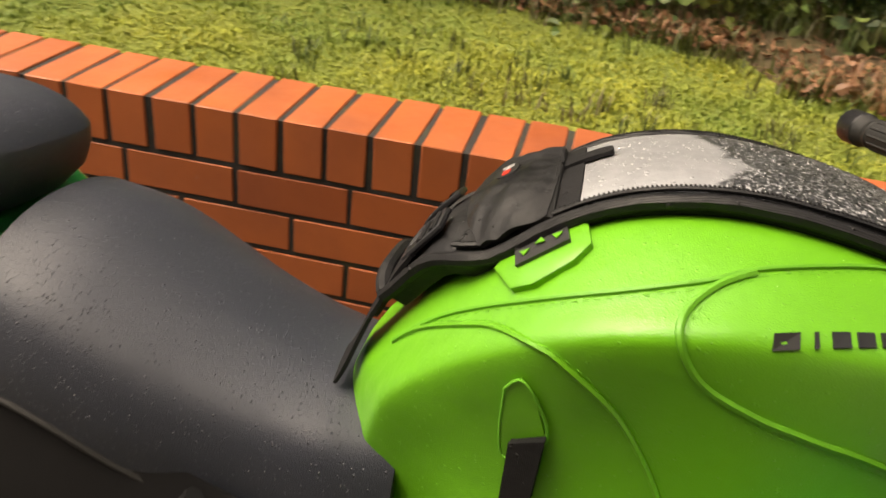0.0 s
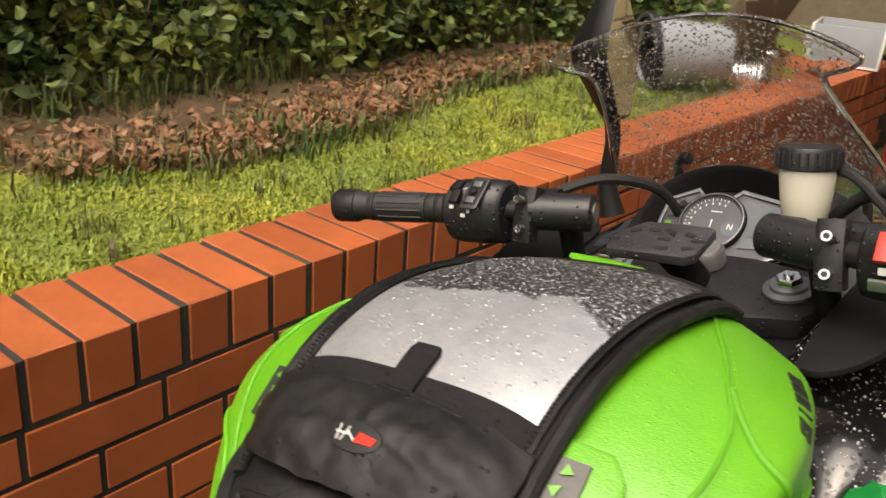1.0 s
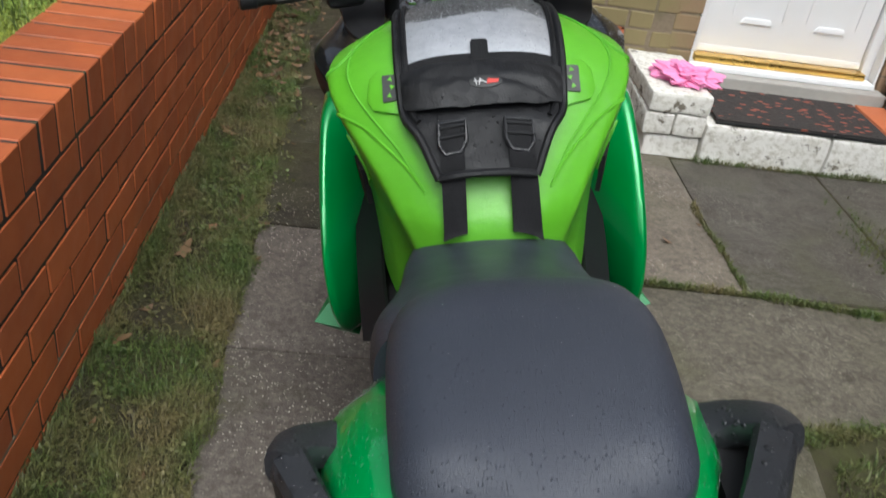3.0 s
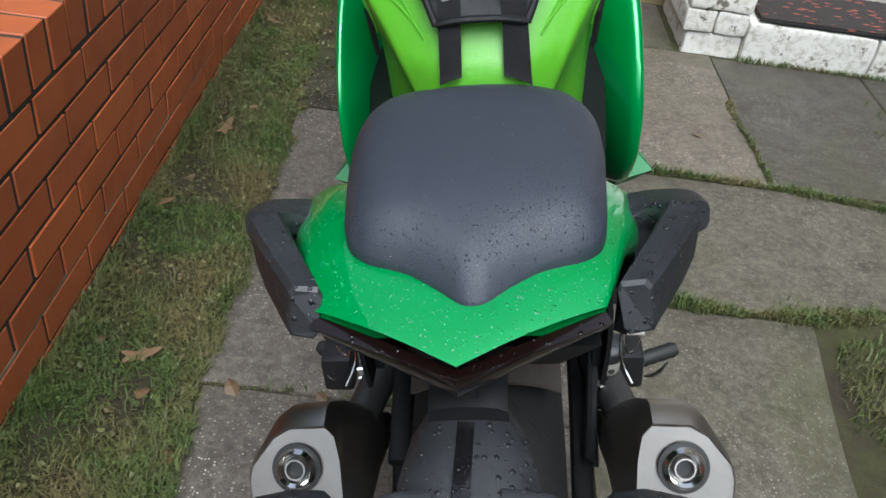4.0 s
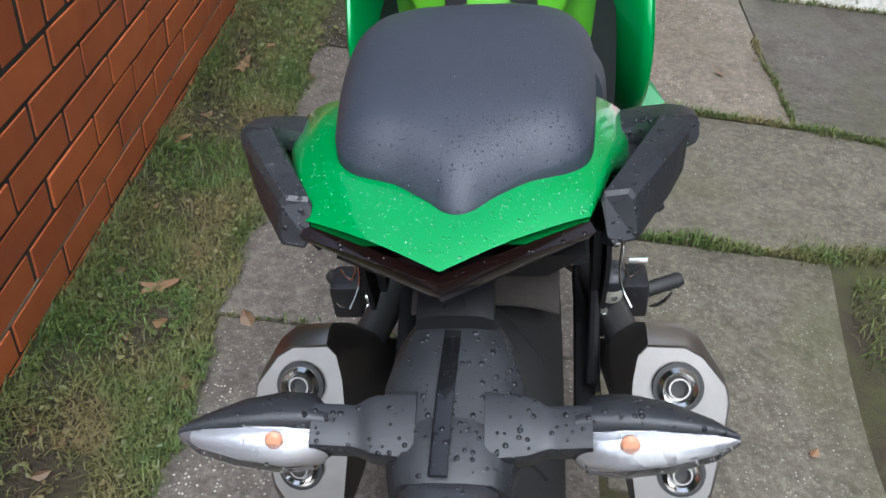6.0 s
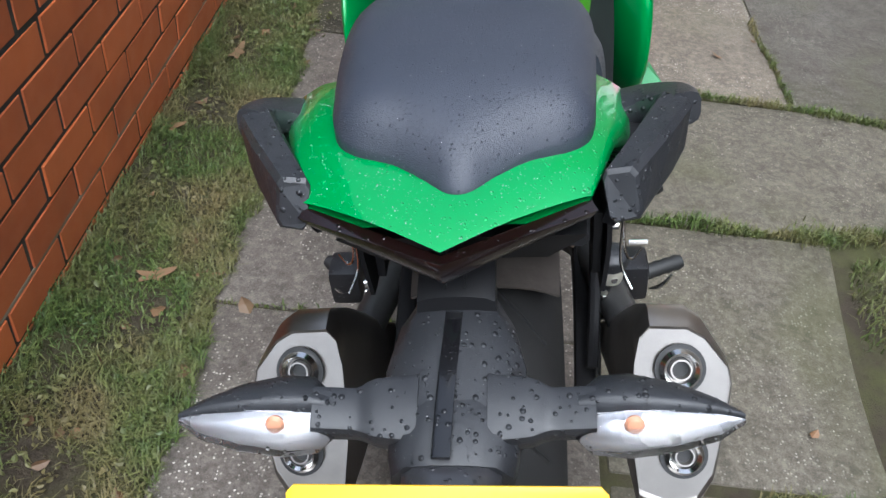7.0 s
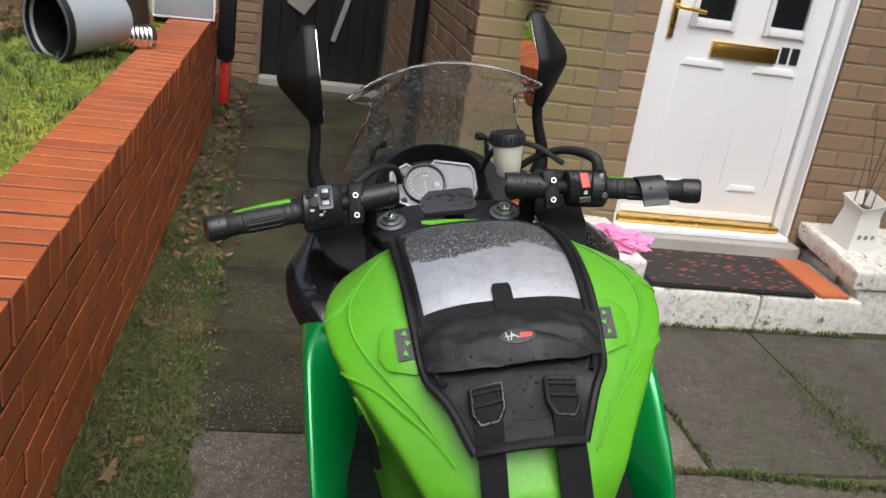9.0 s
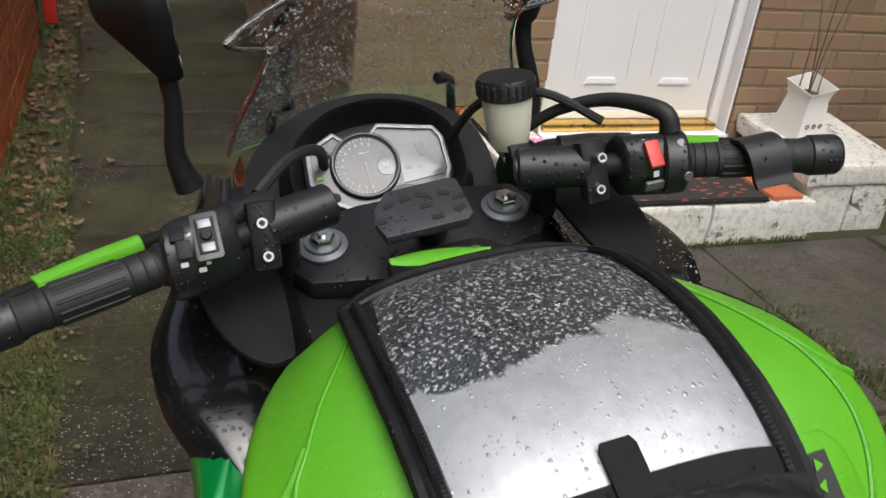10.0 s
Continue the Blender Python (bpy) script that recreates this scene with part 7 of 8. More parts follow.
def tank_bag():
    body = part("body", bag_patch(-0.343, 0.004, 0.0, 0.0, 24, 40, 0.016), M_FABRIC, bag, "black nylon body")
    part("map_window", bag_patch(-0.238, -0.008, 0.003, 0.010, 30, 34, 0.002), M_WINDOW, bag, "wet clear vinyl map window with a painted grey sky sheen")
    # piped zip border round the window
    for side in (1, -1):
        ys = np.linspace(-0.345, 0.0, 40)
        part("piping", tube([(side * bag_w(y), y, bag_z(bag_w(y), y) + 0.001 + 0.0015 * lumpy(y * 60, side, 1.0)) for y in ys], 0.0056, 1, 8, smooth=False), M_FABRIC, bag, "black piping")
        part("zip", tube([(side * (bag_w(y) - 0.0105), y, bag_z(bag_w(y) - 0.0105, y) + 0.004) for y in np.linspace(-0.30, -0.004, 40)], 0.0038, 1, 6, smooth=False, flat=0.6), M_FABRIC, bag)
        for k in range(112):
            y = -0.296 + k * 0.0026
            x = side * (bag_w(y) - 0.0105)
            z = bag_z(x, y) + 0.0062
            ob = new("zip_tooth", TOOTH)
            ob.parent = bag
            ob.matrix_basis = pose(x, y, z)
    part("rear_piping", tube([(x, -0.345 - 0.006 * (1 - (x / 0.060) ** 4), bag_z(x, -0.345) + 0.002) for x in np.linspace(-0.060, 0.060, 20)], 0.0056, 1, 8, smooth=False), M_FABRIC, bag)
    part("front_piping", tube([(x, 0.004 - 0.004 * (x / 0.11) ** 2, bag_z(x, 0.0) + 0.002) for x in np.linspace(-0.110, 0.110, 24)], 0.0065, 1, 8, smooth=False), M_FABRIC, bag)
    part("front_zip", tube([(x, -0.010, bag_z(x, -0.010) + 0.004) for x in np.linspace(-0.102, 0.102, 24)], 0.0042, 1, 6, smooth=False, flat=0.6), M_FABRIC, bag)
    part("hem", bag_patch(-0.250, -0.229, 0.0055, 0.010, 24, 3, 0.003), M_WEB, bag)
    # pocket flap with a rounded lower edge
    def flap(u, v):
        a = 2 * u - 1
        y1 = -0.296 + 0.016 * abs(a) ** 4
        y = -0.243 + (y1 + 0.243) * v
        x = a * (bag_w(y) - 0.004)
        puff = 0.012 * math.sin(math.pi * min(1, v * 0.92 + 0.05)) * (1 - abs(a) ** 6) + 0.0035 * lumpy(x * 22 + y * 30, y * 75, 1.0) + 0.0018 * lumpy(x * 70, y * 110, 1.0, 3)
        return (x, y - 0.004 * math.sin(math.pi * v), bag_z(x, y) + 0.006 + puff)
    fl = part("flap", sheet(flap, 56, 26, 0.004), M_FABRIC, bag, "wet pocket flap")
    part("flap_piping", tube([flap(i / 30, 0.04) for i in range(31)], 0.0042, 1, 8, smooth=False), M_RUBBER, fl)
    lm = Matrix.Translation(Vector(flap(0.52, 0.55)) + Vector((0, -0.002, 0.002))) @ pose(0, 0, 0, 38)
    el = [(0.021 * math.cos(a), 0.0092 * math.sin(a)) for a in np.linspace(0, 2 * math.pi, 28, endpoint=False)]
    lg = part("badge", prism(el, 0.002, lm, 0.0006), M_PRINT, fl, "oval black badge with red and white marks")
    part("badge_mark", prism([(0.001, -0.0034), (0.016, -0.0026), (0.017, 0.0022), (0.003, 0.0034)], 0.0006, lm @ pose(0, 0, 0.002)), M_RED, lg)
    for x, a in ((-0.0125, 12), (-0.0075, -12), (-0.010, 90), (-0.003, 60)):
        part("badge_mark", prism([(-0.0006, -0.0048), (0.0006, -0.0048), (0.0006, 0.0048), (-0.0006, 0.0048)], 0.0006, lm @ pose(x, 0, 0.002, 0, 0, a)), M_WHITEP, lg)
    part("tab", bag_patch(-0.246, -0.212, 0.0085, 0.0, 6, 8, 0.003, lambda y: 0.0115 if y < -0.216 else 0.009), M_WEB, bag, "hook-and-loop pull tab")
    part("hem", bag_patch(-0.347, -0.334, 0.003, 0.004, 16, 3, 0.004), M_FABRIC, bag)
    for side in (1, -1):
        c = side * 0.042
        def on(x, y, off):
            return Vector((x, y, bag_z(x, y) + off))
        ya, yb = -0.329, -0.314
        bk = part("buckle", tube([on(c - 0.017, yb, 0.010), on(c + 0.017, yb, 0.010), on(c + 0.0175, ya, 0.012), on(c + 0.010, ya - 0.006, 0.010), on(c - 0.010, ya - 0.006, 0.010), on(c - 0.0175, ya, 0.012), on(c - 0.017, yb, 0.010)], 0.0027, 1, 8, smooth=False), M_BLACK, bag, "black plastic ladder buckle")
        for yy, oo in ((-0.318, 0.011), (-0.325, 0.012)):
            part("crossbar", tube([on(c - 0.016, yy, oo), on(c + 0.016, yy, oo)], 0.0030, 2, 8), M_BLACKDRY, bk)

        def strap(u, v):
            y = -0.314 - 0.056 * v
            x = c + (u - 0.5) * (0.030 + (0.008 * v if side > 0 else 0.0)) + (0.006 if side > 0 else -0.002) * v
            k = min(1.0, max(0.0, (v - 0.35) / 0.65))
            k = k * k * (3 - 2 * k)
            return (x, y, (bag_z(x, max(y, -0.345)) + 0.006) * (1 - k) + (on_tank(x, y) + 0.004) * k)
        part("strap", sheet(strap, 6, 30, 0.003), M_WEB, bag, "black webbing strap")


tb = bmesh.new()
bmesh.ops.create_cube(tb, size=1.0)
for v in tb.verts:
    v.co = Vector((v.co.x * 0.0036, v.co.y * 0.0013, v.co.z * 0.0012))
TOOTH = bpy.data.meshes.new("zip_tooth")
tb.to_mesh(TOOTH)
tb.free()
TOOTH.materials.append(M_BLACKDRY)
tank_bag()


# ---- rain standing on the smooth parts ----
def named(name, k=0):
    return [o for o in bike.children_recursive if o.name.split(".")[0] == name][k]


raindrops(named("windscreen"), 4200, (0.0005, 0.0017), 1, -0.2, None, M_DROPGLINT)
raindrops(named("tail_cowl"), 3600, (0.0002, 0.0007), 2, 0.3, None, M_DROPGLINT)
raindrops(named("tail_cowl"), 700, (0.0006, 0.0017), 19, 0.3)
raindrops(named("rider_seat"), 900, (0.0002, 0.0009), 3, 0.4)
raindrops(named("passenger_seat"), 2600, (0.0002, 0.0007), 4, 0.3)
raindrops(named("cheek_panel", 0), 1200, (0.0005, 0.0017), 5, 0.2, None, M_DROPGLINT)
raindrops(named("cheek_panel", 1), 1800, (0.0005, 0.0017), 6, 0.2, None, M_DROPGLINT)
raindrops(named("grab_rail", 0), 160, (0.0005, 0.0018), 7, 0.4)
raindrops(named("grab_rail", 1), 160, (0.0005, 0.0018), 8, 0.4)
raindrops(named("hanger_flare"), 620, (0.0004, 0.0013), 9, 0.3)
raindrops(named("lamp_block"), 360, (0.0004, 0.0013), 13, 0.3)
raindrops(named("plate_lamp"), 90, (0.0006, 0.0018), 14, 0.4)
raindrops(named("indicator_shell", 0), 300, (0.0004, 0.0012), 15, 0.3)
raindrops(named("indicator_shell", 1), 300, (0.0004, 0.0012), 16, 0.3)
raindrops(named("mount_plate"), 60, (0.0006, 0.0020), 10, 0.4)
raindrops(named("tank_cover"), 350, (0.0004, 0.0012), 12, 0.4)
raindrops([o for o in bag.children if o.name.split(".")[0] == "map_window"][0], 1700, (0.0005, 0.0017), 11, 0.1, lambda c: c.y > -0.125 + 0.02 * math.sin(c.x * 50))


raindrops([o for o in bag.children if o.name.split(".")[0] == "map_window"][0], 700, (0.0004, 0.0012), 17, 0.1, None, M_DROPGLINT)
raindrops([o for o in bag.children if o.name.split(".")[0] == "body"][0], 500, (0.0004, 0.0012), 18, 0.1)


# ---- plants, litter ----
rng = np.random.default_rng(11)


def lawn_spots(n):
    out = []
    while len(out) < n:
        y = rng.uniform(-1.9, 4.5)
        x = -0.99 - abs(rng.normal(0, 0.55))
        far = -1.54 + 0.16 * math.sin(y * 2.1) + (0.12 * (y - 1.0) if y > 1 else -0.45 * min(1.2, (0.3 - y)) if y < 0.3 else 0)
        if x < far - 0.1 * rng.uniform() or x < -3:
            continue
        tuft = 0.5 + 0.9 * max(0.0, lumpy(x, y, 7, 8) + 0.25)
        near_edge = 1.0 if x < -1.06 else 0.75
        out.append((x, y, lawn_z(x, y) - 0.004, rng.uniform(0.008, 0.022) * tuft * near_edge + 0.006))
    return out


blades("lawn_grass", lawn_spots(52000), M_LAWN, "short mossy lawn grass, yellow-green in patches", width=0.0050, lean=1.5)
# coarse tufts and weeds in the lawn
tufts = []
for i in range(150):
    y, x = rng.uniform(-1.0, 3.4), -1.03 - abs(rng.normal(0, 0.32))
    for k in range(9):
        tufts.append((x + rng.normal(0, 0.014), y + rng.normal(0, 0.014), lawn_z(x, y) - 0.004, rng.uniform(0.03, 0.07)))
blades("lawn_tufts", tufts, M_VERGE, "longer green tufts standing in the lawn", width=0.0045, lean=0.9)


def on_verge(x, y):
    return 0.004 + 0.012 * lumpy(x, y, 9) + 0.012 * lumpy(x, y, 3, 2) + bank(x, y)


vs = []
while len(vs) < 44000:
    y = rng.uniform(-1.3, 2.5) if rng.uniform() < 0.82 else rng.uniform(2.5, 4.8)
    x = rng.uniform(-0.80, -0.495 - 0.034 * y + 0.05 * lumpy(0, y, 5, 4) + 0.03 * lumpy(0, y, 17, 4))
    dens = 0.46 + 0.9 * lumpy(x, y, 6, 1) + 0.45 * (x > -0.60) + (0.3 if x < -0.77 else 0)
    if y > 1.9:
        dens -= 0.16 * (y - 1.9)
    if rng.uniform() < dens:
        vs.append((x, y, on_verge(x, y) - 0.003, rng.uniform(0.008, 0.034) * (1.5 if x < -0.755 else 1.0)))
blades("verge_grass", vs, M_VERGE, "thin patchy grass on the verge beside the wall", width=0.0033, lean=1.7)

# small broad-leaved weeds on the verge and at the step
weeds = []
for i in range(380):
    y, x = rng.uniform(-0.9, 2.2), (rng.uniform(-0.79, -0.70) if rng.uniform() < 0.5 else rng.uniform(-0.7, -0.49))
    for k in range(7):
        weeds.append((x + rng.normal(0, 0.015), y + rng.normal(0, 0.015), on_verge(x, y) + rng.uniform(0.006, 0.024)))
leaves("verge_weeds", weeds, M_VERGE, "small green weeds growing on the verge", (0.006, 0.017), "weeds", 0.5)

# joints of the paving grown with grass
js = []


def joint_run(p, q, n, half, h=(0.008, 0.028)):
    for i in range(n):
        t = rng.uniform()
        x, y = p[0] + (q[0] - p[0]) * t, p[1] + (q[1] - p[1]) * t
        wob = 0.012 * lumpy(x, y, 6, 9)
        d = abs(lumpy(x, y, 4, 6)) + 0.35
        js.append((x + rng.normal(0, half * d) + wob, y + rng.normal(0, half * d) + wob, 0.0, rng.uniform(*h) * (0.6 + d)))


joint_run((0.45, 0.835), (1.03, 0.81), 900, 0.012)
joint_run((1.03, 0.815), (1.62, 0.74), 1300, 0.020)
joint_run((1.01, 0.84), (0.985, 1.40), 420, 0.010)
joint_run((0.32, 0.165), (0.92, 0.175), 1000, 0.012)
joint_run((0.86, 0.165), (1.30, 0.26), 1200, 0.034)
joint_run((1.10, 1.795), (2.12, 1.80), 800, 0.010)
joint_run((-0.50, -0.282), (0.0, -0.28), 120, 0.006, (0.006, 0.016))
joint_run((0.60, -0.62), (0.98, -0.60), 200, 0.010)
for i in range(5200):
    y = rng.uniform(-1.4, 0.62)
    x = 0.955 + 0.05 * math.sin(y * 3.0) + abs(rng.normal(0, 0.20)) + 0.05 * (y < -0.2)
    if y > 0.1 + 0.4 * (x - 1.0):
        continue
    js.append((x, y, -0.008, rng.uniform(0.012, 0.045)))
for i in range(700):
    x, y = 1.63 + rng.normal(0, 0.05), 1.10 + rng.normal(0, 0.16)
    js.append((x, y, 0.0, rng.uniform(0.01, 0.03)))
blades("paving_grass", js, M_VERGE, "green grass growing in the paving joints", width=0.0038, lean=1.2)

# fallen leaves and litter along the verge and in the passage
lit = [(rng.uniform(-0.78, -0.50), rng.uniform(-1.2, 2.0), 0.0) for i in range(70)]
lit = [(x, y, on_verge(x, y) + 0.008) for x, y, z in lit]
for i in range(420):
    y = rng.uniform(2.0, 5.4)
    x = -0.78 + abs(rng.normal(0, 0.11))
    lit.append((x, y, max(0.012, on_verge(x, y) + 0.008) + rng.uniform(0, 0.015)))
lit += [(rng.uniform(-0.45, 1.0), rng.uniform(-0.8, 1.6), 0.012) for i in range(10)]
leaves("fallen_leaves", lit, M_LITTER, "brown fallen leaves scattered on verge and path", (0.018, 0.045), "leaves", 0.75)

# one or two brown oak leaves that lie apart
for x, y, a in ((-0.643, -0.239, 20), (-0.705, 0.715, 80), (-0.765, 0.262, 10), (-0.734, 1.506, 140)):
    o = []
    for k in range(22):
        t = 2 * math.pi * k / 22
        r = 0.024 * (1 + 0.28 * math.cos(5 * t)) * (1.25 if abs(math.cos(t)) > 0.7 else 0.8)
        o.append((r * math.cos(t) * 1.25, r * math.sin(t) * 0.8))
    lf = tagged(finish("oak_leaf", prism(o, 0.0012), M_LITTER), "single curled brown oak leaf on the verge", "leaf", "oak leaves")
    for v in lf.data.vertices:
        v.co.z += 5.0 * (v.co.x ** 2) - 3.0 * v.co.y ** 2
    lf.matrix_world = pose(x, y, on_verge(x, y) + 0.012, 8, -6, a)

# bed of dead bracken stalks at the lawn's edge
structure("bed", sheet(lambda u, v: (-1.54 - 1.6 * u + 0.14 * math.sin((-2.6 + 7.0 * v) * 2.1) + (-0.22 if v < 0.4 else 0.0), -2.6 + 7.0 * v,
                                     0.60 + LAWN + 0.05 * math.sin(math.pi * min(1, u * 2)) + 0.03 * lumpy(u * 4, v * 20, 2, 4)), 30, 120), M_BED, "bed of brown earth and bark along the lawn")
st = []
for i in range(3600):
    y = rng.uniform(-0.9, 3.3)
    x = -1.54 + 0.14 * math.sin(y * 2.1) - (0.22 if y < 0.2 else 0) - abs(rng.normal(0, 0.20)) + 0.05 * lumpy(0, y, 4, 8)
    st.append((x, y, 0.60 + LAWN + rng.uniform(0.0, 0.05), rng.uniform(0.012, 0.06)))
blades("dead_bracken", st, M_DRY, "heap of brown dead bracken and stalks", width=0.006, lean=2.6, category="bracken")
bl = []
for i in range(3000):
    y = rng.uniform(-0.9, 3.4)
    x = -1.52 + 0.14 * math.sin(y * 2.1) - (0.22 if y < 0.2 else 0) - abs(rng.normal(0, 0.22)) + 0.10 * lumpy(0, y, 3, 8)
    bl.append((x, y, 0.625 + LAWN + rng.uniform(0.0, 0.04)))
leaves("bed_litter", bl, M_DRY, "red-brown dead leaves and bark on the bed", (0.014, 0.042), "leaves", 0.6)
tall = []
for i in range(270):
    y = rng.uniform(-0.8, 3.3)
    x = -1.54 + 0.14 * math.sin(y * 2.1) - (0.22 if y < 0.2 else 0) - abs(rng.normal(0, 0.16)) + 0.06
    for k in range(14):
        tall.append((x + rng.normal(0, 0.030), y + rng.normal(0, 0.035), 0.60 + LAWN, rng.uniform(0.03, 0.11)))
for i in range(2200):
    y = rng.uniform(-0.6, 3.4)
    x = -1.95 + 0.14 * math.sin(y * 2.1) - abs(rng.normal(0, 0.16))
    tall.append((x, y, 0.60 + LAWN, rng.uniform(0.05, 0.20)))
blades("tall_grass", tall, M_VERGE, "tall green and straw-coloured grass before the hedge", width=0.007, lean=0.9)

# hedge: clumps of leaves on an uneven dark core
hl = []
for i in range(1100):
    y = rng.uniform(-2.6, 5.0)
    z = 0.66 + abs(rng.normal(0, 0.45))
    x = -1.98 - 0.45 * abs(lumpy(y, z, 1.3, 2)) - rng.uniform(0, 0.28) + 0.10 * (z < 0.9)
    s = rng.uniform(0.07, 0.16)
    for k in range(22):
        q = rng.normal(0, s, 3)
        hl.append((x + q[0] * 0.8, y + q[1], max(0.62, z + q[2] * 0.8) + LAWN))
leaves("hedge_leaves", hl, M_LEAF, "dense hedge of glossy green and yellowish leaves", (0.028, 0.062), "hedge", 0.25)
# inner shade is put into a near-black sheet; unseen top cuts skylight
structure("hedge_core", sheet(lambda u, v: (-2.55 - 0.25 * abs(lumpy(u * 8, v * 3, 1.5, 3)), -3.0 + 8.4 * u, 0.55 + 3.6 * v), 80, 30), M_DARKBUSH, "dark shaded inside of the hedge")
for i in range(46):
    y = rng.uniform(-0.8, 3.6)
    x, z = -2.05 - rng.uniform(0, 0.2), 0.62 + LAWN
    bend = rng.uniform(-0.25, 0.25)
    tw = tagged(finish("bramble", tube([(x, y, z), (x + 0.06, y + bend * 0.4, z + 0.3), (x + 0.20, y + bend, z + rng.uniform(0.25, 0.6))], [0.004, 0.003, 0.0015], 5, 5), M_TWIG),
                "thin brown bramble stem at the hedge foot", "stem", "bramble stems")


# ---- pieces: paving slabs and bricks ----
def piece_mesh(name, sx, sy, sz, bevel, material, seed=0):
    b = box(-sx / 2, sx / 2, -sy / 2, sy / 2, -sz / 2, sz / 2, bevel, 1)
    r = random.Random(seed)
    for v in b.verts:
        v.co += Vector((r.uniform(-1, 1), r.uniform(-1, 1), r.uniform(-1, 1))) * bevel * 0.30
    me = bpy.data.meshes.new(name)
    b.to_mesh(me)
    b.free()
    me.materials.append(material)
    return me


paving = thing("pavement", "wet grey concrete paving slabs with mossy joints", "pavement", kind="structure")
bed = part("bedding", box(-0.56, 2.9, -2.6, 5.8, -0.034, -0.006), M_SOIL, paving)
SLABS = []
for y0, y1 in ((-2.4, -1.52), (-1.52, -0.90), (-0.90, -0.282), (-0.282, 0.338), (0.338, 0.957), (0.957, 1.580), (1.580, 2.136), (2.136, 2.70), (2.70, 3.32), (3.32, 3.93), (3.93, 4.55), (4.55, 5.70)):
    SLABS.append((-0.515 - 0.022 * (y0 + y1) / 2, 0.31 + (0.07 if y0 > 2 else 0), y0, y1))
SLABS += [(0.32, 1.70, 0.175, 0.812), (0.32, 1.00, 0.825, 1.82), (1.005, 1.62, 0.825, 1.80), (1.63, 2.4, 1.0, 1.80), (1.72, 2.5, 0.2, 0.98),
          (0.32, 0.945, -0.60, 0.160), (0.32, 0.95, -1.30, -0.62), (0.32, 0.95, -2.4, -1.32), (0.32, 0.86, 1.83, 2.34), (2.42, 2.9, 1.0, 1.8)]
rs = random.Random(5)
for x0, x1, y0, y1 in SLABS:
    near_step = abs(y0 - 0.825) < 0.01
    g = 0.0006 if near_step else 0.003
    b = box(x0 + g, x1 - g, y0 + g, y1 - g, -0.03, 0.0 if near_step else rs.uniform(-0.003, 0.003), 0.003 if near_step else 0.008, 2)
    if x1 == 1.70:
        bmesh.ops.subdivide_edges(b, edges=b.edges[:], cuts=5, use_grid_fill=True)
        for v in b.verts:
            v.co.y += max(0.0, v.co.x - 0.92) * 0.22 * max(0.0, (0.60 - v.co.y) / 0.43)
    if abs(x1 - 0.945) < 0.02 and y0 < 0:
        bmesh.ops.subdivide_edges(b, edges=b.edges[:], cuts=5, use_grid_fill=True)
        for v in b.verts:
            if v.co.x > 0.6:
                v.co.x += 0.05 * math.sin(v.co.y * 3.0) - 0.02
    if x0 > 0.3:
        m = M_SLABWARM if abs(y0 - 0.825) < 0.02 and x0 < 0.5 else M_SLABDARK if y0 > 0.8 else M_SLABSMOOTH
    else:
        # path slabs towards the passage take the copy darkened for shade
        m = M_SLAB if y0 < 0.9 else M_SLABOLD_SHADED
    part("slab", b, m, paving)

# garden wall bricks
rb = random.Random(2)
stretchers = [piece_mesh("brick", 0.102, 0.217, 0.072, 0.0013, M_BRICK, k) for k in range(6)]
copings = [piece_mesh("coping_brick", 0.215, 0.0742, 0.105, 0.0020, M_BRICK, 20 + k) for k in range(6)]
COURSE, TOP_JOINT = 0.083, 0.118


def lay(me, name, x, y, z, parent, jitter=0.0014, turn=0.6):
    ob = new(name, me)
    ob.parent = parent
    ob.matrix_world = pose(x + rb.uniform(-1, 1) * jitter, y + rb.uniform(-1, 1) * jitter * 0.8, z + rb.uniform(-1, 1) * jitter * 0.5,
                           rb.uniform(-turn, turn), rb.uniform(-turn, turn) * 0.5, rb.uniform(-turn, turn))
    return ob


i = -26
while i * 0.0865 + 0.043 < WALL_END - 0.04:
    lay(copings[rb.randrange(6)], "coping_brick", WALL_X - 0.1075 + (0.0 if rb.random() < 0.85 else rb.uniform(-0.001, 0.004)), i * 0.0865 + 0.043, WALL_TOP - 0.054, core, 0.0018, 0.9)
    i += 1
for c in range(7):
    z = WALL_TOP - TOP_JOINT - 0.036 - c * COURSE
    shift = 0.043 + (0.114 if c % 2 else 0.0)
    for j in range(-10, 20):
        y = shift + j * 0.228 + 0.114
        if y + 0.11 > WALL_END or y < -2.25:
            continue
        lay(stretchers[rb.randrange(6)], "brick", WALL_X - 0.051, y, z, core)

part("base_mortar", box(WALL_X - 0.03, WALL_X - 0.0015, -2.25, WALL_END - 0.02, 0.155, 0.165, 0.001, 1), M_HMORTAR, core, "pale mortar line low on the wall")

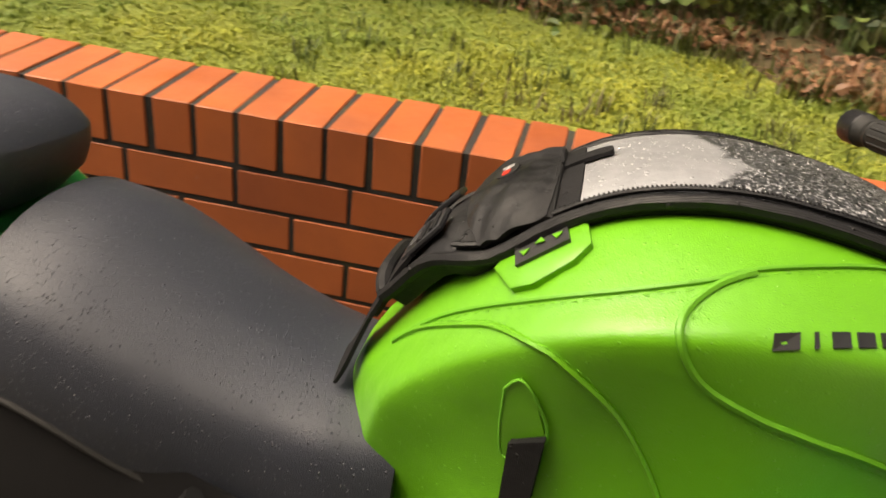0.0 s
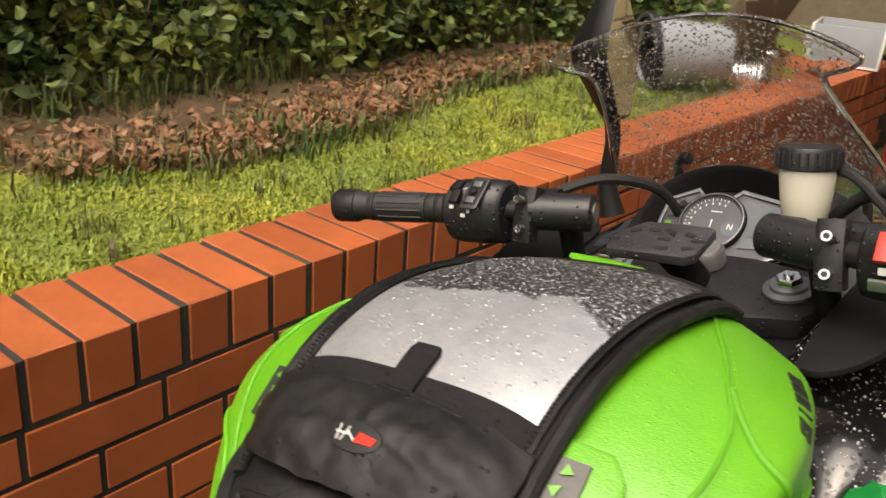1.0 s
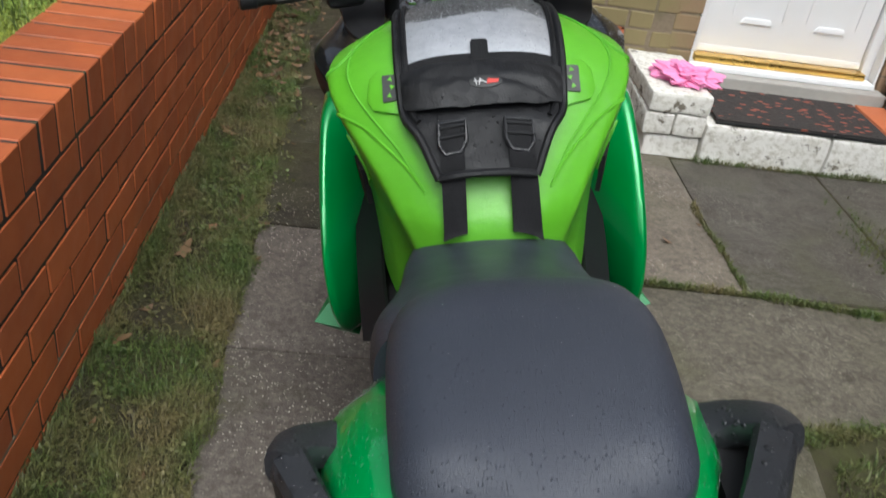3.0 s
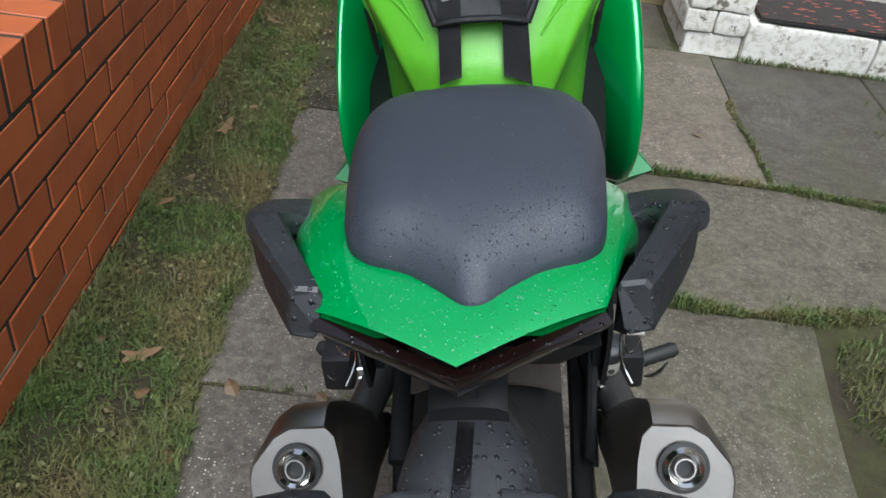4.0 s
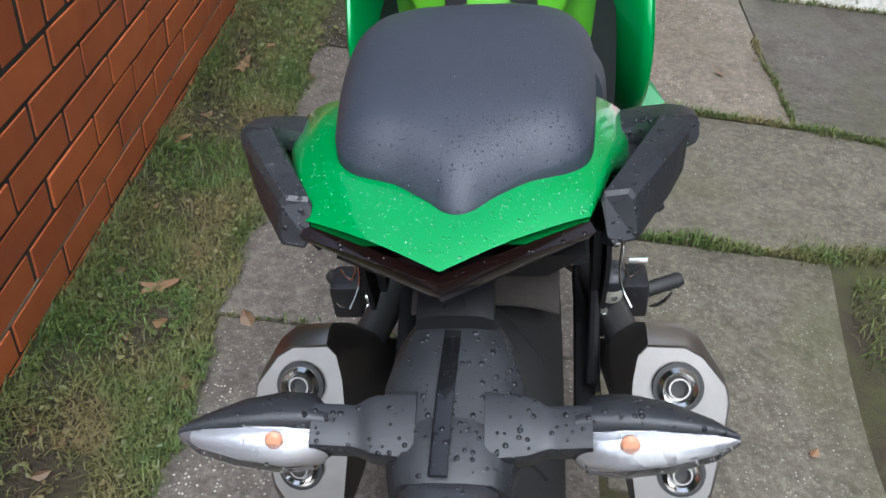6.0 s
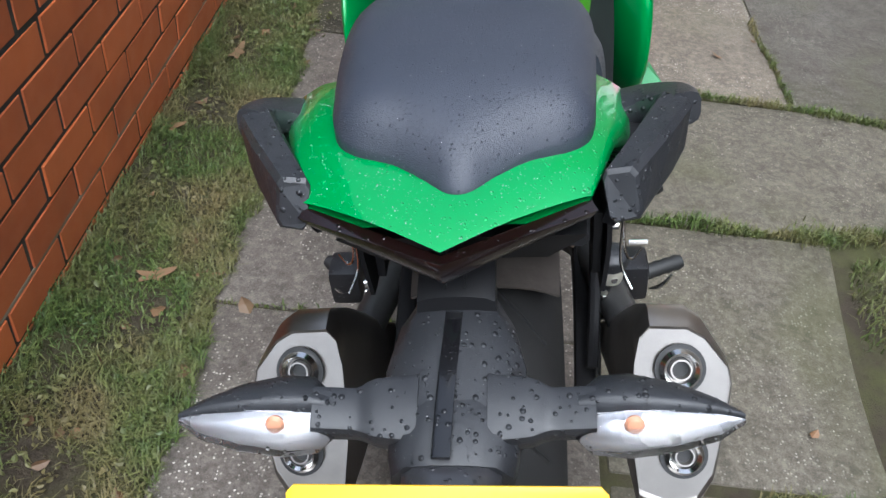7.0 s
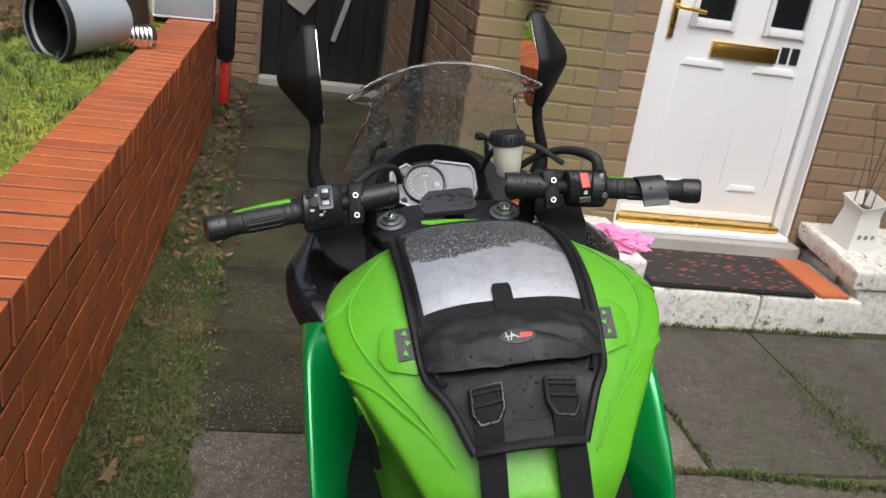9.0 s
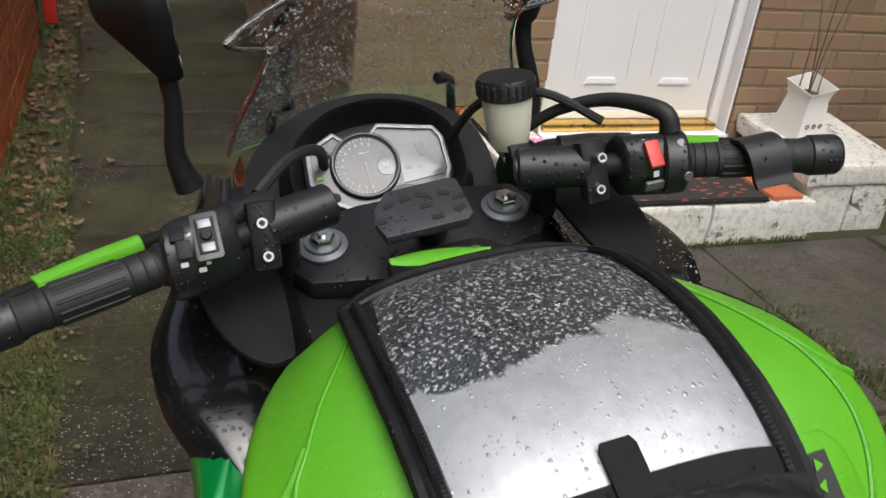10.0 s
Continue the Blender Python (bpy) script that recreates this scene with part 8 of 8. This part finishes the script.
# house bricks: front, side, pier
hb = [piece_mesh("brick", 0.216, 0.10, 0.069, 0.0032, M_HBRICK, 40 + k) for k in range(6)]
hb2 = [piece_mesh("brick", 0.104, 0.10, 0.069, 0.0032, M_HBRICK, 50 + k) for k in range(4)]
hs = [piece_mesh("brick", 0.10, 0.216, 0.069, 0.0032, M_HBRICK, 60 + k) for k in range(6)]
JAMB = DOOR_X0 - 0.122
hj = [piece_mesh("brick", 0.112, 0.10, 0.069, 0.0032, M_HBRICK, 70 + k) for k in range(4)]
for c in range(27):
    z = 0.005 + c * 0.0795
    off = 0.0 if c % 2 else 0.1135
    x = SIDE_X + off
    if off:
        lay(hb2[rb.randrange(4)], "brick", SIDE_X + 0.0525, HOUSE_Y + 0.050, z, wall_front)
    while x < JAMB - 0.06:
        if c != 4 or not 0.44 < x + 0.108 < 0.90:
            if x + 0.216 < JAMB:
                lay(hb[rb.randrange(6)], "brick", x + 0.108, HOUSE_Y + 0.050, z, wall_front)
            else:
                lay(hb2[rb.randrange(4)], "brick", x + 0.052, HOUSE_Y + 0.050, z, wall_front)
        x += 0.227
    # a straight joint, then the stack of cut bricks beside the door
    lay(hj[rb.randrange(4)], "brick", DOOR_X0 - 0.058, HOUSE_Y + 0.050, z + 0.012, wall_front)
    x = DOOR_X1 + 0.004 + (0.0 if c % 2 else 0.1135)
    if not c % 2:
        lay(hb2[rb.randrange(4)], "brick", DOOR_X1 + 0.056, HOUSE_Y + 0.050, z, wall_front)
    for k in range(4):
        lay(hb[rb.randrange(6)], "brick", x + 0.108 + k * 0.227, HOUSE_Y + 0.050, z, wall_front)
    if c < 21:
        y = HOUSE_Y + 0.105 + off
        for k in range(14):
            lay(hs[rb.randrange(6)], "brick", SIDE_X + 0.050, y + 0.108 + k * 0.227, z, wall_side)
    lay(hb[rb.randrange(6)], "brick", -0.725 + (0.02 if c % 2 else -0.01), 5.85, z, wall_pier)
# bricks beside the air brick
for x in (0.550, 0.892):
    lay(hb2[rb.randrange(4)], "brick", x, HOUSE_Y + 0.050, 0.005 + 4 * 0.0795, wall_front)
